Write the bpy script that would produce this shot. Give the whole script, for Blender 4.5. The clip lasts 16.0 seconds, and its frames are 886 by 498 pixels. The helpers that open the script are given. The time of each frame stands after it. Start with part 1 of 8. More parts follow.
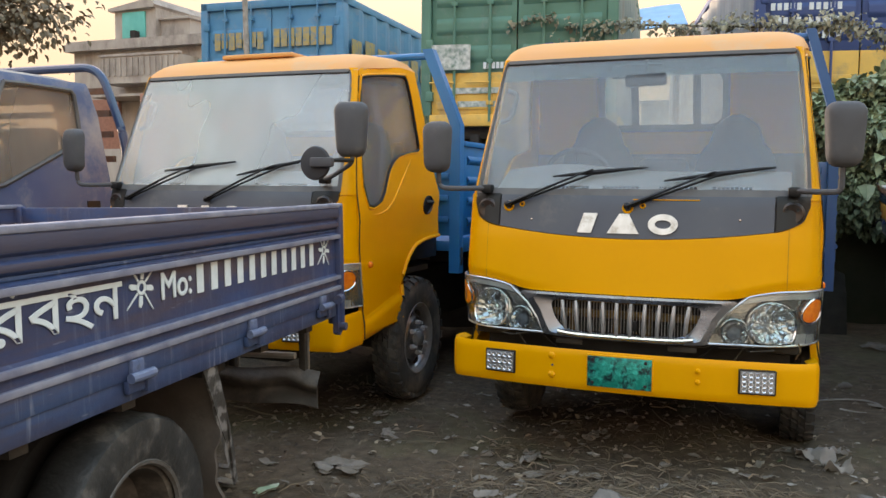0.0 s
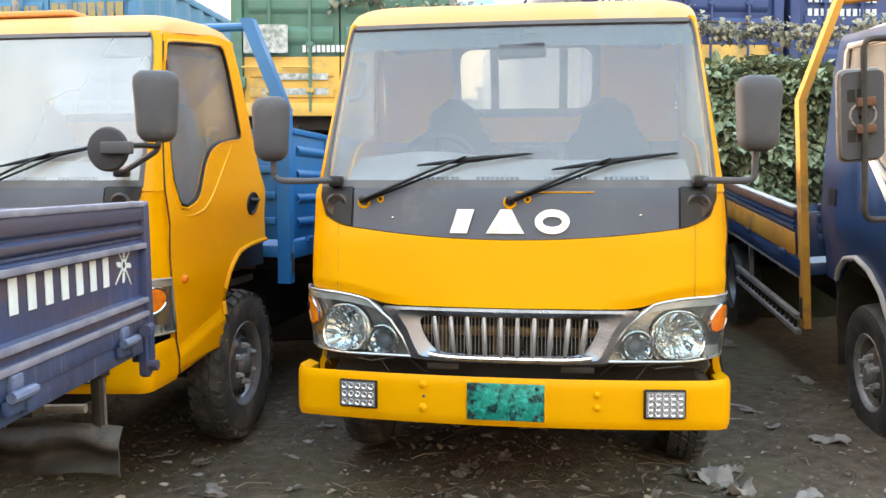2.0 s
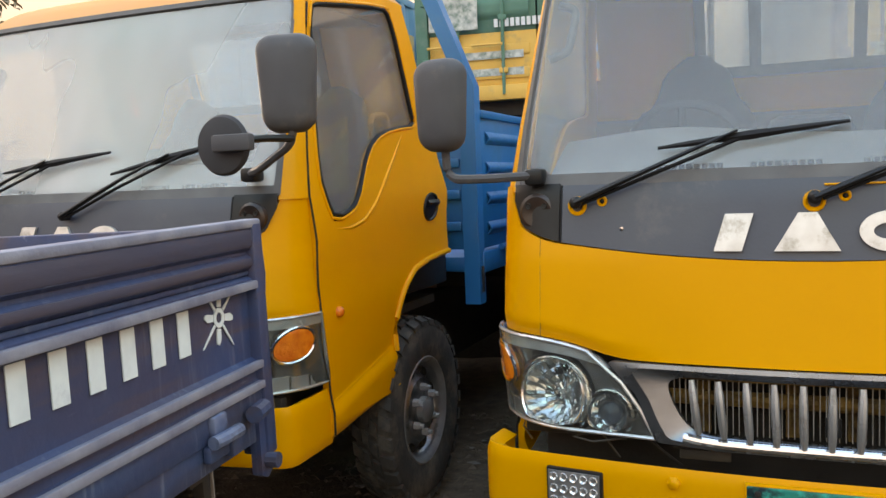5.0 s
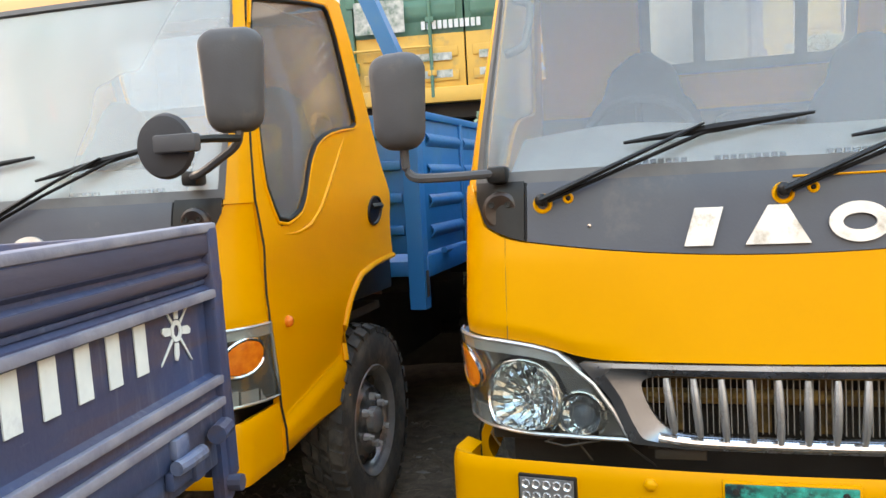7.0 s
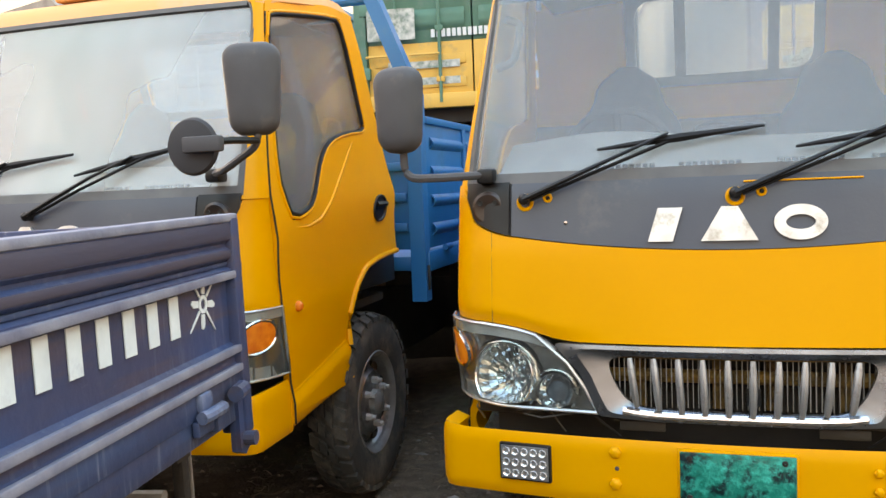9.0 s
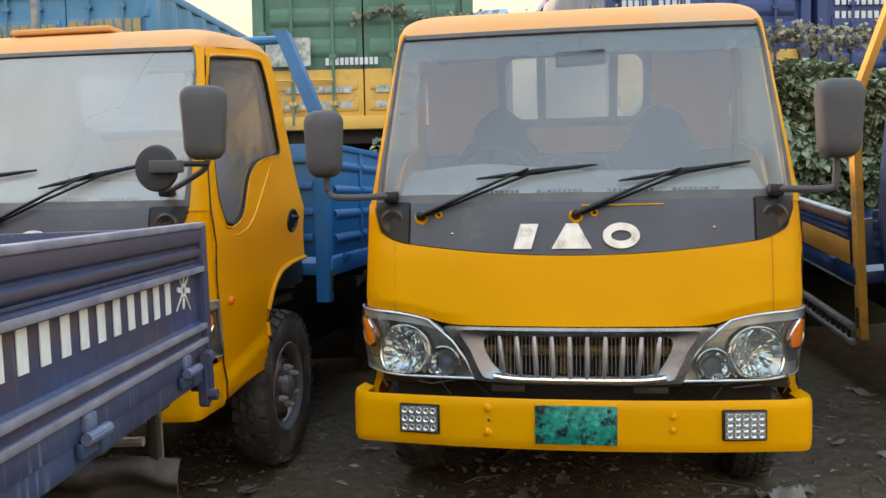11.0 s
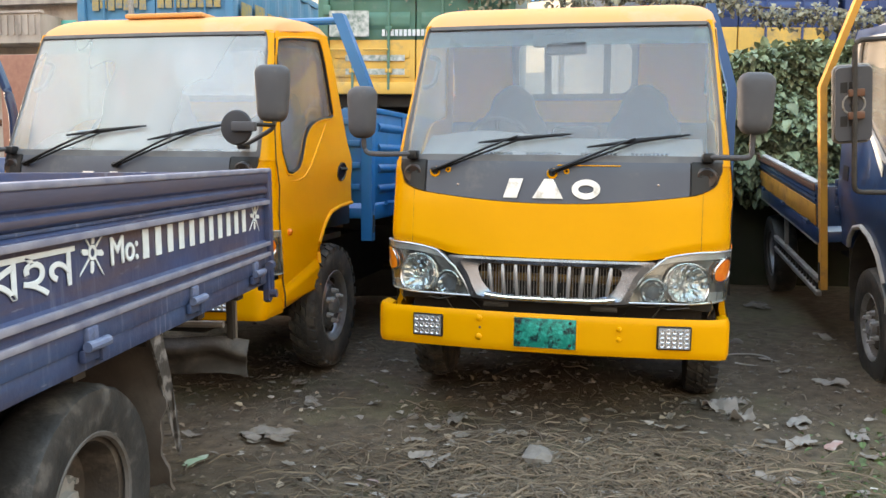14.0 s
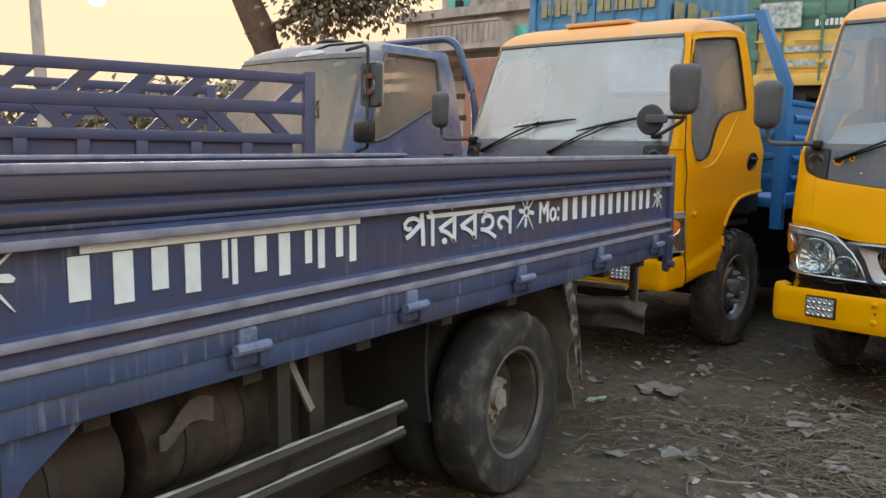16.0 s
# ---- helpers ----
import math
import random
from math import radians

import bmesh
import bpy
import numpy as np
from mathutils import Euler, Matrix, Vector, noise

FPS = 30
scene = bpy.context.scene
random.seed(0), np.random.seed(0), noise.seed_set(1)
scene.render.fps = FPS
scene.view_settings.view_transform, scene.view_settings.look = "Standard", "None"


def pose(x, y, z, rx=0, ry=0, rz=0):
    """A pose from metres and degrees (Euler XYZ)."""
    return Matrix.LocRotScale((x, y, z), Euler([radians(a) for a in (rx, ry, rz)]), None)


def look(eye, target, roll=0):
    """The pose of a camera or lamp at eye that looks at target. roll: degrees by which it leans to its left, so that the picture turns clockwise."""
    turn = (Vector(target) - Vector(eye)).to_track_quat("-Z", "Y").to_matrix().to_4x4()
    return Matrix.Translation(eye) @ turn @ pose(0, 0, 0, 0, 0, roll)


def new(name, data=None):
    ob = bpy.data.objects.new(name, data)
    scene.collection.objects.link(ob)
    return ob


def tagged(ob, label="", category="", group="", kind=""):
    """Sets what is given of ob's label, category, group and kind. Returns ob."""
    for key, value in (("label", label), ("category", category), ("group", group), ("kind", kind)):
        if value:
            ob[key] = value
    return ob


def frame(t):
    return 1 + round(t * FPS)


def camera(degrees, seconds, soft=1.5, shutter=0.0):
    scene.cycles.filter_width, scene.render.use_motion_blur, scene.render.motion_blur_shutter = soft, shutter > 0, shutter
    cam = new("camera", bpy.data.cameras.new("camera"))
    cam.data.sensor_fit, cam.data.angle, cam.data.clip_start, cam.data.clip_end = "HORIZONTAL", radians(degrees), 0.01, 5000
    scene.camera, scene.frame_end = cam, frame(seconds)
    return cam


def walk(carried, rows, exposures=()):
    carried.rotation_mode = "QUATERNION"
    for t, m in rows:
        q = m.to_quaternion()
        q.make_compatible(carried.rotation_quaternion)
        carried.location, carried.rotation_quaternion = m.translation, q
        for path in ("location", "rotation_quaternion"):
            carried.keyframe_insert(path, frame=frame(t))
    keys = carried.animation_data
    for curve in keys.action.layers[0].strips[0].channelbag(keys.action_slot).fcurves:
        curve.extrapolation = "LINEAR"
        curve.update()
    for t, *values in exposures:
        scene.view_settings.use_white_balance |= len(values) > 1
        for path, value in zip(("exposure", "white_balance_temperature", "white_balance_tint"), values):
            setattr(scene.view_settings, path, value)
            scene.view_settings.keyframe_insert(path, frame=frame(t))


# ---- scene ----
cam = camera(55.5, 16.0)
PATH = [
    (0, (0.700, -4.316, 1.558), (-0.029, -2.459, 1.409), 0.5),
    (0.5, (0.626, -4.267, 1.521), (0.036, -2.364, 1.347), 1.9),
    (1, (0.569, -3.994, 1.531), (0.084, -2.061, 1.354), 0.9),
    (1.5, (0.375, -3.77, 1.526), (0.021, -1.808, 1.366), 0.9),
    (2, (0.237, -3.532, 1.522), (-0.053, -1.559, 1.374), 0.0),
    (2.5, (0.250, -3.210, 1.533), (-0.086, -1.241, 1.404), -0.6),
    (3, (0.144, -2.944, 1.516), (-0.187, -0.975, 1.398), 0.6),
    (3.5, (0.018, -2.699, 1.544), (-0.288, -0.729, 1.384), 0.1),
    (4, (0.032, -2.508, 1.553), (-0.484, -0.584, 1.369), -1.3),
    (4.5, (0.017, -2.389, 1.572), (-0.720, -0.537, 1.396), -1.9),
    (4.7, (-0.024, -2.381, 1.559), (-0.771, -0.534, 1.391), -2.2),
    (6.8, (-0.226, -2.296, 1.529), (-0.842, -0.399, 1.377), -2.9),
    (7, (-0.246, -2.314, 1.531), (-0.810, -0.401, 1.374), -3.2),
    (7.5, (-0.34, -2.373, 1.557), (-0.783, -0.43, 1.394), -3.2),
    (8, (-0.358, -2.432, 1.551), (-0.755, -0.478, 1.387), -1.8),
    (8.5, (-0.19, -2.496, 1.532), (-0.692, -0.566, 1.379), -1.6),
    (9, (-0.100, -2.600, 1.520), (-0.690, -0.695, 1.370), -2.3),
    (9.5, (-0.112, -2.825, 1.522), (-0.575, -0.885, 1.38), -2.3),
    (9.7, (-0.119, -2.919, 1.521), (-0.519, -0.965, 1.383), -2.0),
    (11.8, (0.118, -3.687, 1.55), (-0.181, -1.713, 1.43), -1.0),
    (12, (0.166, -3.76, 1.541), (-0.148, -1.789, 1.405), -0.6),
    (12.5, (0.325, -3.945, 1.523), (-0.027, -1.986, 1.336), -0.8),
    (13, (0.276, -4.152, 1.542), (-0.104, -2.198, 1.345), 0.0),
    (13.5, (0.267, -4.331, 1.509), (-0.148, -2.39, 1.26), 1.7),
    (14, (0.454, -4.423, 1.526), (0.003, -2.486, 1.312), 0.7),
    (14.5, (0.640, -4.504, 1.523), (0.117, -2.583, 1.328), -0.6),
    (15, (0.665, -4.754, 1.519), (-0.058, -2.896, 1.363), 0.2),
    (15.5, (0.716, -4.966, 1.529), (-0.324, -3.266, 1.356), 0.8),
    (16, (0.888, -5.004, 1.496), (-0.431, -3.521, 1.251), 1.2),
]
walk(cam, [(t, look(eye, target, roll)) for t, eye, target, roll in PATH],
     exposures=[(0, 3.66, 6650, 13), (0.5, 4.55, 6650, 13), (1, 4.35, 6650, 13), (1.5, 4.25, 6650, 13), (2, 4.48, 6650, 13), (2.5, 4.05, 6650, 13), (3, 4.14, 6800, 13), (3.5, 4.17, 6800, 13), (4, 4.26, 6800, 13), (4.5, 3.72, 6800, 13), (7, 4.28, 6800, 13), (7.5, 3.90, 6800, 13), (8, 4.40, 6800, 13), (8.5, 4.19, 6800, 13), (9, 4.17, 6800, 13), (9.5, 3.70, 6800, 13), (12, 3.85, 6650, 13), (12.5, 4.43, 6650, 13), (13, 4.04, 6650, 13), (13.5, 4.62, 6650, 13), (14, 4.21, 6650, 13), (14.5, 4.49, 6650, 13), (15, 4.04, 6650, 13), (15.5, 4.24, 6650, 13), (16, 3.64, 6650, 13)])

# ---- world, sun, exposure ----
SUN_AZ, SUN_EL = -63.9, 8.6        # degrees from +y towards +x, and above the horizon
world = bpy.data.worlds.new("World")
scene.world = world
world.use_nodes = True
wn = world.node_tree.nodes
sky = wn.new("ShaderNodeTexSky")
sky.sky_type = "NISHITA"
sky.sun_disc = False
sky.sun_elevation, sky.sun_rotation = radians(SUN_EL), radians(SUN_AZ)
sky.dust_density, sky.air_density, sky.ozone_density = 4.0, 1.0, 0.6
dim, haze = wn.new("ShaderNodeVectorMath"), wn.new("ShaderNodeVectorMath")
dim.operation, haze.operation = "SCALE", "MINIMUM"
dim.inputs["Scale"].default_value = 0.15
# thick evening haze evens out the glow round the sun: peach towards the horizon, cooler overhead
way, axes, rise, warm = wn.new("ShaderNodeTexCoord"), wn.new("ShaderNodeSeparateXYZ"), wn.new("ShaderNodeMapRange"), wn.new("ShaderNodeMix")
rise.interpolation_type, warm.data_type = "SMOOTHSTEP", "RGBA"
rise.inputs["From Min"].default_value, rise.inputs["From Max"].default_value = 0.12, 0.62
warm.inputs["A"].default_value, warm.inputs["B"].default_value = (0.100, 0.074, 0.048, 1), (0.224, 0.200, 0.190, 1)
world.node_tree.links.new(way.outputs["Generated"], axes.inputs[0])
world.node_tree.links.new(axes.outputs["Z"], rise.inputs["Value"])
world.node_tree.links.new(rise.outputs[0], warm.inputs["Factor"])
world.node_tree.links.new(warm.outputs["Result"], haze.inputs[1])
world.node_tree.links.new(sky.outputs[0], dim.inputs[0])
world.node_tree.links.new(dim.outputs[0], haze.inputs[0])
world.node_tree.links.new(haze.outputs[0], wn["Background"].inputs[0])
wn["Background"].inputs[1].default_value = 1.0
sun_way = Vector((math.sin(radians(SUN_AZ)) * math.cos(radians(SUN_EL)), math.cos(radians(SUN_AZ)) * math.cos(radians(SUN_EL)), math.sin(radians(SUN_EL))))
sun = new("sun", bpy.data.lights.new("sun", "SUN"))
sun.data.energy, sun.data.angle, sun.data.color = 0.8, radians(12), (1.0, 0.78, 0.55)
sun.matrix_world = look(sun_way * 30, (0, 0, 0))

# ---- materials ----


def mat(name, col, col2=None, rough=0.5, metal=0.0, scale=6.0, mix=0.5, bump=0.0, bscale=60.0, dirt=None, dirt_amount=0.0, dscale=1.5,
        coat=0.0, streak=1.0, random_col=0.0, spec=0.5, ramp=(0.35, 0.7), moss=None):
    """A surface with two scales of variation: fine colour grain, and larger dirt or wear with a shape of its own."""
    m = bpy.data.materials.new(name)
    m.use_nodes = True
    n, l = m.node_tree.nodes, m.node_tree.links
    p = n["Principled BSDF"]
    p.inputs["Roughness"].default_value, p.inputs["Metallic"].default_value = rough, metal
    p.inputs["Coat Weight"].default_value = coat
    p.inputs["Coat Roughness"].default_value = 0.08
    p.inputs["Specular IOR Level"].default_value = spec
    co = n.new("ShaderNodeTexCoord")
    src = co.outputs["Object"]
    if streak != 1.0:
        mp = n.new("ShaderNodeMapping")
        mp.inputs["Scale"].default_value = streak if isinstance(streak, tuple) else (1, 1, streak)
        l.new(src, mp.inputs[0])
        src = mp.outputs[0]
    t1 = n.new("ShaderNodeTexNoise")
    t1.inputs["Scale"].default_value, t1.inputs["Detail"].default_value = scale, 8
    l.new(src, t1.inputs["Vector"])
    r1 = n.new("ShaderNodeValToRGB")
    r1.color_ramp.elements[0].position, r1.color_ramp.elements[1].position = ramp
    c2 = col2 if col2 else tuple(c * 0.8 for c in col)
    r1.color_ramp.elements[0].color, r1.color_ramp.elements[1].color = (*col, 1), (*[a + (b - a) * mix * 2 if mix < 0.5 else b for a, b in zip(col, c2)], 1)
    l.new(t1.outputs["Fac"], r1.inputs[0])
    out = r1.outputs[0]
    if dirt:
        t2 = n.new("ShaderNodeTexNoise")
        t2.inputs["Scale"].default_value, t2.inputs["Detail"].default_value, t2.inputs["Roughness"].default_value = dscale, 10, 0.7
        l.new(src, t2.inputs["Vector"])
        r2 = n.new("ShaderNodeValToRGB")
        r2.color_ramp.elements[0].position, r2.color_ramp.elements[1].position = 0.62 - 0.3 * dirt_amount, 0.82 - 0.3 * dirt_amount
        l.new(t2.outputs["Fac"], r2.inputs[0])
        mx = n.new("ShaderNodeMix")
        mx.data_type = "RGBA"
        l.new(r2.outputs[0], mx.inputs["Factor"])
        l.new(out, mx.inputs["A"])
        mx.inputs["B"].default_value = (*dirt, 1)
        out = mx.outputs["Result"]
        mr = n.new("ShaderNodeMapRange")
        mr.inputs["To Min"].default_value, mr.inputs["To Max"].default_value = rough, min(1, rough + 0.35)
        l.new(r2.outputs[0], mr.inputs["Value"])
        l.new(mr.outputs[0], p.inputs["Roughness"])
    if moss:
        t4, r4, m4 = n.new("ShaderNodeTexNoise"), n.new("ShaderNodeMapRange"), n.new("ShaderNodeMix")
        t4.inputs["Scale"].default_value, t4.inputs["Detail"].default_value, t4.inputs["Roughness"].default_value = 0.9, 9, 0.65
        r4.inputs["From Min"].default_value, r4.inputs["From Max"].default_value, r4.inputs["To Max"].default_value = 0.50, 0.66, 0.7
        m4.data_type = "RGBA"
        m4.inputs["B"].default_value = (*moss, 1)
        l.new(src, t4.inputs["Vector"])
        l.new(t4.outputs["Fac"], r4.inputs["Value"])
        l.new(r4.outputs[0], m4.inputs["Factor"])
        l.new(out, m4.inputs["A"])
        out = m4.outputs["Result"]
    if random_col:
        oi = n.new("ShaderNodeObjectInfo")
        geo = n.new("ShaderNodeNewGeometry")
        ad = n.new("ShaderNodeMath")
        ad.operation = "ADD"
        l.new(oi.outputs["Random"], ad.inputs[0])
        l.new(geo.outputs["Random Per Island"], ad.inputs[1])
        fr = n.new("ShaderNodeMath")
        fr.operation = "FRACT"
        l.new(ad.outputs[0], fr.inputs[0])
        mr2 = n.new("ShaderNodeMapRange")
        mr2.inputs["To Min"].default_value, mr2.inputs["To Max"].default_value = 1 - random_col, 1 + random_col
        l.new(fr.outputs[0], mr2.inputs["Value"])
        hs = n.new("ShaderNodeHueSaturation")
        l.new(mr2.outputs[0], hs.inputs["Value"])
        l.new(out, hs.inputs["Color"])
        out = hs.outputs[0]
    l.new(out, p.inputs["Base Color"])
    if bump:
        t3 = n.new("ShaderNodeTexNoise")
        t3.inputs["Scale"].default_value, t3.inputs["Detail"].default_value = bscale, 6
        l.new(src, t3.inputs["Vector"])
        b = n.new("ShaderNodeBump")
        b.inputs["Strength"].default_value, b.inputs["Distance"].default_value = bump, 0.01
        l.new(t3.outputs["Fac"], b.inputs["Height"])
        l.new(b.outputs[0], p.inputs["Normal"])
    return m


def weathered(name, base, fresh, rust, runs):
    """Old truck paint: bluer and rustier patches drawn out along the side, pale drips running down, fine scuffs."""
    m = bpy.data.materials.new(name)
    m.use_nodes = True
    n, l = m.node_tree.nodes, m.node_tree.links
    p = n["Principled BSDF"]
    co = n.new("ShaderNodeTexCoord")

    def field(stretch, scale, detail, lo, hi):
        mp, tx, rg = n.new("ShaderNodeMapping"), n.new("ShaderNodeTexNoise"), n.new("ShaderNodeMapRange")
        mp.inputs["Scale"].default_value = stretch
        tx.inputs["Scale"].default_value, tx.inputs["Detail"].default_value, tx.inputs["Roughness"].default_value = scale, detail, 0.62
        rg.inputs["From Min"].default_value, rg.inputs["From Max"].default_value = lo, hi
        l.new(co.outputs["Object"], mp.inputs[0])
        l.new(mp.outputs[0], tx.inputs["Vector"])
        l.new(tx.outputs["Fac"], rg.inputs["Value"])
        return rg.outputs[0]

    def times(a, b):
        k = n.new("ShaderNodeMath")
        k.operation = "MULTIPLY"
        for i, v in enumerate((a, b)):
            if isinstance(v, float):
                k.inputs[i].default_value = v
            else:
                l.new(v, k.inputs[i])
        return k.outputs[0]

    def over(under, colour, how):
        mx = n.new("ShaderNodeMix")
        mx.data_type = "RGBA"
        l.new(how, mx.inputs["Factor"])
        if isinstance(under, tuple):
            mx.inputs["A"].default_value = (*under, 1)
        else:
            l.new(under, mx.inputs["A"])
        mx.inputs["B"].default_value = (*colour, 1)
        return mx.outputs["Result"]
    out = over(base, fresh, field((0.5, 1, 1.6), 2.4, 7, 0.44, 0.62))
    out = over(out, rust, times(field((0.25, 1, 2.2), 4.5, 8, 0.50, 0.66), 0.8))
    drips = times(field((1, 1, 0.07), 42, 3, 0.56, 0.70), field((1, 1, 1), 3.0, 4, 0.42, 0.62))
    out = over(out, (0.21, 0.23, 0.30), times(drips, runs))
    out = over(out, (0.24, 0.25, 0.31), times(field((0.3, 1, 1.2), 26, 8, 0.66, 0.74), 0.6))
    out = over(out, (0.03, 0.03, 0.045), times(field((1, 1, 1), 70, 3, 0.66, 0.72), 0.7))
    l.new(out, p.inputs["Base Color"])
    rg = n.new("ShaderNodeMapRange")
    rg.inputs["To Min"].default_value, rg.inputs["To Max"].default_value = 0.40, 0.62
    l.new(field((1, 1, 0.5), 7, 6, 0.35, 0.65), rg.inputs["Value"])
    l.new(rg.outputs[0], p.inputs["Roughness"])
    b = n.new("ShaderNodeBump")
    b.inputs["Strength"].default_value, b.inputs["Distance"].default_value = 0.22, 0.008
    l.new(field((1, 1, 1), 18, 8, 0.2, 0.8), b.inputs["Height"])
    l.new(b.outputs[0], p.inputs["Normal"])
    return m


def glass(name, dust, dust_amount, tint=(0.9, 0.93, 0.92), rough=0.03, dscale=2.0, streak=0.25, through_dust=0.35, detail=9):
    """A dusty pane: clear glass with a mirror gloss, under an uneven film of dust with vertical runs."""
    m = bpy.data.materials.new(name)
    m.use_nodes = True
    n, l = m.node_tree.nodes, m.node_tree.links
    n.clear()
    o = n.new("ShaderNodeOutputMaterial")
    tr, gl, df = n.new("ShaderNodeBsdfTransparent"), n.new("ShaderNodeBsdfGlossy"), n.new("ShaderNodeBsdfDiffuse")
    tr.inputs[0].default_value, df.inputs[0].default_value = (*tint, 1), (*dust, 1)
    gl.inputs["Roughness"].default_value = rough
    # mirror gloss of a thin pane, alike from both sides
    lw, po, fr = n.new("ShaderNodeLayerWeight"), n.new("ShaderNodeMath"), n.new("ShaderNodeMapRange")
    po.operation, po.inputs[1].default_value = "POWER", 4.0
    fr.inputs["To Min"].default_value, fr.inputs["To Max"].default_value = 0.05, 0.9
    l.new(lw.outputs["Facing"], po.inputs[0])
    l.new(po.outputs[0], fr.inputs["Value"])
    co, mp, tx, mr = n.new("ShaderNodeTexCoord"), n.new("ShaderNodeMapping"), n.new("ShaderNodeTexNoise"), n.new("ShaderNodeMapRange")
    mp.inputs["Scale"].default_value = (1, 1, streak)
    tx.inputs["Scale"].default_value, tx.inputs["Detail"].default_value = dscale, detail
    l.new(co.outputs["Object"], mp.inputs[0])
    l.new(mp.outputs[0], tx.inputs["Vector"])
    mr.inputs["From Min"].default_value, mr.inputs["From Max"].default_value = 0.3, 0.75
    mr.inputs["To Min"].default_value, mr.inputs["To Max"].default_value = dust_amount * 0.75, dust_amount * 1.25
    mr.interpolation_type = "SMOOTHSTEP"
    l.new(tx.outputs["Fac"], mr.inputs["Value"])
    m1, m2 = n.new("ShaderNodeMixShader"), n.new("ShaderNodeMixShader")
    l.new(fr.outputs[0], m1.inputs[0])
    l.new(tr.outputs[0], m1.inputs[1])
    l.new(gl.outputs[0], m1.inputs[2])
    l.new(mr.outputs[0], m2.inputs[0])
    l.new(m1.outputs[0], m2.inputs[1])
    tl, film_ = n.new("ShaderNodeBsdfTranslucent"), n.new("ShaderNodeMixShader")
    tl.inputs[0].default_value = (*dust, 1)
    film_.inputs[0].default_value = through_dust
    l.new(df.outputs[0], film_.inputs[1])
    l.new(tl.outputs[0], film_.inputs[2])
    l.new(film_.outputs[0], m2.inputs[2])
    l.new(m2.outputs[0], o.inputs[0])
    return m


YELLOW = mat("yellow_paint", (0.77, 0.352, 0.0002), (0.71, 0.322, 0.0002), rough=0.30, scale=1.5, bump=0.03, bscale=25, dirt=(0.55, 0.27, 0.02), dirt_amount=-0.05, dscale=2.5, coat=0.02, spec=0.14)
FADED_YELLOW = mat("sun_faded_yellow_paint", (0.66, 0.33, 0.11), (0.62, 0.33, 0.15), rough=0.6, scale=2.5, bump=0.04, bscale=25, dirt=(0.54, 0.38, 0.24), dirt_amount=0.25, dscale=3, spec=0.15)
PANEL = mat("dark_panel", (0.055, 0.062, 0.085), (0.075, 0.082, 0.10), rough=0.42, scale=3, bump=0.05, bscale=120, dirt=(0.16, 0.15, 0.15), dirt_amount=0.15, dscale=3)
BLACK = mat("black_plastic", (0.010, 0.010, 0.011), (0.018, 0.018, 0.018), rough=0.4, scale=8, bump=0.05, dirt=(0.07, 0.06, 0.05), dirt_amount=0.12, spec=0.3)
MIRROR_GREY = mat("mirror_plastic", (0.058, 0.058, 0.065), (0.075, 0.074, 0.078), rough=0.68, scale=5, bump=0.08, bscale=200, dirt=(0.15, 0.13, 0.11), dirt_amount=0.2, dscale=5)
SPOT_GREY = mat("matt_dark_plastic", (0.040, 0.040, 0.045), (0.055, 0.054, 0.058), rough=0.75, scale=5, bump=0.06, bscale=150, dirt=(0.10, 0.09, 0.08), dirt_amount=0.15, dscale=5, spec=0.3)
RUBBER = mat("tyre_rubber", (0.030, 0.029, 0.027), (0.045, 0.042, 0.039), rough=0.85, scale=9, bump=0.3, bscale=40, dirt=(0.13, 0.11, 0.085), dirt_amount=0.5, dscale=6)
# Copy of the rubber, darkened to hold the shade under the flat bed.
SHADED_RUBBER = mat("shaded_black_rubber", (0.012, 0.012, 0.012), (0.02, 0.019, 0.018), rough=0.85, scale=9, bump=0.3, bscale=40)
RUBBER_DUSTY = mat("dusty_tyre_rubber", (0.022, 0.022, 0.022), (0.045, 0.043, 0.041), rough=0.55, scale=9, bump=0.4, bscale=40, dirt=(0.15, 0.135, 0.12), dirt_amount=0.3, dscale=9)
DUSTY_SEAL = mat("dusty_screen_rubber", (0.085, 0.083, 0.085), (0.12, 0.118, 0.116), rough=0.6, scale=9, bump=0.05, dirt=(0.14, 0.13, 0.125), dirt_amount=0.25, dscale=6)
SEAL = mat("rubber_seal", (0.014, 0.014, 0.016), rough=0.6, scale=10, bump=0.05, spec=0.25)
CHROME = mat("chrome", (0.62, 0.62, 0.65), (0.46, 0.46, 0.48), rough=0.17, metal=1.0, scale=14, dirt=(0.35, 0.31, 0.27), dirt_amount=0.15, dscale=8)
DULL_CHROME = mat("dulled_chrome", (0.27, 0.29, 0.325), (0.18, 0.19, 0.21), rough=0.27, metal=0.90, scale=9, bump=0.05, bscale=14, dirt=(0.22, 0.20, 0.18), dirt_amount=0.3, dscale=7)
SILVER = mat("silver_paint", (0.40, 0.40, 0.41), (0.30, 0.30, 0.30), rough=0.42, metal=0.7, scale=12, dirt=(0.18, 0.155, 0.125), dirt_amount=0.25, dscale=9)
RIM_STEEL = mat("polished_rim_steel", (0.34, 0.34, 0.35), (0.22, 0.22, 0.225), rough=0.28, metal=0.92, scale=9, bump=0.06, bscale=30, dirt=(0.07, 0.06, 0.05), dirt_amount=0.35, dscale=7)
NUT_STEEL = mat("pale_nut_steel", (0.46, 0.455, 0.45), (0.30, 0.295, 0.29), rough=0.45, metal=0.4, scale=14, dirt=(0.12, 0.10, 0.08), dirt_amount=0.2, dscale=9)
REFLECTOR = mat("lamp_reflector", (0.84, 0.84, 0.85), (0.72, 0.73, 0.74), rough=0.05, metal=0.93, scale=26)
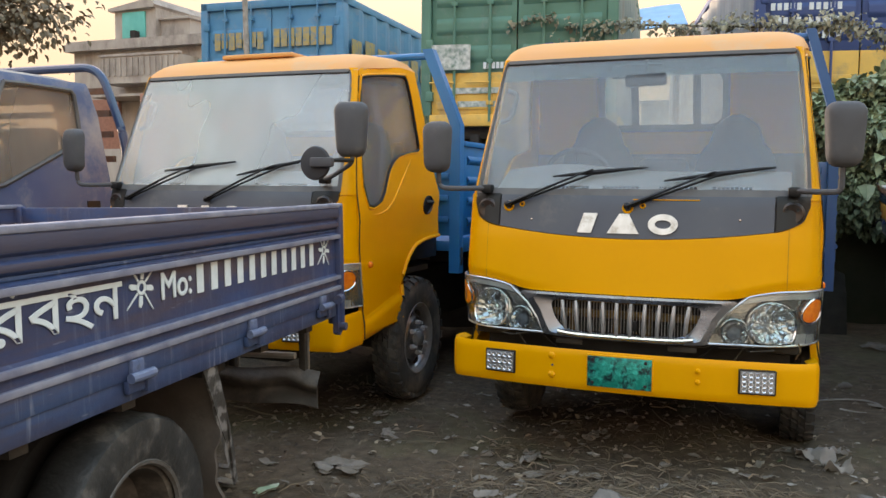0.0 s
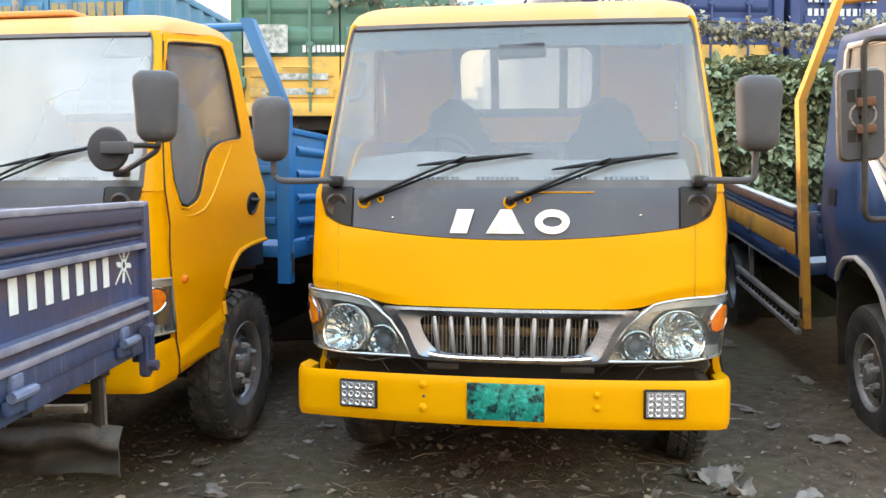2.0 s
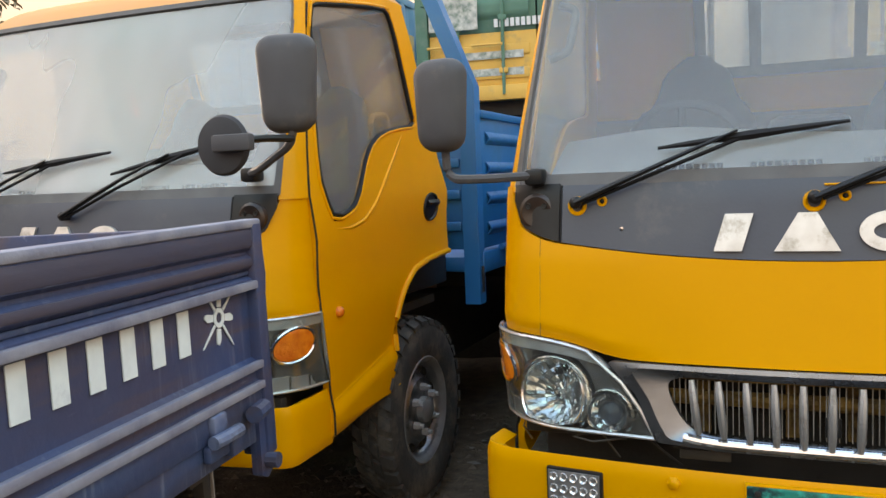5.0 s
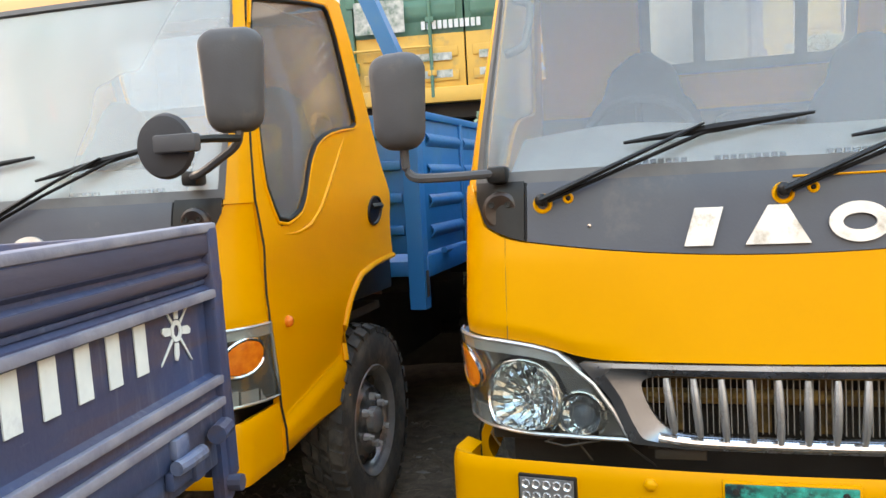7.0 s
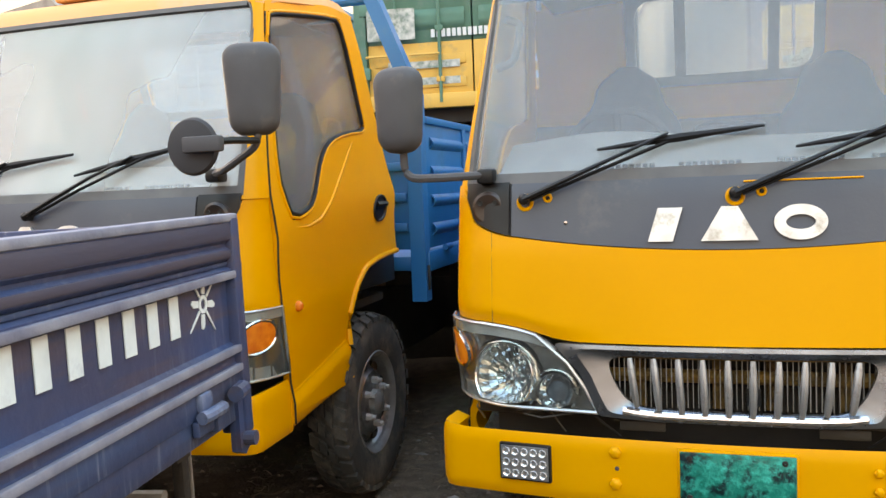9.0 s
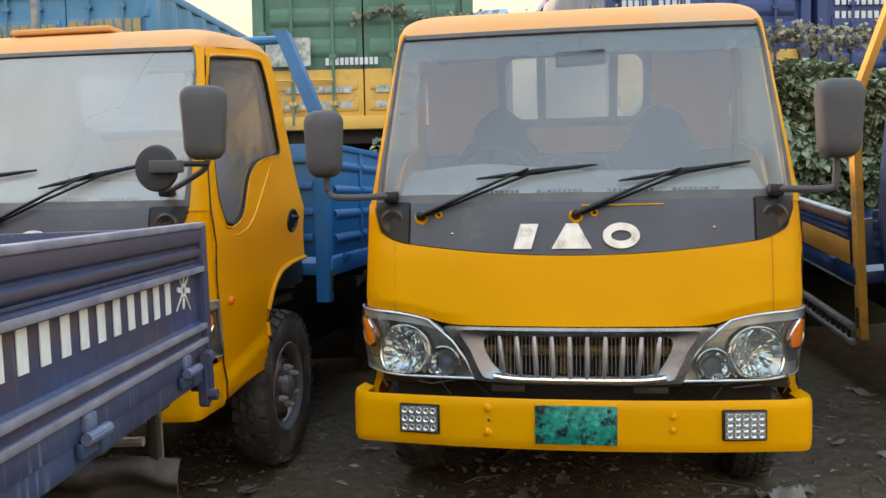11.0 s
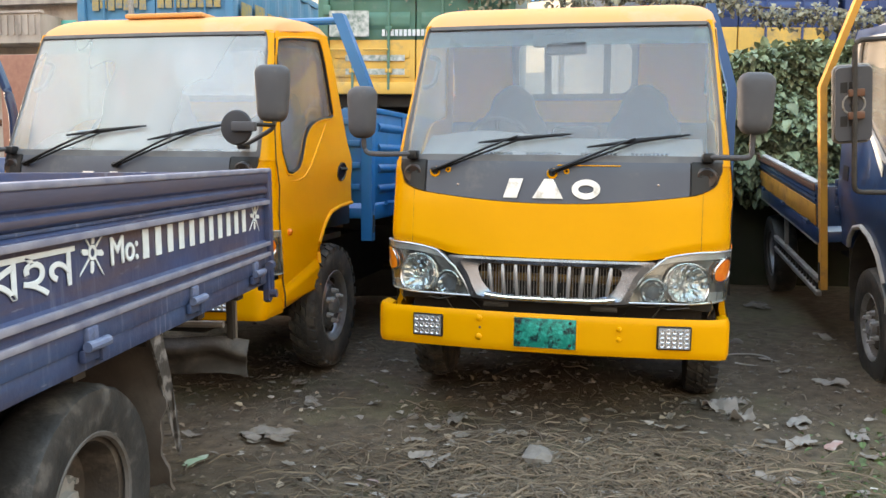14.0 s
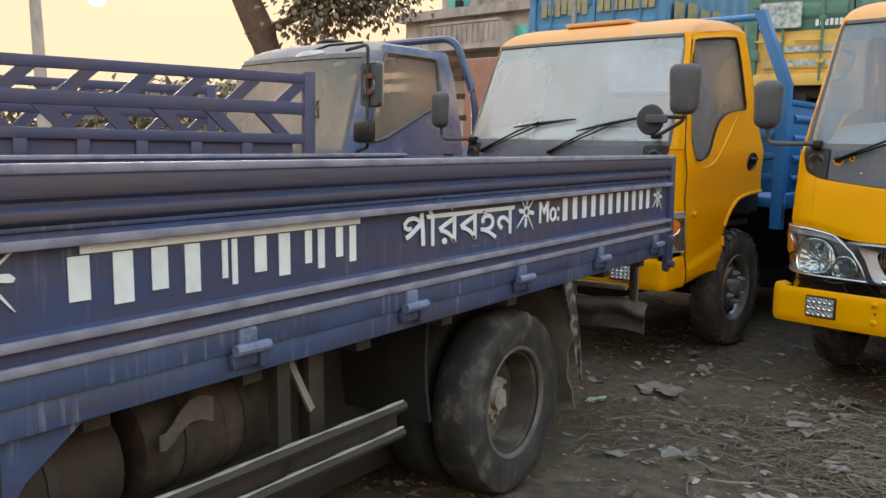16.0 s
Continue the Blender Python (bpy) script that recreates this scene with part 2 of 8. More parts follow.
LAMP_BODY = mat("lamp_housing", (0.33, 0.325, 0.32), (0.20, 0.195, 0.19), rough=0.16, metal=0.75, scale=10, bump=0.25, bscale=7, dirt=(0.2, 0.18, 0.16), dirt_amount=0.1, dscale=8)
LAMP_EDGE = mat("pale_lamp_edge", (0.60, 0.60, 0.60), (0.45, 0.45, 0.45), rough=0.2, metal=0.5, scale=10, dirt=(0.2, 0.18, 0.16), dirt_amount=0.1, dscale=8)
LED = mat("lamp_led_cell", (0.85, 0.86, 0.86), (0.5, 0.5, 0.52), rough=0.15, metal=0.6, scale=60)
EMBLEM = mat("worn_silver_emblem", (0.66, 0.66, 0.66), (0.52, 0.51, 0.5), rough=0.3, metal=0.6, scale=16, dirt=(0.30, 0.24, 0.16), dirt_amount=0.3, dscale=14)
AMBER = mat("amber_lens", (0.85, 0.24, 0.015), (0.7, 0.15, 0.01), rough=0.18, scale=30, bump=0.3, bscale=90, coat=0.5)
CLEAR = glass("clear_lens", (0.8, 0.8, 0.8), 0.015, rough=0.03)
WINDSCREEN = glass("dusty_windscreen", (0.40, 0.42, 0.435), 0.22, through_dust=0.2)
WINDSCREEN_PALE = glass("very_dusty_windscreen", (0.64, 0.65, 0.65), 0.36, dscale=1.1, through_dust=0.05, detail=3)
REAR_GLASS = glass("dusty_rear_glass", (0.8, 0.8, 0.8), 0.22)
# Dust film made thicker and greyer to stand in for sky reflected there.
SIDE_GLASS = glass("tinted_side_glass", (0.50, 0.49, 0.47), 0.24, tint=(0.74, 0.73, 0.71), dscale=1.2)
SIDE_PALE = glass("brown_dusty_side_glass", (0.50, 0.44, 0.39), 0.34, tint=(0.72, 0.68, 0.63), dscale=1.2)
CREAM_GLASS = glass("dust_caked_glass", (0.34, 0.31, 0.27), 0.5, tint=(0.6, 0.58, 0.52))
TINT_BAND = glass("teal_sun_band", (0.16, 0.24, 0.26), 0.22, tint=(0.45, 0.65, 0.65))
BRIGHT_BLUE = mat("bright_blue_paint", (0.012, 0.135, 0.37), (0.016, 0.16, 0.42), rough=0.4, scale=3, bump=0.06, bscale=18, dirt=(0.05, 0.16, 0.30), dirt_amount=0.25, dscale=3, coat=0.2)
DEEP_BLUE = mat("deep_blue_paint", (0.010, 0.075, 0.235), (0.014, 0.09, 0.27), rough=0.4, scale=3, bump=0.06, bscale=18, dirt=(0.06, 0.11, 0.20), dirt_amount=0.25, dscale=3, coat=0.2)
NAVY = mat("navy_paint", (0.012, 0.034, 0.10), (0.018, 0.045, 0.125), rough=0.35, scale=4, bump=0.04, dirt=(0.09, 0.09, 0.12), dirt_amount=0.2, dscale=4, coat=0.3)
BED_NAVY = weathered("worn_navy_paint", (0.040, 0.048, 0.104), (0.028, 0.054, 0.146), (0.080, 0.056, 0.066), 0.35)
BED_STREAKED = weathered("streaked_navy_paint", (0.034, 0.048, 0.108), (0.040, 0.072, 0.160), (0.062, 0.050, 0.064), 0.85)
RUSTY = mat("rusty_band_paint", (0.068, 0.052, 0.068), (0.045, 0.048, 0.088), rough=0.6, scale=6, bump=0.2, bscale=40, dirt=(0.10, 0.06, 0.05), dirt_amount=0.3, dscale=3, streak=(0.2, 1, 1))
DUSTY_EDGE = mat("dust_whitened_edge", (0.25, 0.25, 0.30), (0.13, 0.13, 0.19), rough=0.7, scale=9, bump=0.2, dirt=(0.30, 0.29, 0.33), dirt_amount=0.25, dscale=6)
DUSTY_BLUE = mat("dusty_blue_paint", (0.062, 0.096, 0.215), (0.095, 0.13, 0.23), rough=0.5, scale=3, bump=0.05, dirt=(0.32, 0.30, 0.31), dirt_amount=0.6, dscale=1.4)
DUSTY_ROOF = mat("dust_grey_roof", (0.30, 0.27, 0.245), (0.23, 0.21, 0.195), rough=0.75, scale=4, bump=0.1, dirt=(0.2, 0.2, 0.24), dirt_amount=0.3)
LATTICE = mat("purple_blue_paint", (0.045, 0.052, 0.115), (0.06, 0.062, 0.12), rough=0.5, scale=4, bump=0.1, bscale=30, dirt=(0.10, 0.07, 0.09), dirt_amount=0.4, dscale=3)
WHITE_PAINT = mat("white_lettering", (0.70, 0.75, 0.76), (0.60, 0.65, 0.67), rough=0.6, scale=20, dirt=(0.45, 0.47, 0.52), dirt_amount=0.16, dscale=9)
GREASE = mat("greasy_black_steel", (0.022, 0.019, 0.016), (0.034, 0.029, 0.024), rough=0.6, scale=9, bump=0.25, dirt=(0.06, 0.05, 0.04), dirt_amount=0.25, dscale=5)
RUSTY_RIM = mat("brown_dusty_rim", (0.055, 0.043, 0.033), (0.034, 0.027, 0.022), rough=0.7, scale=8, bump=0.2, dirt=(0.14, 0.115, 0.09), dirt_amount=0.35, dscale=6)
STEEL = mat("grimy_steel", (0.052, 0.046, 0.04), (0.032, 0.029, 0.026), rough=0.7, metal=0.3, scale=10, bump=0.2, dirt=(0.10, 0.085, 0.068), dirt_amount=0.45, dscale=4)
BENT_STEEL = mat("brown_bent_steel", (0.085, 0.075, 0.066), (0.05, 0.044, 0.038), rough=0.7, metal=0.2, scale=9, bump=0.25, dirt=(0.15, 0.13, 0.11), dirt_amount=0.3, dscale=6)
HINGE_WORN = mat("scuffed_blue_hinge", (0.09, 0.12, 0.22), (0.16, 0.19, 0.28), rough=0.5, scale=22, bump=0.1, dirt=(0.04, 0.035, 0.035), dirt_amount=0.3, dscale=12)
MOTTLED_STEEL = mat("mottled_stay_steel", (0.05, 0.043, 0.037), (0.22, 0.20, 0.185), rough=0.75, metal=0.2, scale=22, bump=0.3, dirt=(0.06, 0.05, 0.04), dirt_amount=0.3, dscale=9, ramp=(0.5, 0.62))
DUSTY_STEEL = mat("dusty_bent_steel", (0.14, 0.13, 0.122), (0.09, 0.083, 0.077), rough=0.7, metal=0.2, scale=9, bump=0.2, dirt=(0.09, 0.075, 0.06), dirt_amount=0.35, dscale=4)
GRIMY_YELLOW = mat("grimy_yellow_paint", (0.30, 0.17, 0.03), (0.10, 0.065, 0.02), rough=0.7, scale=14, bump=0.2, dirt=(0.04, 0.03, 0.022), dirt_amount=0.5, dscale=9)
CAVITY = mat("rusty_black_cavity", (0.016, 0.013, 0.012), (0.05, 0.028, 0.018), rough=0.35, scale=12, bump=0.1, dirt=(0.09, 0.05, 0.03), dirt_amount=0.25, dscale=10)
PALE_STEEL = mat("dusty_galvanised_rail", (0.36, 0.34, 0.31), (0.24, 0.22, 0.2), rough=0.6, metal=0.3, scale=12, bump=0.1, dirt=(0.2, 0.17, 0.13), dirt_amount=0.3, dscale=4)
FLAP = mat("muddy_rubber_flap", (0.12, 0.10, 0.084), (0.08, 0.066, 0.056), rough=0.85, scale=7, bump=0.25, dirt=(0.13, 0.11, 0.09), dirt_amount=0.35, dscale=5)
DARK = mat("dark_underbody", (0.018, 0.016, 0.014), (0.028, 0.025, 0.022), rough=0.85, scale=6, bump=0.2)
CARDBOARD = mat("brown_grease_paint", (0.044, 0.031, 0.022), (0.020, 0.014, 0.011), rough=0.75, scale=7, bump=0.25, dirt=(0.10, 0.08, 0.06), dirt_amount=0.4, dscale=3)
WINDOW_ALLOY = mat("grey_window_alloy", (0.22, 0.23, 0.25), (0.17, 0.18, 0.20), rough=0.5, metal=0.2, scale=9, bump=0.05)
INTERIOR = mat("cab_lining", (0.24, 0.23, 0.22), (0.19, 0.18, 0.17), rough=0.8, scale=5, bump=0.05)
SEAT = mat("dark_seat_cloth", (0.05, 0.053, 0.068), (0.07, 0.07, 0.085), rough=0.9, scale=30, bump=0.2, bscale=200)
DASH = mat("grey_dashboard", (0.34, 0.34, 0.35), (0.27, 0.27, 0.28), rough=0.65, scale=6, bump=0.1)
PLATE_GREEN = mat("scuffed_green_plate", (0.003, 0.20, 0.15), (0.003, 0.018, 0.022), rough=0.35, scale=16, bump=0.3, bscale=60, dirt=(0.03, 0.46, 0.36), dirt_amount=0.42, dscale=30, ramp=(0.48, 0.58))

# ---- building helpers ----


def lerp(table, v):
    """The value at v of a table of (v, value) pairs, joined by straight lines."""
    if v <= table[0][0]:
        return table[0][1]
    for (a, p), (b, q) in zip(table, table[1:]):
        if v <= b:
            return p + (q - p) * (v - a) / (b - a)
    return table[-1][1]


def part(name, bm, material, parent, label="", smooth=True):
    me = bpy.data.meshes.new(name)
    bmesh.ops.recalc_face_normals(bm, faces=bm.faces)
    bm.to_mesh(me)
    bm.free()
    if smooth:
        for p in me.polygons:
            p.use_smooth = True
        me.set_sharp_from_angle(angle=radians(35))
    me.materials.append(material)
    ob = new(name, me)
    ob.parent = parent
    if label:
        ob["label"] = label
    return ob


def thing(name, m, label, category, group="", kind=""):
    ob = new(name)
    ob.empty_display_size = 0.2
    ob.matrix_world = m
    return tagged(ob, label, category, group, kind)


def lone(name, bm, material, m, label, category="", group="", kind="", smooth=True):
    ob = part(name, bm, material, None, "", smooth)
    ob.matrix_world = m
    return tagged(ob, label, category, group, kind)


def box(bm, x0, x1, y0, y1, z0, z1, bev=0.0, m=None, seg=2):
    x0, x1 = sorted((x0, x1))
    y0, y1 = sorted((y0, y1))
    z0, z1 = sorted((z0, z1))
    vs = [bm.verts.new((x, y, z)) for x in (x0, x1) for y in (y0, y1) for z in (z0, z1)]
    fs = [bm.faces.new([vs[i] for i in f]) for f in ((0, 1, 3, 2), (4, 6, 7, 5), (0, 4, 5, 1), (2, 3, 7, 6), (0, 2, 6, 4), (1, 5, 7, 3))]
    made = vs
    if bev:
        r = bmesh.ops.bevel(bm, geom=list({e for f in fs for e in f.edges}), offset=bev, segments=seg, affect="EDGES", profile=0.5)
        made = list({v for f in r["faces"] for v in f.verts} | {v for v in vs if v.is_valid})
    if m:
        bmesh.ops.transform(bm, matrix=m, verts=[v for v in made if v.is_valid])
    return bm


def tube(bm, pts, r, n=8, caps=True, flat=1.0):
    """A round bar along a line of points; flat squeezes it."""
    pts = [Vector(p) for p in pts]
    rings = []
    up = Vector((0, 0, 1))
    for i, p in enumerate(pts):
        d = (pts[min(i + 1, len(pts) - 1)] - pts[max(i - 1, 0)]).normalized()
        a = d.cross(up if abs(d.z) < 0.95 else Vector((0, 1, 0))).normalized()
        b = a.cross(d)
        rr = r[i] if isinstance(r, (list, tuple)) else r
        rings.append([bm.verts.new(p + a * math.cos(k * math.tau / n) * rr + b * math.sin(k * math.tau / n) * rr * flat) for k in range(n)])
    for s, t in zip(rings, rings[1:]):
        for k in range(n):
            bm.faces.new((s[k], s[(k + 1) % n], t[(k + 1) % n], t[k]))
    if caps:
        bm.faces.new(rings[0][::-1])
        bm.faces.new(rings[-1])
    return bm


def bend(pts, r=0.05, n=5):
    """Rounds the corners of a line of points."""
    pts = [Vector(p) for p in pts]
    out = [pts[0]]
    for a, b, c in zip(pts, pts[1:], pts[2:]):
        d1, d2 = (a - b), (c - b)
        k = min(r, d1.length / 2.1, d2.length / 2.1)
        p, q = b + d1.normalized() * k, b + d2.normalized() * k
        out += [(p * (1 - t) ** 2 + b * 2 * t * (1 - t) + q * t * t) for t in [i / n for i in range(n + 1)]]
    return out + [pts[-1]]


def lathe(bm, profile, m, n=32, closed=False, bump=None):
    """Turns (radius, height) pairs round the local z of m."""
    rings = []
    for j, (r, h) in enumerate(profile):
        rings.append([bm.verts.new(m @ Vector(((r + (bump(j, k) if bump else 0)) * math.cos(k * math.tau / n), (r + (bump(j, k) if bump else 0)) * math.sin(k * math.tau / n), h))) for k in range(n)])
    pairs = list(zip(rings, rings[1:])) + ([(rings[-1], rings[0])] if closed else [])
    for s, t in pairs:
        for k in range(n):
            bm.faces.new((s[k], s[(k + 1) % n], t[(k + 1) % n], t[k]))
    return bm


def patch(bm, f, n, m, thick=0.012, off=0.0, side=1):
    """A sheet f(u, v), u and v from 0 to 1, with thickness behind it and closed rims."""
    grid = [[Vector(f(i / n, j / m)) for j in range(m + 1)] for i in range(n + 1)]
    front, back = [], []
    for i in range(n + 1):
        a, b = [], []
        for j in range(m + 1):
            du = grid[min(i + 1, n)][j] - grid[max(i - 1, 0)][j]
            dv = grid[i][min(j + 1, m)] - grid[i][max(j - 1, 0)]
            nn = du.cross(dv)
            nn = (nn.normalized() if nn.length > 1e-9 else Vector((0, -1, 0))) * side
            a.append(bm.verts.new(grid[i][j] + nn * off))
            b.append(bm.verts.new(grid[i][j] + nn * (off - thick)))
        front.append(a)
        back.append(b)
    for i in range(n):
        for j in range(m):
            bm.faces.new((front[i][j], front[i + 1][j], front[i + 1][j + 1], front[i][j + 1]))
            bm.faces.new((back[i][j], back[i][j + 1], back[i + 1][j + 1], back[i + 1][j]))
    for i in range(n):
        bm.faces.new((front[i][0], back[i][0], back[i + 1][0], front[i + 1][0]))
        bm.faces.new((front[i][m], front[i + 1][m], back[i + 1][m], back[i][m]))
    for j in range(m):
        bm.faces.new((front[0][j], front[0][j + 1], back[0][j + 1], back[0][j]))
        bm.faces.new((front[n][j], back[n][j], back[n][j + 1], front[n][j + 1]))
    return bm


def prism(bm, outline, to3d, depth):
    """A flat plate: a 2D outline set into space by to3d(a, b, h), from h = 0 to depth."""
    lo = [bm.verts.new(to3d(a, b, 0)) for a, b in outline]
    hi = [bm.verts.new(to3d(a, b, depth)) for a, b in outline]
    k = len(outline)
    for i in range(k):
        bm.faces.new((lo[i], lo[(i + 1) % k], hi[(i + 1) % k], hi[i]))
    tri = [bm.faces.new(lo[::-1]), bm.faces.new(hi)]
    bmesh.ops.triangulate(bm, faces=tri)
    return bm


def ring_strip(bm, outer, inner, depth):
    """A frame between two closed loops of 3D points, given a thickness along +y."""
    k = len(outer)
    d = Vector((0, depth, 0))
    a = [bm.verts.new(p) for p in outer]
    b = [bm.verts.new(p) for p in inner]
    c = [bm.verts.new(Vector(p) + d) for p in outer]
    e = [bm.verts.new(Vector(p) + d) for p in inner]
    for i in range(k):
        j = (i + 1) % k
        bm.faces.new((a[i], a[j], b[j], b[i]))
        bm.faces.new((c[i], e[i], e[j], c[j]))
        bm.faces.new((a[i], c[i], c[j], a[j]))
        bm.faces.new((b[i], b[j], e[j], e[i]))
    return bm


def rounded(x0, x1, z0, z1, r, n=5):
    out = []
    for cx, cz, a0 in ((x1 - r, z1 - r, 0), (x0 + r, z1 - r, 90), (x0 + r, z0 + r, 180), (x1 - r, z0 + r, 270)):
        out += [(cx + r * math.cos(radians(a0 + 90 * i / n)), cz + r * math.sin(radians(a0 + 90 * i / n))) for i in range(n + 1)]
    return out


def facing(x, y, z, side=-1):
    """A pose whose local z points along side * y."""
    return Matrix.Translation((x, y, z)) @ Matrix.Rotation(radians(90) * -side, 4, "X")


# ---- wheels ----


def wheel(parent, x, y, z, out, r=0.41, w=0.21, rubber=None, lugs=True, rim_mat=None, dual=False, hub=True):
    """A road wheel on a part of the truck; out = +1 or -1: which way its face looks along x."""
    m = Matrix.Translation((x, y, z)) @ Matrix.Rotation(radians(90 * out), 4, "Y")
    rr = r * (0.58 if dual else 0.54)
    n = 60
    prof = [(rr, -w * 0.42), (rr + 0.035, -w * 0.5), (r * 0.86, -w * 0.52), (r * 0.95, -w * 0.47), (r * 0.985, -w * 0.36), (r, -w * 0.16), (r, w * 0.16), (r * 0.985, w * 0.36),
            (r * 0.95, w * 0.47), (r * 0.86, w * 0.52), (rr + 0.035, w * 0.5), (rr, w * 0.42)]

    def lug(j, k):
        if not lugs:
            return -0.007 if j in (4, 5, 6, 7) and (k + j) % 3 == 0 else 0
        return -0.016 if 2 < j < 9 else 0
    whl = part("wheel", lathe(bmesh.new(), prof, m, n, closed=True, bump=lug), rubber or RUBBER, parent, "black truck tyre caked with dry dirt")
    if lugs:
        # chunky blocks: two staggered rows on the shoulders, two narrower ones between
        bm = bmesh.new()
        for row, (h0, h1, r0, r1, count) in enumerate(((-0.52, -0.24, 0.90, 0.99, 30), (0.24, 0.52, 0.90, 0.99, 30), (-0.19, -0.02, 0.95, 1.0, 30), (0.03, 0.20, 0.95, 1.0, 30))):
            for k in range(count):
                a0 = (k + 0.5 * (row % 2) + 0.25 * (row > 1)) * math.tau / count
                a1 = a0 + math.tau / count * 0.62
                slant = 0.25 * math.tau / count
                vs = []
                for rad in (r * r0, r * r1):
                    for aa, hh in ((a0, h0), (a1, h0), (a1 + slant, h1), (a0 + slant, h1)):
                        edge_ = rad if row > 1 or abs(hh) < 0.4 else rad - r * 0.035 * (rad > r * 0.95)
                        vs.append(bm.verts.new(m @ Vector((edge_ * math.cos(aa), edge_ * math.sin(aa), hh * w))))
                for f in ((4, 5, 6, 7), (0, 1, 5, 4), (1, 2, 6, 5), (2, 3, 7, 6), (3, 0, 4, 7)):
                    bm.faces.new([vs[i] for i in f])
        bmesh.ops.recalc_face_normals(bm, faces=bm.faces)
        part("tread", bm, rubber or RUBBER, whl, "chunky tyre tread blocks", smooth=False)
    d = w * 0.5
    if dual:
        rim = [(rr, d * 0.8), (rr + 0.012, d * 0.86), (rr + 0.012, d * 0.7), (rr - 0.02, d * 0.6), (rr - 0.035, -d * 0.6), (rr * 0.55, -d * 0.8), (rr * 0.5, -d * 0.75), (0.001, -d * 0.75)]
    else:
        rim = [(rr, d * 0.8), (rr + 0.012, d * 0.9), (rr - 0.006, d * 0.82), (rr - 0.03, d * 0.55), (rr - 0.045, d * 0.2), (rr * 0.72, d * 0.35), (rr * 0.62, d * 0.62), (rr * 0.3, d * 0.66), (0.001, d * 0.66)]
    if dual and hub:
        part("rim_edge", lathe(bmesh.new(), [(rr - 0.008, d * 0.78), (rr - 0.002, d * 0.90), (rr + 0.010, d * 0.93), (rr + 0.016, d * 0.86)], m, 48), DUSTY_STEEL, whl, "scuffed pale rim edge")
    part("rim", lathe(bmesh.new(), rim, m, 36), rim_mat or SILVER, whl, "scuffed silver steel rim")
    if not dual:
        for k in range(8):
            a = k * math.tau / 8 + 0.3
            q = m @ Matrix.Translation((rr * 0.76 * math.cos(a), rr * 0.76 * math.sin(a), d * 0.30)) @ Matrix.Rotation(a, 4, "Z")
            bm = lathe(bmesh.new(), [(0.001, 0.012), (0.028, 0.012), (0.033, 0.0)], q @ Matrix.Diagonal((0.75, 1.25, 1, 1)), 16)
            part("rim_hole", bm, DARK, whl)
        part("rim_edge", lathe(bmesh.new(), [(rr - 0.020, d * 0.66), (rr - 0.006, d * 0.86), (rr + 0.008, d * 0.95), (rr + 0.016, d * 0.88)], m, 48), SILVER, whl, "bright rim edge")
    hz = d * 0.66 if not dual else -d * 0.75
    if hub:
        part("hub", lathe(bmesh.new(), [(rr * 0.26, hz), (rr * 0.25, hz + 0.03), (rr * 0.17, hz + 0.045), (0.001, hz + 0.048)] if not dual else [(rr * 0.42, hz), (rr * 0.44, hz + 0.03), (rr * 0.40, hz + 0.05), (rr * 0.22, hz + 0.055), (rr * 0.2, hz + 0.08), (0.001, hz + 0.082)],
                          m, 40, bump=None if not dual else (lambda j, k: -0.018 if j < 3 and k % 4 < 2 else 0)), SILVER if not dual else PALE_STEEL, whl)
    for k in range(6):
        a = k * math.tau / 6
        q = m @ Matrix.Translation((rr * 0.45 * math.cos(a), rr * 0.45 * math.sin(a), hz))
        part("nut", lathe(bmesh.new(), [(0.019, 0.0), (0.018, 0.028), (0.012, 0.032), (0.011, 0.050), (0.001, 0.051)], q, 6), NUT_STEEL if not dual else PALE_STEEL, whl)
    return whl


# ---- the yellow cab-over trucks ----
FRONT = [(0.45, 0.0), (0.78, 0.02), (1.0, 0.03), (1.3, 0.062), (1.5, 0.105), (1.52, 0.115), (2.30, 0.46), (2.42, 0.52)]
HALF = [(0.45, 0.915), (0.8, 0.930), (1.06, 0.940), (1.5, 0.918), (2.3, 0.815), (2.42, 0.80)]
CORNER = [(0.45, 0.33), (0.8, 0.32), (0.957, 0.275), (1.12, 0.225), (1.34, 0.20), (1.5, 0.155), (1.7, 0.115), (2.3, 0.05)]
BOW = [(0.45, 0.10), (1.5, 0.085), (2.3, 0.05)]
REAR = [(0.5, 1.64), (1.5, 1.64), (2.3, 1.37), (2.42, 1.33)]


def skin(q, z):
    """The cab's outer skin: q from -1 to 1 round the front from flank to flank, at the height z."""
    w, r, b, s = lerp(HALF, z), lerp(CORNER, z), lerp(BOW, z), (1 if q >= 0 else -1)
    a = abs(q)
    if a <= 0.7:
        x = a / 0.7 * (w - r)
        y = b * x * x
    else:
        t = (a - 0.7) / 0.3 * math.pi / 2
        x = w - r + r * math.sin(t)
        y = b * (w - r) ** 2 + r * (1 - math.cos(t))
    return Vector((s * x, lerp(FRONT, z) + y, z))


def q_of(x, z):
    w, r = lerp(HALF, z), lerp(CORNER, z)
    a = abs(x)
    if a <= w - r:
        q = a / (w - r) * 0.7
    else:
        q = 0.7 + 0.3 * math.asin(min(1, (a - w + r) / r)) / (math.pi / 2)
    return q if x >= 0 else -q


def skin_x(x, z):
    return skin(q_of(x, z), z)


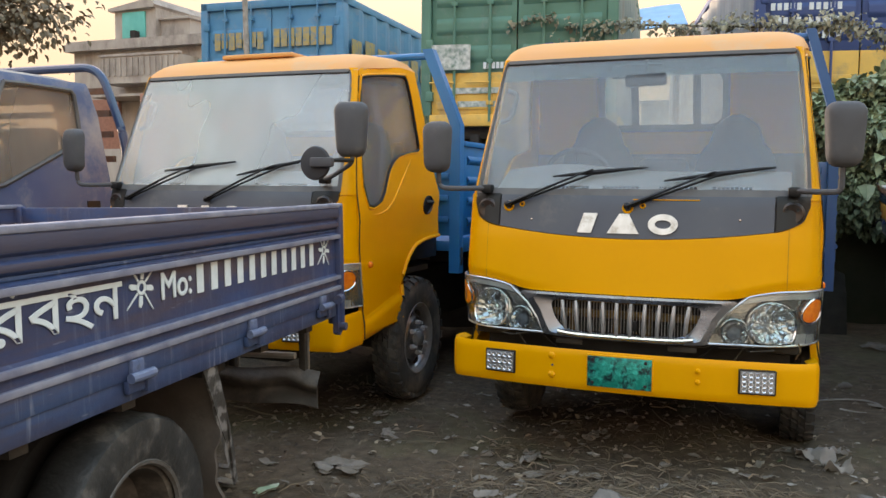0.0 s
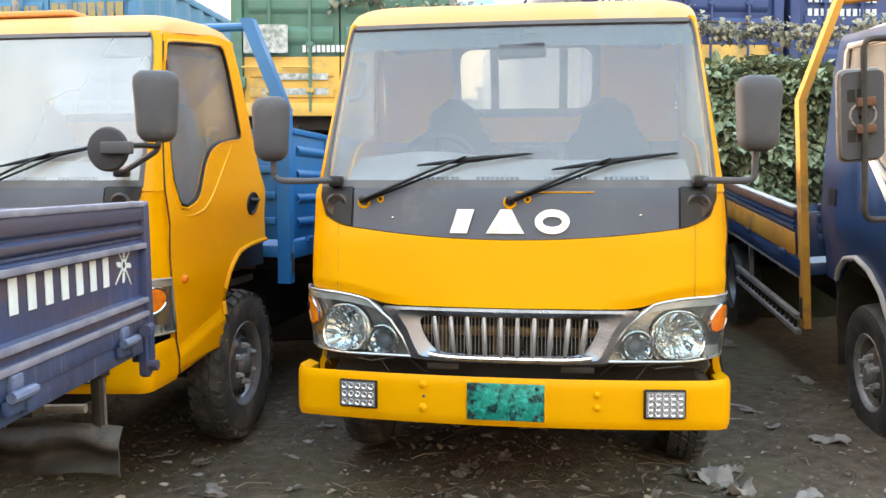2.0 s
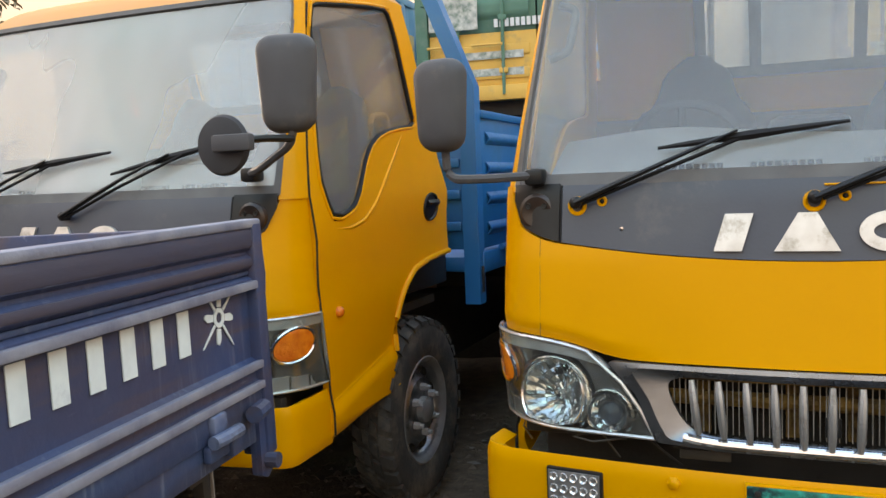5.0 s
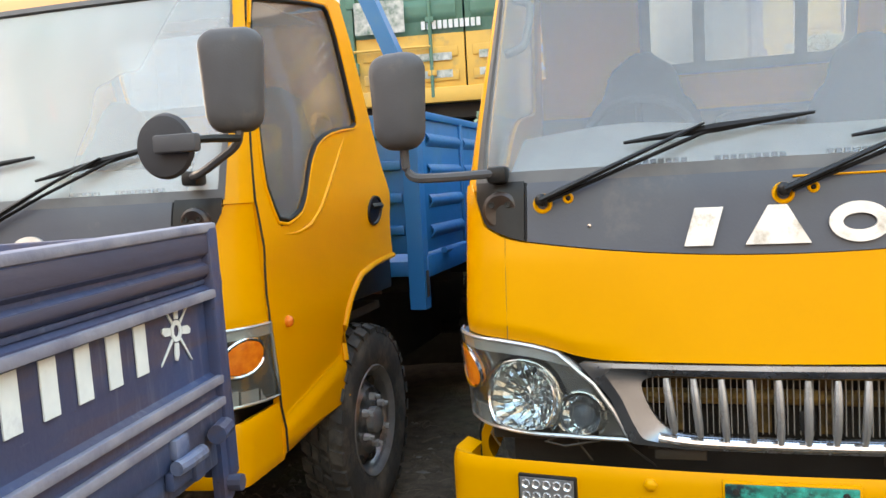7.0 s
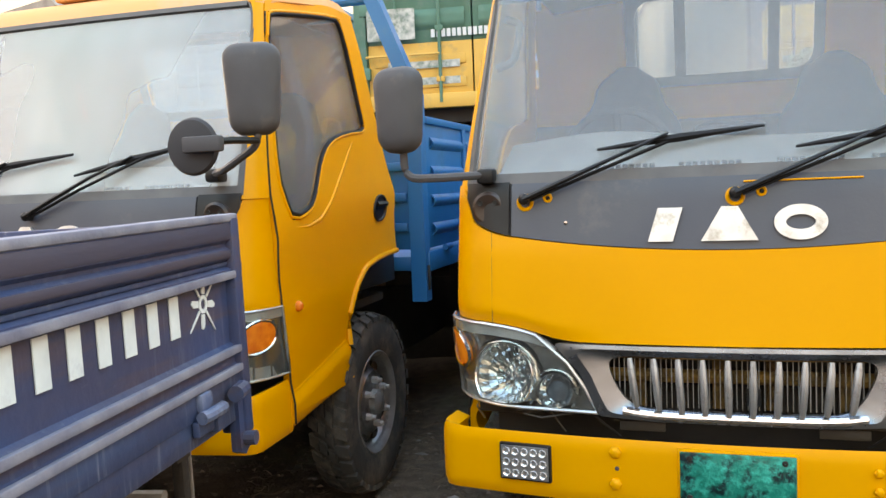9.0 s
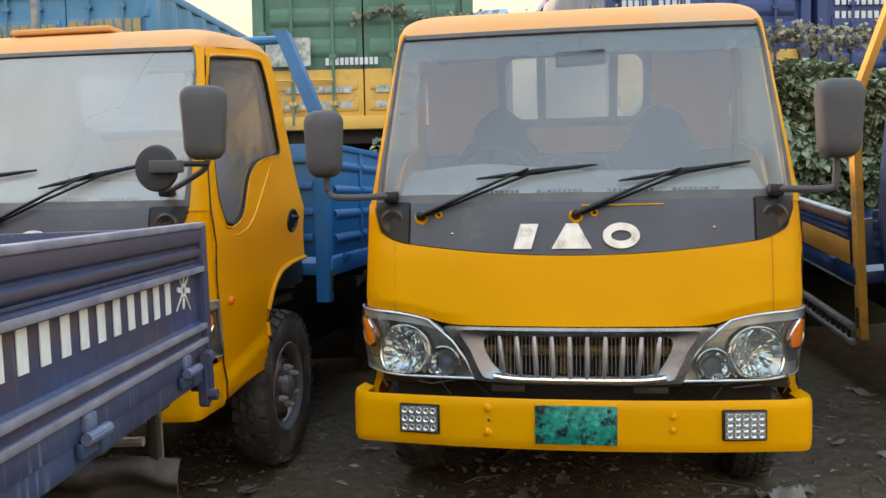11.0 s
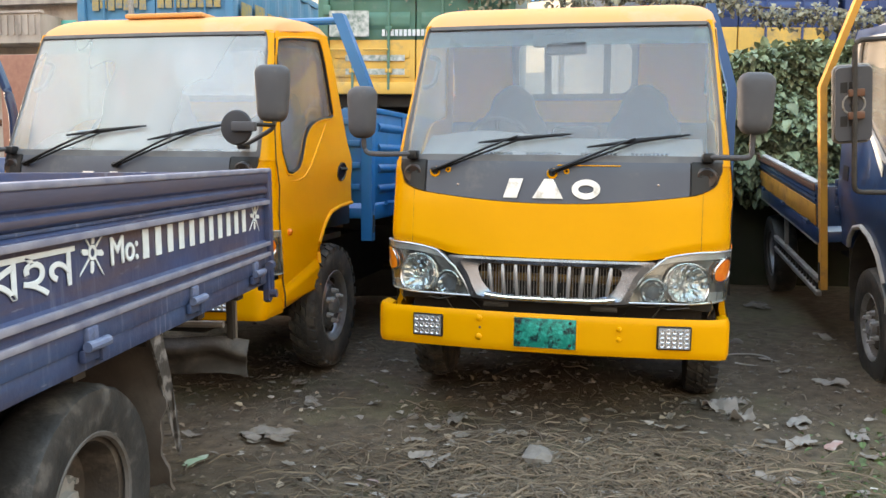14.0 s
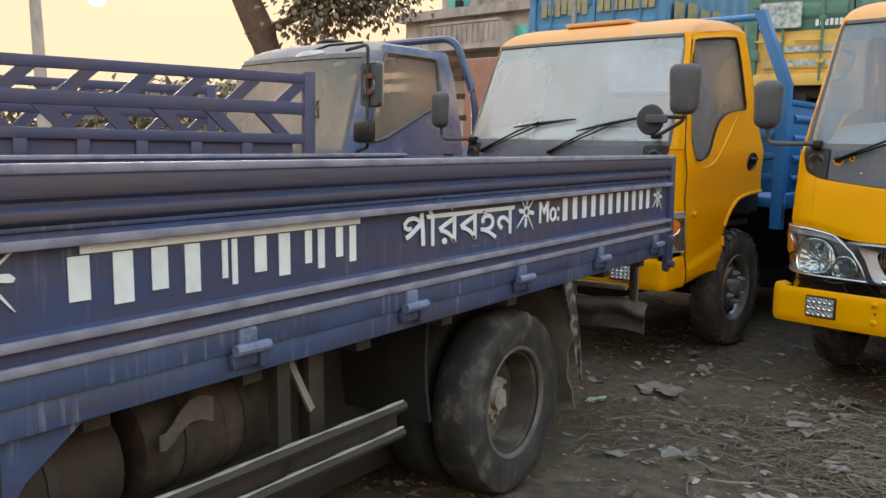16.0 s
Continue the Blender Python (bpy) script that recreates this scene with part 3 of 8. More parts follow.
def flank(side, y, z):
    """A point of the cab's side."""
    w = lerp(HALF, z)
    sill = 0.024 * max(0, min(1, (0.715 + 0.22 * (y - 0.40) - z) / 0.035))
    belly = 0.012 * math.exp(-((z - 1.32 - 0.1 * y) / 0.12) ** 2)
    return Vector((side * (w + sill + belly + 0.045 * max(0, min(1, (z - 1.4) / 0.8)) * max(0, min(1, (y - 0.5) / 0.5))), y, z))


HOOD_FOOT = [(0, 1.004), (0.50, 1.006), (0.567, 1.015), (0.61, 1.028), (0.658, 1.042), (0.72, 1.054), (0.778, 1.060), (0.95, 1.062)]


def hood_low(x):
    return lerp(HOOD_FOOT, abs(x))


def hood_high(x):
    a = abs(x)
    if a < 0.84:
        return 1.293 + 0.05 * (a / 0.7) ** 2 + 1.6 * max(0, a - 0.7) ** 2
    return 1.293 + 0.072 + 0.0314 + min(1, (a - 0.84) / 0.032) * 0.12


WIN_FRONT = [(1.405, 0.47), (1.43, 0.44), (1.55, 0.407), (1.65, 0.415), (1.84, 0.447), (2.0, 0.48), (2.20, 0.528), (2.26, 0.56)]
WIN_REAR = [(1.405, 0.50), (1.42, 0.575), (1.445, 0.645), (1.50, 0.71), (1.57, 0.765), (1.65, 0.82), (1.70, 0.875), (1.74, 0.945), (1.765, 1.04), (1.785, 1.17), (1.80, 1.335), (1.83, 1.345), (2.0, 1.30), (2.18, 1.247), (2.26, 1.22)]
ARCH = [(0.60, 0.93), (0.83, 0.937), (0.95, 0.97), (1.03, 1.02), (1.10, 1.10), (1.145, 1.20), (1.175, 1.38), (1.188, 1.632), (1.5, 1.632)]


def win_top(y):
    """The upper edge of the door window, which climbs towards the back."""
    return 2.262 + 0.072 * max(0, min(1, (y - 0.55) / 0.62))


def gutter(y):
    """The roof edge above the door."""
    return 2.295 + 0.08 * max(0, min(1, (y - 0.5) / 0.6))


def door_foot(y):
    """The lower edge of the door."""
    return 0.585 + 0.06 * max(0, min(1, (y - 0.40) / 0.53))


BACKREST = [(0, 0.50), (0.55, 0.50), (0.66, 0.47), (0.74, 0.41), (0.80, 0.335), (0.86, 0.31), (0.93, 0.285), (0.975, 0.235), (1, 0.15)]


def front_edge(z):
    return skin(1, z).y + 0.004


def wiper(truck, x, tip, mid, rings=True):
    """A wiper lying on the screen: pivot at x, the blade through mid to tip, given as (x, z) on the screen."""
    p = skin_x(x, 1.465) + Vector((0, -0.02, 0))
    w = part("wiper", lathe(bmesh.new(), [(0.018, 0), (0.018, 0.03), (0.009, 0.04), (0.001, 0.041)], facing(p.x, p.y + 0.01, p.z), 14), BLACK, truck, "black wiper with a long blade")
    m0 = skin_x(*mid) + Vector((0, -0.04, 0.005))
    tube_pts = [p + Vector((0, -0.02, 0)), p.lerp(m0, 0.3) + Vector((0, -0.03, 0)), p.lerp(m0, 0.65) + Vector((0, -0.03, 0)), m0]
    part("wiper_arm", tube(bmesh.new(), tube_pts, [0.015, 0.014, 0.011, 0.007], 8, flat=0.6), BLACK, w)
    e0, e1 = skin_x(*tip[0]) + Vector((0, -0.018, 0)), skin_x(*tip[1]) + Vector((0, -0.018, 0))
    pts = [e0.lerp(e1, i / 6) + Vector((0, -0.012 * math.sin(math.pi * i / 6), 0)) for i in range(7)]
    part("wiper_blade", tube(bmesh.new(), pts, [0.005, 0.009, 0.011, 0.015, 0.011, 0.009, 0.005], 6), SEAL, w)
    part("wiper_link", tube(bmesh.new(), [p + Vector((0.02, -0.012, -0.004)), p.lerp(m0, 0.5) + Vector((0.015, -0.018, -0.012)), m0 + Vector((0.05, 0.012, -0.006))], 0.006, 5), SEAL, w)
    if not rings:
        return w
    part("pivot_ring", lathe(bmesh.new(), [(0.016, 0.005), (0.022, 0.010), (0.028, 0.008), (0.030, -0.006)], facing(p.x, p.y + 0.014, p.z - 0.012), 20), YELLOW, w)
    hole = skin_x(x + 0.075, 1.466)
    part("washer_nozzle", lathe(bmesh.new(), [(0.007, 0.004), (0.010, 0.008), (0.015, 0.007), (0.017, -0.004)], facing(hole.x, hole.y - 0.002, hole.z), 16), YELLOW, w)
    part("nozzle_tip", lathe(bmesh.new(), [(0.008, 0.003), (0.005, 0.006), (0.001, 0.007)], facing(hole.x, hole.y - 0.002, hole.z), 10), BLACK, w)
    return w


def door_mirror(truck, side, cx, cy, cz, hw=0.083, hh=0.155, steep=False):
    """A mirror housing on a bent arm."""
    base = Vector((side * 0.79, 0.14, 1.595 if steep else 1.55))
    way_ = [(side * 0.87, 0.08, 1.605), (cx + 0.02, cy, 1.685), (cx + 0.02, cy + 0.01, cz - 0.10)] if steep else [(side * 0.93, 0.06, 1.545), (cx, cy + 0.03, 1.548), (cx, cy + 0.02, cz - 0.10)]
    arm = part("mirror_arm", tube(bmesh.new(), bend([base] + way_, 0.05), 0.014, 8), MIRROR_GREY, truck)
    part("arm_foot", box(bmesh.new(), base.x - 0.03, base.x + 0.03, base.y - 0.02, base.y + 0.05, base.z - 0.03, base.z + 0.02, 0.012), BLACK, arm)
    bm = bmesh.new()
    m = Matrix.Translation((cx, cy + 0.035, cz)) @ Matrix.Rotation(math.pi + radians(12) * side, 4, "Z")
    loops = []
    for h, fx, fz in ((-0.004, 0.90, 0.94), (0.0, 0.97, 0.98), (0.012, 1.0, 1.0), (0.034, 0.99, 0.995), (0.054, 0.93, 0.955), (0.068, 0.80, 0.87), (0.076, 0.55, 0.68), (0.079, 0.2, 0.3)):
        loops.append([bm.verts.new(m @ Vector((a * fx * (1 + 0.10 * b / hh), h, b * fz))) for a, b in rounded(-hw, hw, -hh, hh, 0.055, 6)])
    for la, lb in zip(loops, loops[1:]):
        for i in range(len(la)):
            bm.faces.new((la[i], la[(i + 1) % len(la)], lb[(i + 1) % len(la)], lb[i]))
    bm.faces.new(loops[0])
    bm.faces.new(loops[-1])
    house = part("mirror_housing", bm, MIRROR_GREY, truck, "dusty dark grey mirror housing")
    part("mirror_glass", prism(bmesh.new(), rounded(-hw + 0.013, hw - 0.013, -hh + 0.015, hh - 0.015, 0.03), lambda a, b, h: Matrix.Translation((cx, cy + 0.037, cz)) @ Matrix.Rotation(radians(12) * side, 4, "Z") @ Vector((a, h, b)), 0.004), CHROME, house)


def headlight(truck, s, lift=0.0):
    """The headlamp unit of one side, s = -1 or 1."""
    def zone(u, v, d=0.0):
        x0 = lerp([(0, 0.434), (0.28, 0.455), (0.53, 0.478), (0.75, 0.505), (0.88, 0.527), (0.95, 0.546), (1, 0.575)], v)
        q0 = q_of(x0, 0.9)
        q = q0 + (1.0 - q0) * u
        x = abs(skin(q, 1.03).x)
        top = hood_low(x) - 0.004
        bot = 0.786 + 0.004 * u
        p = skin(s * q, bot + (top - bot) * v)
        return p + Vector((0, d * (1 - u * 0.6), 0)) + Vector((s * (0.013 * u ** 3 - d * u * 0.35), 0, 0))
    def pocket(u, v):
        """The housing lies close behind the cover, with deep pockets for the two bowls."""
        p = zone(u, v)
        near = min(math.hypot(abs(p.x) - cx, p.z - cz) / cr for cx, cz, cr in ((0.722, 0.880, 0.119), (0.549, 0.842, 0.062)))
        return 0.024 + 0.006 * math.sin(7 * v + 4 * u) + 0.10 * max(0, min(1, (1.10 - near) / 0.08))
    body = part("headlight", patch(bmesh.new(), lambda u, v: zone(u, v, pocket(u, v)), 120, 48, 0.012, side=s), LAMP_BODY, truck, "clear headlamp unit with chrome reflectors")
    body.location = (-0.012, 0, lift)
    dice = random.Random(5 if s > 0 else 9)

    def bowl(x, z, r, depth):
        p = skin_x(s * x, z)
        tilt = Matrix.Translation(p + (Vector((0, 0.024, 0)) if x > 0.65 else Vector((0, 0.018, 0)))) @ Matrix.Rotation(radians(20 * s if x > 0.65 else 7 * s), 4, "Z") @ Matrix.Rotation(radians(80), 4, "X")
        low = -0.088 if r > 0.08 else -0.054

        def flatten(bm):
            """Cuts the bowl off level above the lower edge of the unit."""
            for v in bm.verts:
                v.co.y = max(v.co.y, low + 0.02 * (v.co.x / r) ** 2)
            bm.transform(tilt)
            return bm
        part("lamp_ring", flatten(lathe(bmesh.new(), [(r * 0.97, -0.012), (r * 0.99, 0.016), (r * 1.03, 0.021), (r * 1.06, 0.014), (r * 1.07, 0.0), (r * 1.12, -0.006), (r * 1.14, -0.06)], Matrix.Identity(4), 48)), REFLECTOR, body)
        # a bowl of small mirror facets, each tipped its own way
        bm = bmesh.new()
        rings, spokes = (4, 40) if r > 0.08 else (3, 24)
        for i in range(rings):
            for k in range(spokes):
                cs = []
                for di, dk in ((0, 0), (0, 1), (1, 1), (1, 0)):
                    f = 0.98 - 0.86 * (i + di) / rings
                    a = (k + dk) * math.tau / spokes
                    cs.append(Vector((r * f * math.cos(a), r * f * math.sin(a), 0.008 - depth * (1 - f * f) + dice.uniform(-0.0055, 0.0055))))
                bm.faces.new([bm.verts.new(c) for c in cs])
        part("reflector", flatten(bm), REFLECTOR, body, "faceted mirror bowl", smooth=False)
        part("bulb_shield", lathe(bmesh.new(), [(r * 0.13, -depth), (r * 0.15, -depth * 0.35), (r * 0.10, -depth * 0.25), (0.001, -depth * 0.22)], tilt, 14), CHROME, body)
        if r < 0.08:
            part("projector_lens", lathe(bmesh.new(), [(r * 0.62, -0.022), (r * 0.56, -0.010), (r * 0.38, -0.002), (0.001, 0.003)], tilt, 20), PANEL, body, "dark round inner lens")
    bowl(0.722, 0.880, 0.108, 0.066)
    bowl(0.549, 0.842, 0.057, 0.04)
    for cx, cz, cr in ((0.722, 0.880, 0.119), (0.549, 0.842, 0.070)):
        arc = [skin_x(s * (cx - cr * math.cos(a)), max(0.797, cz + cr * math.sin(a))) + Vector((0, 0.010, 0)) for a in [math.pi * (i / 24 * 1.5 - 0.25) for i in range(25)]]
        part("bezel", tube(bmesh.new(), arc, 0.005, 8), CHROME, body)
    bm = bmesh.new()

    def amber(u, v):
        a = (v - 0.5) * 2
        half = math.sqrt(max(0.0, 1 - a * a)) * 0.054
        z = 0.957 + a * 0.058
        return skin(s * (0.897 + (u - 0.5) * 2 * half + 0.012 * a), z) + Vector((s * 0.013, 0, 0))
    patch(bm, amber, 10, 14, 0.02, 0.005, side=s)
    part("indicator", bm, AMBER, body, "amber indicator lens")
    ring_ = [skin(s * (0.897 + 0.059 * math.cos(a) + 0.012 * math.sin(a)), 0.957 + 0.064 * math.sin(a)) + Vector((s * 0.013 + s * 0.003 * abs(math.cos(a)), -0.003, 0)) for a in [i * math.tau / 32 for i in range(33)]]
    part("indicator_rim", tube(bmesh.new(), ring_, 0.006, 6), CHROME, body)
    for i in range(3):
        part("side_cell", patch(bmesh.new(), lambda u, v, i=i: skin(s * (0.845 + 0.05 * i + 0.044 * u), 0.792 + (0.05 - 0.006 * i) * v), 4, 3, 0.012, 0.001, side=s), LAMP_EDGE, body)
    part("top_band", patch(bmesh.new(), lambda u, v: zone(u, 0.86 + 0.13 * v, 0.006), 24, 3, 0.012, 0.004, side=s), LAMP_EDGE, body, "pale band along the lamp top")
    glass_ob = part("lens_cover", patch(bmesh.new(), lambda u, v: zone(u, v, 0.0), 24, 6, 0.004, 0.008, side=s), CLEAR, body, "clear plastic lens cover")
    glass_ob.visible_shadow = False
    rim = [zone(u, 0) for u in [i / 20 for i in range(21)]] + [zone(1, v) for v in (0.3, 0.6, 1)] + [zone(u, 1) for u in [1 - i / 20 for i in range(21)]] + [zone(0, v) for v in (0.7, 0.35, 0)]
    part("lens_rim", tube(bmesh.new(), [p + Vector((0, -0.004, 0)) for p in rim], 0.006, 6), LAMP_EDGE, body)


def bumper_curve(s):
    """The bumper's plan: s from -1 to 1 from one wrapped end to the other."""
    a, sg = abs(s), (1 if s >= 0 else -1)
    if a < 0.72:
        x = a / 0.72 * 0.86
        return Vector((sg * x, 0.10 * x * x, 0))
    if a < 0.84:
        t = (a - 0.72) / 0.12 * math.pi / 2
        return Vector((sg * (0.86 + 0.075 * math.sin(t)), 0.074 + 0.075 * (1 - math.cos(t)), 0))
    return Vector((sg * (0.935 - 0.01 * (a - 0.84) / 0.16), 0.149 + 0.25 * (a - 0.84) / 0.16, 0))


def grille(truck):
    def loop(pts, times):
        for _ in range(times):
            pts = [q for (a, b), (c, d) in zip(pts, pts[1:] + pts[:1]) for q in ((a * 0.75 + c * 0.25, b * 0.75 + d * 0.25), (a * 0.25 + c * 0.75, b * 0.25 + d * 0.75))]
        return lambda t: pts[int(round(t * len(pts))) % len(pts)]
    def edge(pts):
        def at(t):
            i, f = divmod((t * len(pts) + 0.4375) % len(pts), 1)
            (a, b), (c, d) = pts[int(i)], pts[(int(i) + 1) % len(pts)]
            return (a + (c - a) * f, b + (d - b) * f)
        return at
    outer = edge([(-0.564, 1.002), (-0.3, 1.001), (0.3, 1.001), (0.552, 1.002), (0.464, 0.905), (0.412, 0.778), (0.25, 0.770), (-0.25, 0.770), (-0.424, 0.778), (-0.476, 0.905)])
    inner = loop([(-0.382, 0.968), (-0.2, 0.964), (0.2, 0.964), (0.370, 0.968), (0.380, 0.92), (0.318, 0.808), (0.2, 0.800), (-0.2, 0.800), (-0.330, 0.808), (-0.394, 0.92)], 3)
    n = 80
    ou = [skin_x(*outer(i / n)) + Vector((0, -0.012, 0)) for i in range(n)]
    mid = [skin_x(*[a + (b - a) * 0.35 for a, b in zip(outer(i / n), inner(i / n))]) + Vector((0, -0.015, 0)) for i in range(n)]
    inn = [skin_x(*inner(i / n)) + Vector((0, 0.008, 0)) for i in range(n)]
    bm = bmesh.new()
    ring_strip(bm, ou, mid, 0.02)
    ring_strip(bm, mid, inn, 0.02)
    g = part("grille", bm, DULL_CHROME, truck, "chrome grille surround with upright bars")
    for k in range(10):
        x = -0.322 + k * 0.0716
        zt, zb = 0.966, 0.796 + 0.02 * (abs(x) / 0.32) ** 2
        pts = [skin_x(x * (1 - 0.06 * f), zt + (zb - zt) * f) + Vector((0, -0.02 - 0.012 * math.sin(math.pi * f), 0)) for f in [i / 5 for i in range(6)]]
        part("grille_bar", tube(bmesh.new(), pts, [0.008, 0.011, 0.0115, 0.0115, 0.011, 0.008], 8), SILVER, g)
    part("lower_lip", tube(bmesh.new(), [skin_x(-0.345 + 0.69 * i / 16, 0.789 + 0.012 * (abs(-1 + i / 8)) ** 6) + Vector((0, -0.012, 0)) for i in range(17)], 0.0135, 10), REFLECTOR, g, "bright chrome lower lip")
    for k in range(48):
        x = -0.376 + k * 0.016
        part("radiator_fin", box(bmesh.new(), x - 0.0011, x + 0.0011, 0.075, 0.09, 0.80, 0.965), PALE_STEEL, g)
    part("radiator", box(bmesh.new(), -0.42, 0.42, 0.20, 0.24, 0.74, 1.0), DARK, g)
    part("crossbar", tube(bmesh.new(), [(-0.4, 0.15, 0.885), (0.4, 0.15, 0.885)], 0.022, 10), GRIMY_YELLOW, g, "grimy yellow crossbar behind the grille")
    for x in (-0.3, -0.06, 0.1, 0.31):
        part("crossbar_stay", box(bmesh.new(), x - 0.018, x + 0.018, 0.16, 0.18, 0.78, 0.98), GRIMY_YELLOW, g)
    part("upper_lip", tube(bmesh.new(), [skin_x(-0.375 + 0.75 * i / 12, 0.966) + Vector((0, 0.024, 0)) for i in range(13)], 0.009, 6), GRIMY_YELLOW, g)
    part("small_plate", box(bmesh.new(), 0.02, 0.06, 0.062, 0.07, 0.815, 0.87, 0.003), BLACK, g)


def cab(truck, screen, round_mirror=False, hatch=False):
    # front skin
    def hood(u, v):
        q = -1 + 2 * u
        x = skin(q, 1.2).x
        lo, hi = hood_low(skin(q, 1.03).x), hood_high(x)
        p = skin(q, lo + (hi - lo) * v ** 1.8)
        fold = max(0.0, 1 - (p.z - lo) / 0.042) * max(0.0, min(1.0, (abs(x) - 0.42) / 0.2))
        return p + Vector((0, 0.016 * fold, 0))
    part("front_panel", patch(bmesh.new(), hood, 72, 20, 0.012, side=1), YELLOW, truck, "glossy yellow front panel").location.x = -0.006
    for s in (-1, 1):
        pts = [skin_x(s * 0.772, 1.06 + (1.36 - 1.06) * i / 6) + Vector((0, -0.0005, 0)) for i in range(7)]
        part("panel_seam", tube(bmesh.new(), pts, 0.0011, 5), GRIMY_YELLOW, truck)

    def upper(u, v):
        x = -0.703 + 1.406 * u
        lo = hood_high(x) + 0.002
        return skin_x(x, lo + (1.517 - lo) * v)
    pan = part("grey_panel", patch(bmesh.new(), upper, 40, 6, 0.012, 0.003), PANEL, truck, "satin dark grey panel below the windscreen")
    for s in (-1, 1):
        def lid(u, v):
            x = s * (0.711 + 0.152 * u)
            lo = hood_high(min(abs(x), 0.84)) + 0.002 + (max(0, abs(x) - 0.835) * 2.6)
            return skin_x(x, lo + (1.52 - lo) * v)
        ld = part("corner_lid", patch(bmesh.new(), lid, 12, 6, 0.012, 0.006, side=s), BLACK, truck, "dusty black corner cover with a mirror socket")
        c = skin_x(s * 0.785, 1.45)
        part("socket", lathe(bmesh.new(), [(0.001, 0.004), (0.03, 0.012), (0.046, 0.014), (0.056, 0.006), (0.058, -0.012)], facing(c.x, c.y + 0.002, c.z - 0.012), 22), CAVITY, ld, "glossy rust-brown socket")
        for dx in (-0.026, 0.024):
            part("screw_hole", lathe(bmesh.new(), [(0.001, 0.0), (0.006, 0.0005), (0.009, 0.003), (0.010, -0.004)], facing(c.x + dx, c.y - 0.0125, c.z + 0.006), 10), DARK, ld)
        part("lid_gap", tube(bmesh.new(), [skin_x(s * 0.707, 1.345 + 0.17 * i / 5) + Vector((0, -0.004, 0)) for i in range(6)], 0.003, 5), SEAL, ld)
    if not round_mirror:
        part("trim_line", tube(bmesh.new(), [skin_x(0.02 + 0.33 * i / 8, 1.497) + Vector((0, -0.004, 0)) for i in range(9)], 0.003, 5), YELLOW, pan)
    # the maker's lettering, as three plain silver shapes
    shapes = ([(-0.262, 1.322), (-0.232, 1.424), (-0.158, 1.424), (-0.188, 1.322)],
              [(-0.105, 1.322), (-0.045, 1.424), (0.002, 1.424), (0.058, 1.322)],
              )
    ell = lambda f: [skin_x(0.176 + 0.074 * f[0] * math.cos(k * math.tau / 28), 1.373 + 0.052 * f[1] * math.sin(k * math.tau / 28)) + Vector((0, -0.014, 0)) for k in range(28)]
    part("emblem", ring_strip(bmesh.new(), ell((1, 1)), ell((0.55, 0.42)), 0.010), EMBLEM, pan, "worn silver emblem ring")
    for sh in shapes:
        part("emblem", prism(bmesh.new(), sh, lambda a, b, h: skin_x(a, b) + Vector((0, -0.004 - h, 0)), 0.010), EMBLEM, pan, "worn silver emblem shape")
    for x, z in ((-0.52, 1.385), (0.545, 1.40)):
        c = skin_x(x, z)
        part("screw", lathe(bmesh.new(), [(0.006, 0.0), (0.006, 0.004), (0.001, 0.005)], facing(c.x, c.y - 0.003, c.z), 10), CHROME, pan)

    # screen, its seal and the pillars
    def pane(q0, q1, z0, z1):
        return lambda u, v: skin(q0 + (q1 - q0) * u, z0 + (z1 - z0) * v)
    ws = part("windscreen", patch(bmesh.new(), pane(-0.82, 0.82, 1.545, 2.262), 40, 12, 0.005, -0.004), screen, truck, "dusty laminated windscreen")
    ws.visible_shadow = False
    band = part("sun_band", patch(bmesh.new(), pane(-0.80, 0.80, 2.17, 2.262), 40, 3, 0.002, -0.011), TINT_BAND, truck, "teal tinted band along the top of the windscreen")
    band.visible_shadow = False
    for s in (-1, 1):
        bm = bmesh.new()
        patch(bm, pane(s * 0.812, s * 0.845, 1.515, 2.17), 3, 14, 0.02, 0.004, side=s)
        # rounded upper corner
        arc = lambda v: 0.812 - 0.105 * (1 - math.sqrt(max(0, 1 - v ** 2.4)))
        patch(bm, lambda u, v: skin(s * (arc(v) + 0.028 * u), 2.17 + 0.115 * v), 3, 14, 0.02, 0.004, side=s)
        bmesh.ops.remove_doubles(bm, verts=bm.verts, dist=0.0005)
        part("screen_seal", bm, DUSTY_SEAL, truck)
        part("corner_fillet", patch(bmesh.new(), lambda u, v: skin(s * (arc(v) + 0.022 + (0.842 - arc(v) - 0.022) * u), 2.17 + 0.125 * v), 6, 14, 0.02, 0.0065, side=s), YELLOW, truck)
    part("screen_seal", patch(bmesh.new(), pane(-0.735, 0.735, 2.268, 2.288), 40, 2, 0.02, 0.0045), DUSTY_SEAL, truck)
    part("screen_seal", patch(bmesh.new(), pane(-0.84, 0.84, 1.515, 1.55), 40, 2, 0.02, 0.003), DUSTY_SEAL, truck)
    for s in (-1, 1):
        part("pillar", patch(bmesh.new(), lambda u, v: skin(s * (0.84 + 0.16 * u), 1.50 + 0.80 * v), 6, 14, 0.03, side=s), YELLOW, truck)

    # roof
    def roof(u, v):
        a = 2 * u - 1
        z0 = 2.285
        e = skin(a, z0) if abs(a) < 1 else skin(a, z0)
        yf = e.y - 0.004
        back = lerp(REAR, 2.3)
        y = yf + (back - yf) * v
        x = e.x if v < 0.02 else (e.x + (a * 0.85 - e.x) * min(1, v * 3))
        rise = 0.145 * (1 - abs(a) ** 7) ** 0.55 * (1 - (1 - min(1, v / 0.42)) ** 2.2) ** 0.75
        rise *= 1 - 0.5 * max(0, (v - 0.85) / 0.15) ** 2
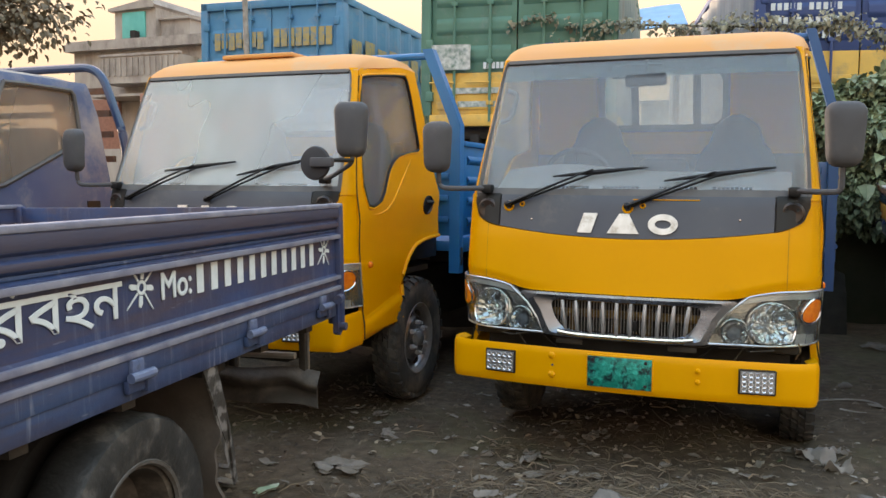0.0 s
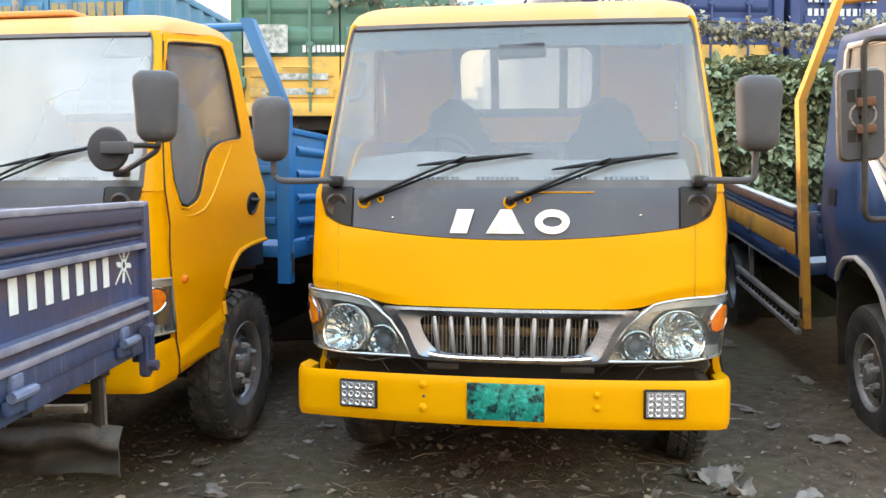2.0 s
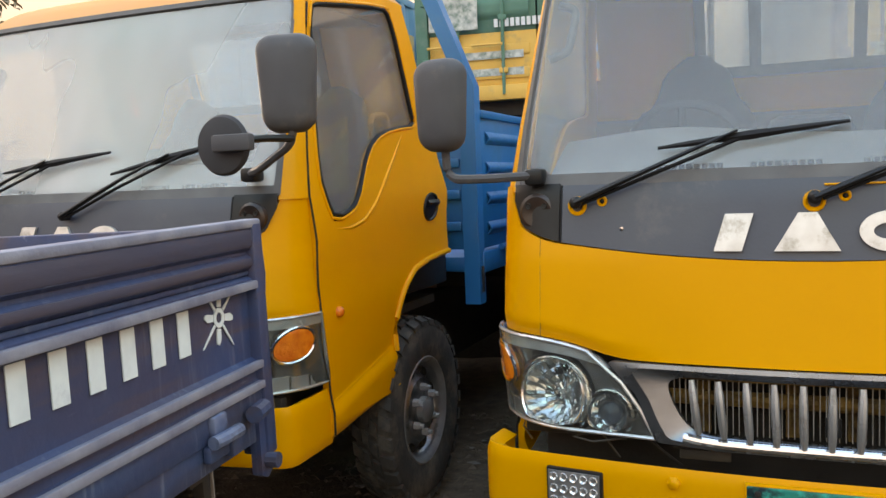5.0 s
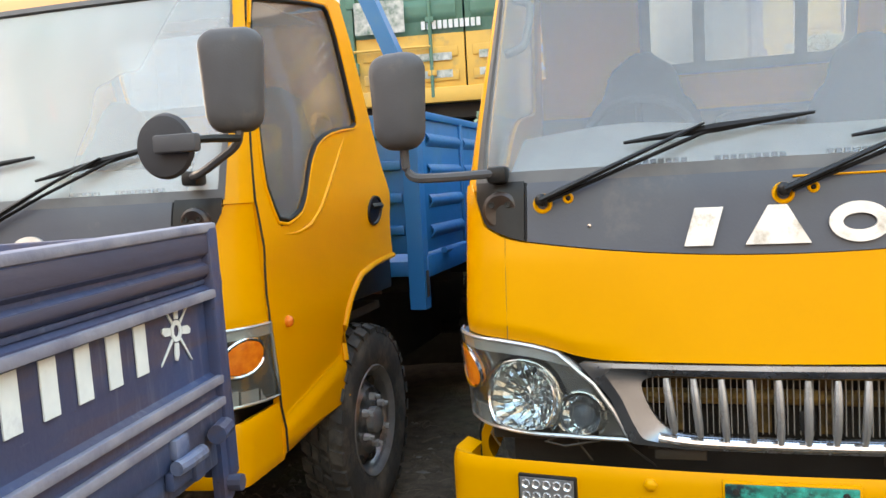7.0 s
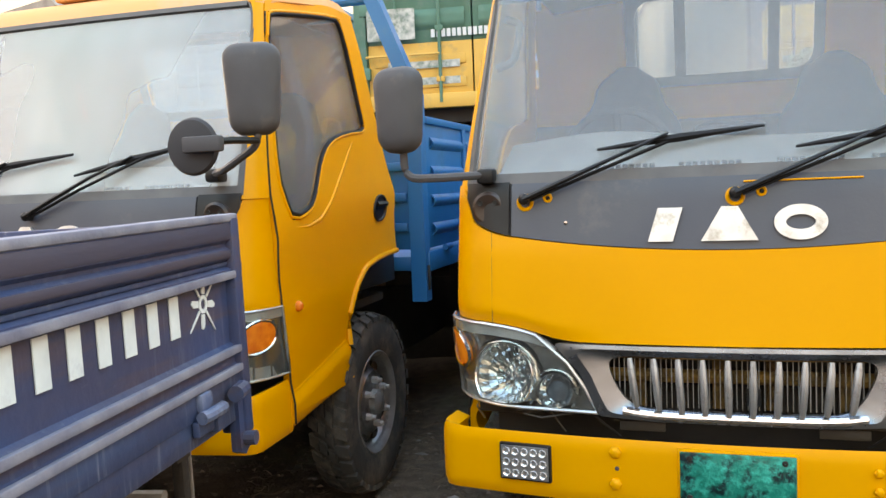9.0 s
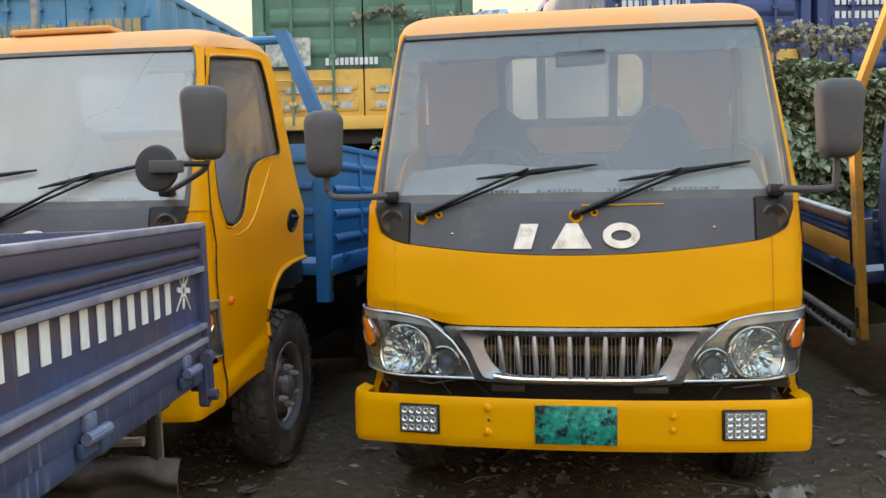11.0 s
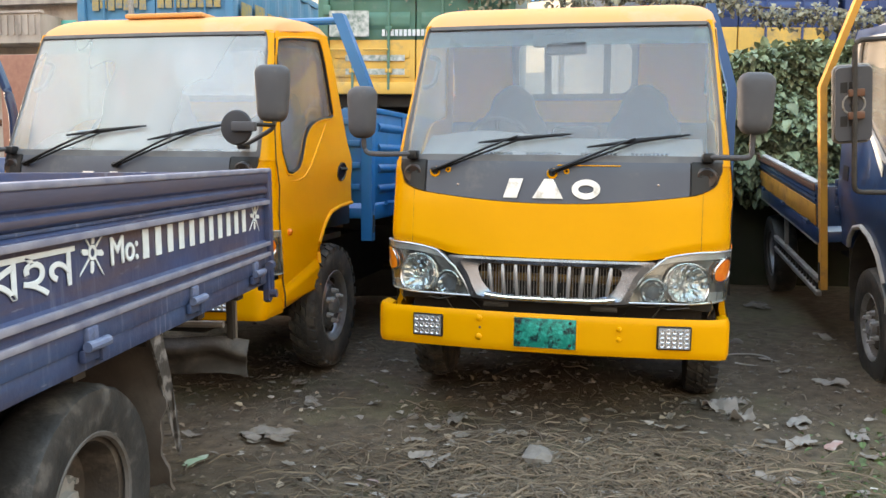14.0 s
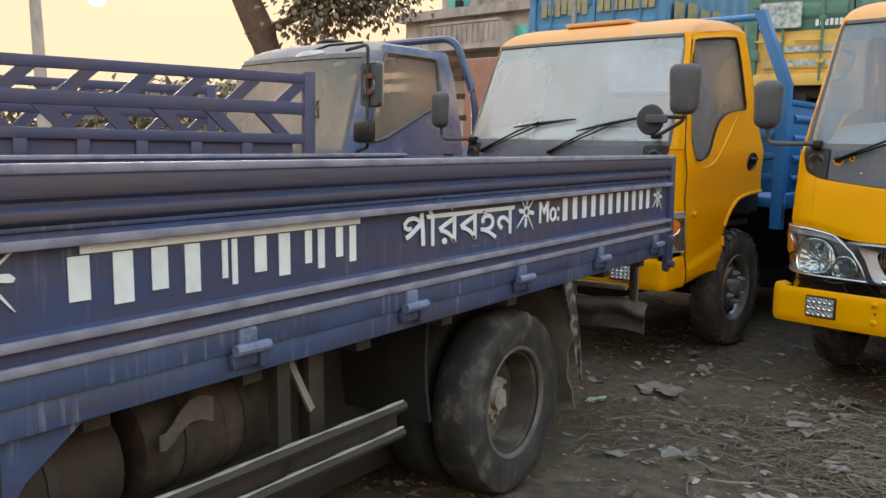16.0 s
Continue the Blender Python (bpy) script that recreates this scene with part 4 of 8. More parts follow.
        return Vector((x, y, z0 + (gutter(y) - 0.004 - z0) * abs(a) ** 4 * min(1, v * 8) + rise))
    part("roof", patch(bmesh.new(), roof, 56, 24, 0.02), FADED_YELLOW, truck, "sun-faded yellow cab roof")
    if hatch:
        part("roof_hatch", box(bmesh.new(), -0.28, 0.28, 0.62, 0.98, 2.412, 2.442, 0.012), FADED_YELLOW, truck, "raised roof vent flap")
    # doors
    for s in (-1, 1):
        bm = bmesh.new()

        def strip(za, zb, fa, fb, n=8, m=8):
            patch(bm, lambda u, v: flank(s, fa(za + (zb - za) * v) + (fb(za + (zb - za) * v) - fa(za + (zb - za) * v)) * u, za + (zb - za) * v), n, m, 0.03, side=s)
        strip(0.64, 1.188, front_edge, lambda z: lerp(ARCH, z), 14, 26)
        patch(bm, lambda u, v: flank(s, front_edge(0.6) + 0.004 + (0.930 - front_edge(0.6)) * u, door_foot(front_edge(0.6) + (0.930 - front_edge(0.6)) * u) * (1 - v) + 0.641 * v) + Vector((-s * 0.018 * (1 - v) ** 2, 0, 0)), 10, 3, 0.03, side=s)
        strip(1.188, 1.405, front_edge, lambda z: 1.636, 18, 6)
        strip(1.405, 2.26, front_edge, lambda z: lerp(WIN_FRONT, z), 3, 24)
        strip(1.405, 2.26, lambda z: lerp(WIN_REAR, z), lambda z: lerp(REAR, z), 6, 48)
        # over the window, up to the rising roof gutter
        over = lambda u: 0.56 + (1.22 - 0.56) * u
        patch(bm, lambda u, v: flank(s, over(u), win_top(over(u)) * (1 - v) + gutter(over(u)) * v), 14, 3, 0.03, side=s)
        patch(bm, lambda u, v: flank(s, front_edge(2.26 + 0.04 * v) * (1 - u) + 0.56 * u, 2.26 + (gutter(0.48 + 0.08 * u) - 2.26) * v), 4, 3, 0.03, side=s)
        patch(bm, lambda u, v: flank(s, (1.22 - 0.02 * v) * (1 - u) + lerp(REAR, 2.26 + 0.115 * v) * u, 2.26 + 0.115 * v), 4, 4, 0.03, side=s)
        bmesh.ops.remove_doubles(bm, verts=bm.verts, dist=0.0004)
        door = part("door", bm, YELLOW, truck, "yellow cab door with a low cut window")
        # window
        pg = bmesh.new()
        patch(pg, lambda u, v: flank(s, lerp(WIN_FRONT, 1.405 + 0.855 * v) + (lerp(WIN_REAR, 1.405 + 0.855 * v) - lerp(WIN_FRONT, 1.405 + 0.855 * v)) * u, 1.405 + 0.855 * v), 6, 40, 0.004, -0.014, side=s)
        patch(pg, lambda u, v: flank(s, over(u), 2.26 * (1 - v) + (win_top(over(u)) + 0.01) * v), 10, 2, 0.004, -0.014, side=s)
        pn = part("side_window", pg, SIDE_GLASS, door, "dusty tinted side window, sky reflection partly put into its film")
        pn.visible_shadow = False
        edge = [(lerp(WIN_FRONT, z), z) for z in (2.25, 2.15, 2.05, 1.95, 1.85, 1.75, 1.65, 1.55, 1.47, 1.42)] + [(lerp(WIN_REAR, z), z) for z in (1.41, 1.425, 1.445, 1.475, 1.51, 1.55, 1.59, 1.63, 1.67, 1.70, 1.725, 1.745, 1.765, 1.785, 1.797)]
        edge += [(lerp(WIN_REAR, z), z) for z in (1.815, 1.84, 1.92, 2.0, 2.1, 2.2, 2.27)] + [(1.195, 2.315), (1.16, 2.332), (1.0, 2.318), (0.8, 2.294), (0.64, 2.272), (0.585, 2.262), (lerp(WIN_FRONT, 2.25), 2.25)]
        part("window_lip", tube(bmesh.new(), [flank(s, y, z) + Vector((s * 0.001, 0, 0)) for y, z in edge], 0.007, 8), YELLOW, door, "rounded yellow lip round the window")
        mid_y, mid_z = 0.9, 1.95
        loop = [flank(s, y + (mid_y - y) * 0.035, z + (mid_z - z) * 0.03) for y, z in edge]
        part("window_seal", tube(bmesh.new(), [p + Vector((-s * 0.004, 0, 0)) for p in loop], 0.0105, 8, flat=0.8), SEAL, door)
        ridge = [flank(s, y, z) + Vector((s * 0.002, 0, 0)) for y, z in ((0.47, 1.375), (0.60, 1.372), (0.72, 1.395), (0.82, 1.45), (0.93, 1.535), (1.03, 1.62), (1.13, 1.71), (1.20, 1.775))]
        part("pressed_ridge", tube(bmesh.new(), [p + Vector((-s * 0.008, 0, 0)) for p in ridge], [0.006, 0.009, 0.0115, 0.0125, 0.0125, 0.012, 0.010, 0.006], 12), YELLOW, door)
        part("lower_crease", tube(bmesh.new(), [flank(s, y, 0.715 + 0.22 * (y - 0.40)) + Vector((-s * 0.006, 0, 0)) for y in (0.42, 0.55, 0.68, 0.80, 0.93)], 0.010, 8), YELLOW, door)
        oval = lambda k, f, d: flank(s, 1.418 + 0.088 * f * math.cos(k) + 0.012 * math.sin(k), 1.420 + 0.070 * f * math.sin(k)) + Vector((s * d, 0, 0))
        bm = bmesh.new()
        loops = [[bm.verts.new(oval(i * math.tau / 24, f, d)) for i in range(24)] for f, d in ((1.0, -0.004), (0.97, 0.009), (0.86, 0.010), (0.78, 0.003), (0.3, 0.002))]
        for la, lb in zip(loops, loops[1:]):
            for i in range(24):
                bm.faces.new((la[i], la[(i + 1) % 24], lb[(i + 1) % 24], lb[i]))
        bm.faces.new(loops[-1])
        hd = part("door_handle", bm, BLACK, door, "black oval recessed door handle")
        part("handle_pull", tube(bmesh.new(), [flank(s, 1.358 + 0.13 * i / 4, 1.440) + Vector((s * (0.008 + 0.012 * math.sin(math.pi * i / 4)), 0, 0)) for i in range(5)], 0.016, 6), BLACK, hd)
        mk = flank(s, 0.455, 1.06)
        part("side_marker", lathe(bmesh.new(), [(0.022, 0), (0.02, 0.012), (0.012, 0.02), (0.001, 0.022)], Matrix.Translation(mk) @ Matrix.Rotation(radians(90 * s), 4, "Y"), 14), AMBER, door, "small orange side marker")
        seam = [flank(s, front_edge(z) + 0.002, z) for z in [0.60 + i * 0.0825 for i in range(21)]]
        part("door_gap", tube(bmesh.new(), seam, 0.0045, 5), SEAL, truck)
        # wheel arch lip
        lip = [flank(s, lerp(ARCH, z), z) for z in (0.81, 0.88, 0.95, 1.0, 1.04, 1.08, 1.12, 1.145, 1.16, 1.172)] + [flank(s, 1.50, 1.182), flank(s, 1.63, 1.188)]
        part("arch_lip", tube(bmesh.new(), [p + Vector((s * 0.004, 0, 0)) for p in lip], 0.014, 8), YELLOW, truck)
        part("arch_liner", box(bmesh.new(), s * 0.58, s * 0.925, 1.16, 1.625, 1.03, 1.184, 0.01), BLACK, truck, "black wheel-arch liner")
        part("mudguard", patch(bmesh.new(), lambda u, v: Vector((s * (0.60 + 0.29 * v), 0.85 + 0.78 * u, 0.74 + 0.42 * math.sin(math.pi * (0.12 + 0.5 * u)))), 12, 3, 0.01), BLACK, truck)
    # back wall with its window, floor, lining
    yb = lambda z: lerp(REAR, z) - 0.012
    bm = bmesh.new()

    def back(x0, x1, z0, z1):
        patch(bm, lambda u, v: Vector((x0 + (x1 - x0) * u, yb(z0 + (z1 - z0) * v), z0 + (z1 - z0) * v)), 3, 5, 0.03)
    back(-0.9, 0.9, 1.165, 1.50)
    back(-0.87, 0.87, 1.50, 1.965)
    back(-0.84, -0.395, 1.965, 2.31)
    back(0.385, 0.84, 1.965, 2.31)
    back(-0.80, 0.80, 2.31, 2.345)
    part("back_wall", bm, YELLOW, truck)
    inner = [Vector((a - 0.005, yb(b) - 0.036, b)) for a, b in rounded(-0.375, 0.375, 1.975, 2.30, 0.07, 6)]
    outer2 = [Vector((a - 0.005, yb(b) - 0.034, b)) for a, b in rounded(-0.42, 0.42, 1.93, 2.325, 0.02, 6)]
    rw = part("rear_window_frame", ring_strip(bmesh.new(), outer2, inner, 0.012), WINDOW_ALLOY, truck)
    for x in () if round_mirror else (-0.185, 0.21):
        part("sliding_stile", patch(bmesh.new(), lambda u, v: Vector((x - 0.024 + 0.048 * u, yb(1.965 + 0.345 * v) - 0.012, 1.965 + 0.345 * v)), 1, 2, 0.014), WINDOW_ALLOY, rw)
    for x0, x1 in ((-0.39, 0.38),) if round_mirror else ((-0.39, -0.2), (-0.2, 0.22), (0.22, 0.38)):
        gp = part("rear_pane", patch(bmesh.new(), lambda u, v: Vector((x0 + (x1 - x0) * u, yb(1.965 + 0.345 * v) + 0.004, 1.965 + 0.345 * v)), 1, 2, 0.004), REAR_GLASS, rw)
        gp.visible_shadow = False
    bm = bmesh.new()
    patch(bm, lambda u, v: Vector((-0.88 + 1.76 * u, 1.585 - 0.06 * v, 1.0 + 0.88 * v)), 2, 2, 0.008)
    part("rear_lining", bm, mat_lining, truck)
    part("headlining", patch(bmesh.new(), lambda u, v: Vector((-0.74 + 1.48 * u, 0.62 + 0.72 * v, 2.29 + 0.05 * math.sin(math.pi * u))), 8, 3, 0.008), INTERIOR, truck)
    part("cab_floor", box(bmesh.new(), -0.86, 0.86, 0.16, 1.6, 0.93, 0.97), DARK, truck)
    dash = part("dashboard", patch(bmesh.new(), lambda u, v: Vector((-0.78 + 1.56 * u, 0.22 + 0.44 * v, 1.495 + 0.155 * min(1, 1.3 * v) ** 0.8 + 0.055 * math.exp(-((u - 0.22) / 0.2) ** 2) * v - 0.2 * max(0, v - 0.86) * 5)), 24, 10, 0.2), DASH, truck)
    for x0 in (-0.44, -0.17, 0.13, 0.40):
        for k in range(9):
            part("dash_vent", box(bmesh.new(), x0 + k * 0.022, x0 + 0.016 + k * 0.022, 0.262, 0.28, 1.548, 1.566), SEAT, dash)
    for sx in (-0.42, 0.46):
        seat = part("seat", box(bmesh.new(), sx - 0.25, sx + 0.25, 0.80, 1.3, 1.05, 1.32, 0.06), SEAT, truck, "dark cloth seat")
        bm = bmesh.new()
        patch(bm, lambda u, v: Vector((sx + (u - 0.5) * lerp(BACKREST, v), 1.28 + 0.16 * v - 0.05 * math.sin(math.pi * u), 1.28 + 0.75 * v - 0.035 * (2 * u - 1) ** 4 * v)), 12, 24, 0.12)
        part("seat_back", bm, SEAT, seat)
    part("middle_seat", box(bmesh.new(), -0.14, 0.18, 1.25, 1.42, 1.3, 1.75, 0.05), SEAT, truck)
    sw = Matrix.Translation((-0.40, 0.72, 1.60)) @ Matrix.Rotation(radians(-62), 4, "X")
    st = part("steering_wheel", tube(bmesh.new(), [sw @ Vector((0.2 * math.cos(a), 0.2 * math.sin(a), 0)) for a in [i * math.tau / 28 for i in range(29)]], 0.016, 8), SEAT, truck)
    part("steering_column", tube(bmesh.new(), [sw @ Vector((0, 0, 0)), (-0.40, 0.42, 1.25)], 0.04, 8), SEAT, st)
    for a in (0.3, 2.84, 4.71):
        part("spoke", tube(bmesh.new(), [sw @ Vector((0, 0, -0.01)), sw @ Vector((0.2 * math.cos(a), 0.2 * math.sin(a), 0))], 0.014, 6), SEAT, st)
    part("cabin_mirror", box(bmesh.new(), -0.17, 0.11, 0.44, 0.47, 2.16, 2.235, 0.012), BLACK, truck)
    part("grab_handle", tube(bmesh.new(), bend([skin(-0.86, 1.93) + Vector((0.04, 0.03, 0)), skin(-0.86, 1.95) + Vector((0.10, 0.04, 0.0)), skin(-0.86, 2.10) + Vector((0.10, 0.06, 0)), skin(-0.86, 2.12) + Vector((0.04, 0.05, 0))], 0.04), 0.014, 8), INTERIOR, truck)

    headlight(truck, -1, 0.022 if round_mirror else 0.0)
    headlight(truck, 1, 0.022 if round_mirror else 0.0)
    grille(truck)
    # bumper
    def bump(u, v):
        p = bumper_curve(-1 + 2 * u)
        p.y = min(p.y, 0.149 + (p.y - 0.149) * (1.0 if round_mirror else 0.4))
        a = abs(-1 + 2 * u)
        top = 0.708 + 0.006 * max(0, min(1, (a - 0.70) / 0.05))
        z = 0.497 + (top - 0.497) * v
        rnd = 0.010 * (abs(2 * v - 1) ** 8)
        nrm = Vector((p.x * 0.25, -1, 0)).normalized() if a < 0.8 else Vector((p.x, -0.2, 0)).normalized()
        return Vector((p.x * 1.02 - 0.018, p.y, z)) - nrm * rnd
    bp = part("bumper", patch(bmesh.new(), bump, 96, 10, 0.05, side=1), YELLOW, truck, "yellow steel bumper with square fog lamps")
    if round_mirror:
        bp.location.z = 0.065
    for s in (-1, 1):
        cx = -0.664 if s < 0 else 0.652
        yb_ = 0.10 * cx * cx
        yaw = Matrix.Translation((cx, yb_ - 0.002, 0.611)) @ Matrix.Rotation(math.atan(0.2 * cx), 4, "Z")
        fog = part("fog_lamp", box(bmesh.new(), -0.088, 0.088, -0.012, 0.02, -0.062, 0.062, 0.006, m=yaw), BLACK, bp, "square lamp of small silver cells")
        part("lamp_plate", box(bmesh.new(), -0.080, 0.080, -0.016, -0.008, -0.054, 0.054, m=yaw), SILVER, fog)
        rows = 3 if s < 0 else 4
        for i in range(5):
            for j in range(rows):
                c = yaw @ Matrix.Translation((-0.062 + i * 0.031, -0.014, -0.036 + j * (0.072 / (rows - 1)))) @ Matrix.Rotation(radians(90), 4, "X")
                part("lamp_cell", lathe(bmesh.new(), [(0.0148, 0.0), (0.012, 0.007), (0.007, 0.002), (0.001, 0.001)], c, 8), LED, fog)
        for z in (0.668, 0.566) if s < 0 else (0.647, 0.592):
            r = 0.019 if s < 0 else 0.014
            c = Vector((s * 0.373, 0.10 * 0.373 ** 2, z))
            part("bolt", lathe(bmesh.new(), [(r * k, h) for k, h in ((1, 0), (1, 0.008), (0.58, 0.014), (0.05, 0.015))], facing(c.x, c.y - 0.001, c.z), 6), YELLOW, bp)
    part("rusty_nub", lathe(bmesh.new(), [(0.008, 0), (0.006, 0.004), (0.001, 0.005)], facing(-0.368, 0.0135, 0.616), 8), RUSTY, bp)
    part("plate_backing", box(bmesh.new(), -0.184, 0.158, -0.006, 0.012, 0.52, 0.694, 0.004), YELLOW, bp)
    part("number_plate", box(bmesh.new(), -0.178, 0.152, -0.011, -0.004, 0.527, 0.687, 0.004), PLATE_GREEN, bp, "scuffed green number plate")
    for x, z in ((-0.15, 0.668), (0.12, 0.668), (-0.15, 0.548), (0.12, 0.548)):
        part("plate_screw", lathe(bmesh.new(), [(0.009, 0), (0.008, 0.004), (0.001, 0.005)], facing(x, -0.011, z), 10), DARK, bp)
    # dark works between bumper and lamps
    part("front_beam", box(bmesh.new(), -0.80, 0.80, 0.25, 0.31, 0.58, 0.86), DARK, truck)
    for k in range(5):
        pts = [(-0.7 + k * 0.3 + 0.05 * math.sin(i * 2 + k), 0.07 + 0.02 * math.cos(i), 0.768 + 0.012 * math.sin(i * 1.7 + k)) for i in range(7)]
        part("cable", tube(bmesh.new(), [(x + 0.035 * i, y, z) for i, (x, y, z) in enumerate(pts)], 0.004, 5), STEEL, truck)
    for s in (-1, 1):
        part("lamp_bracket", box(bmesh.new(), s * 0.62, s * 0.85, 0.17, 0.21, 0.735, 0.79, 0.01), DARK, truck)
        part("cable", tube(bmesh.new(), [(s * 0.60, 0.09, 0.79), (s * 0.575, 0.085, 0.755), (s * 0.54, 0.10, 0.70)], 0.004, 6), STEEL, truck)
        part("cable", tube(bmesh.new(), [(s * 0.47, 0.08, 0.79), (s * 0.42, 0.075, 0.745), (s * 0.36, 0.10, 0.69)], 0.005, 6), BLACK, truck)
        part("bracket", box(bmesh.new(), s * 0.22, s * 0.36, 0.05, 0.056, 0.728, 0.758, 0.004), GREASE, truck, "thin grimy steel bracket")
        part("cable", tube(bmesh.new(), [(s * 0.835, 0.14, 0.80), (s * 0.845, 0.13, 0.765), (s * 0.825, 0.15, 0.72)], 0.004, 6), GRIMY_YELLOW, truck)
    if not round_mirror:
        rear = part("rear_view_mirror", box(bmesh.new(), -0.09, 0.136, 0.405, 0.435, 2.11, 2.18, 0.016, m=Matrix.Translation((0.023, 0.42, 2.145)) @ Matrix.Rotation(radians(-2), 4, "Y") @ Matrix.Translation((-0.023, -0.42, -2.145)), seg=3), BLACK, truck, "black rear-view mirror inside the windscreen")
        part("mirror_stem", tube(bmesh.new(), [(0.023, 0.43, 2.17), (0.023, 0.45, 2.22), (0.023, 0.47, 2.262)], 0.012, 8), BLACK, rear)
    if round_mirror:
        part("grab_loop", tube(bmesh.new(), [(0.845, 0.985, 1.74), (0.842, 0.995, 1.80), (0.838, 1.02, 1.838), (0.838, 1.06, 1.845), (0.838, 1.13, 1.85), (0.838, 1.165, 1.835), (0.842, 1.18, 1.78)], 0.014, 8), YELLOW, truck, "bent yellow loop inside the side window")
    # wipers and mirrors
    if round_mirror:
        wiper(truck, -0.655, ((-0.40, 1.64), (0.14, 1.70)), (-0.16, 1.675), False)
        wiper(truck, -0.005, ((0.17, 1.615), (0.71, 1.725)), (0.43, 1.675), False)
    else:
        wiper(truck, -0.655, ((-0.42, 1.615), (0.085, 1.665)), (-0.2, 1.65), True)
        wiper(truck, -0.005, ((0.17, 1.595), (0.70, 1.665)), (0.42, 1.64), True)
    door_mirror(truck, -1, -1.053, 0.05, 1.775, 0.08, 0.142)
    if round_mirror:
        door_mirror(truck, 1, 1.025, 0.02, 1.877, 0.094, 0.158, True)
    else:
        door_mirror(truck, 1, 0.99, 0.02, 1.815, 0.086, 0.152)
    if round_mirror:
        c = Vector((0.905, -0.16, 1.68))
        arm = part("spot_mirror_arm", tube(bmesh.new(), [(1.045, 0.02, 1.70), (1.00, -0.06, 1.70), (0.95, -0.14, 1.695)], 0.012, 8), BLACK, truck)
        part("spot_mirror", lathe(bmesh.new(), [(0.001, 0.020), (0.06, 0.017), (0.088, 0.010), (0.096, -0.004), (0.092, -0.012), (0.001, -0.012)], facing(c.x, c.y, c.z), 28), SPOT_GREY, truck, "round dark grey spot mirror")
        part("spot_mirror_stem", box(bmesh.new(), c.x - 0.01, c.x + 0.13, c.y - 0.05, c.y - 0.015, c.z - 0.022, c.z + 0.03, 0.008), MIRROR_GREY, arm)


def chassis(truck, length, wheels_y, ground=0.0, track=0.76):
    for s in (-1, 1):
        part("frame_rail", box(bmesh.new(), s * 0.36 - 0.035, s * 0.36 + 0.035, 0.3, length, 0.62, 0.80, 0.008), DARK, truck)
    for y in wheels_y:
        part("axle", tube(bmesh.new(), [(-track, y, 0.42), (track, y, 0.42)], 0.05, 10), DARK, truck)
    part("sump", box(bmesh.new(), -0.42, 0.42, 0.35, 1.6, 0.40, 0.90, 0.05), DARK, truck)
    part("underbody_block", box(bmesh.new(), -0.5, 0.5, 1.6, length - 0.3, 0.36, 0.86, 0.05), DARK, truck)


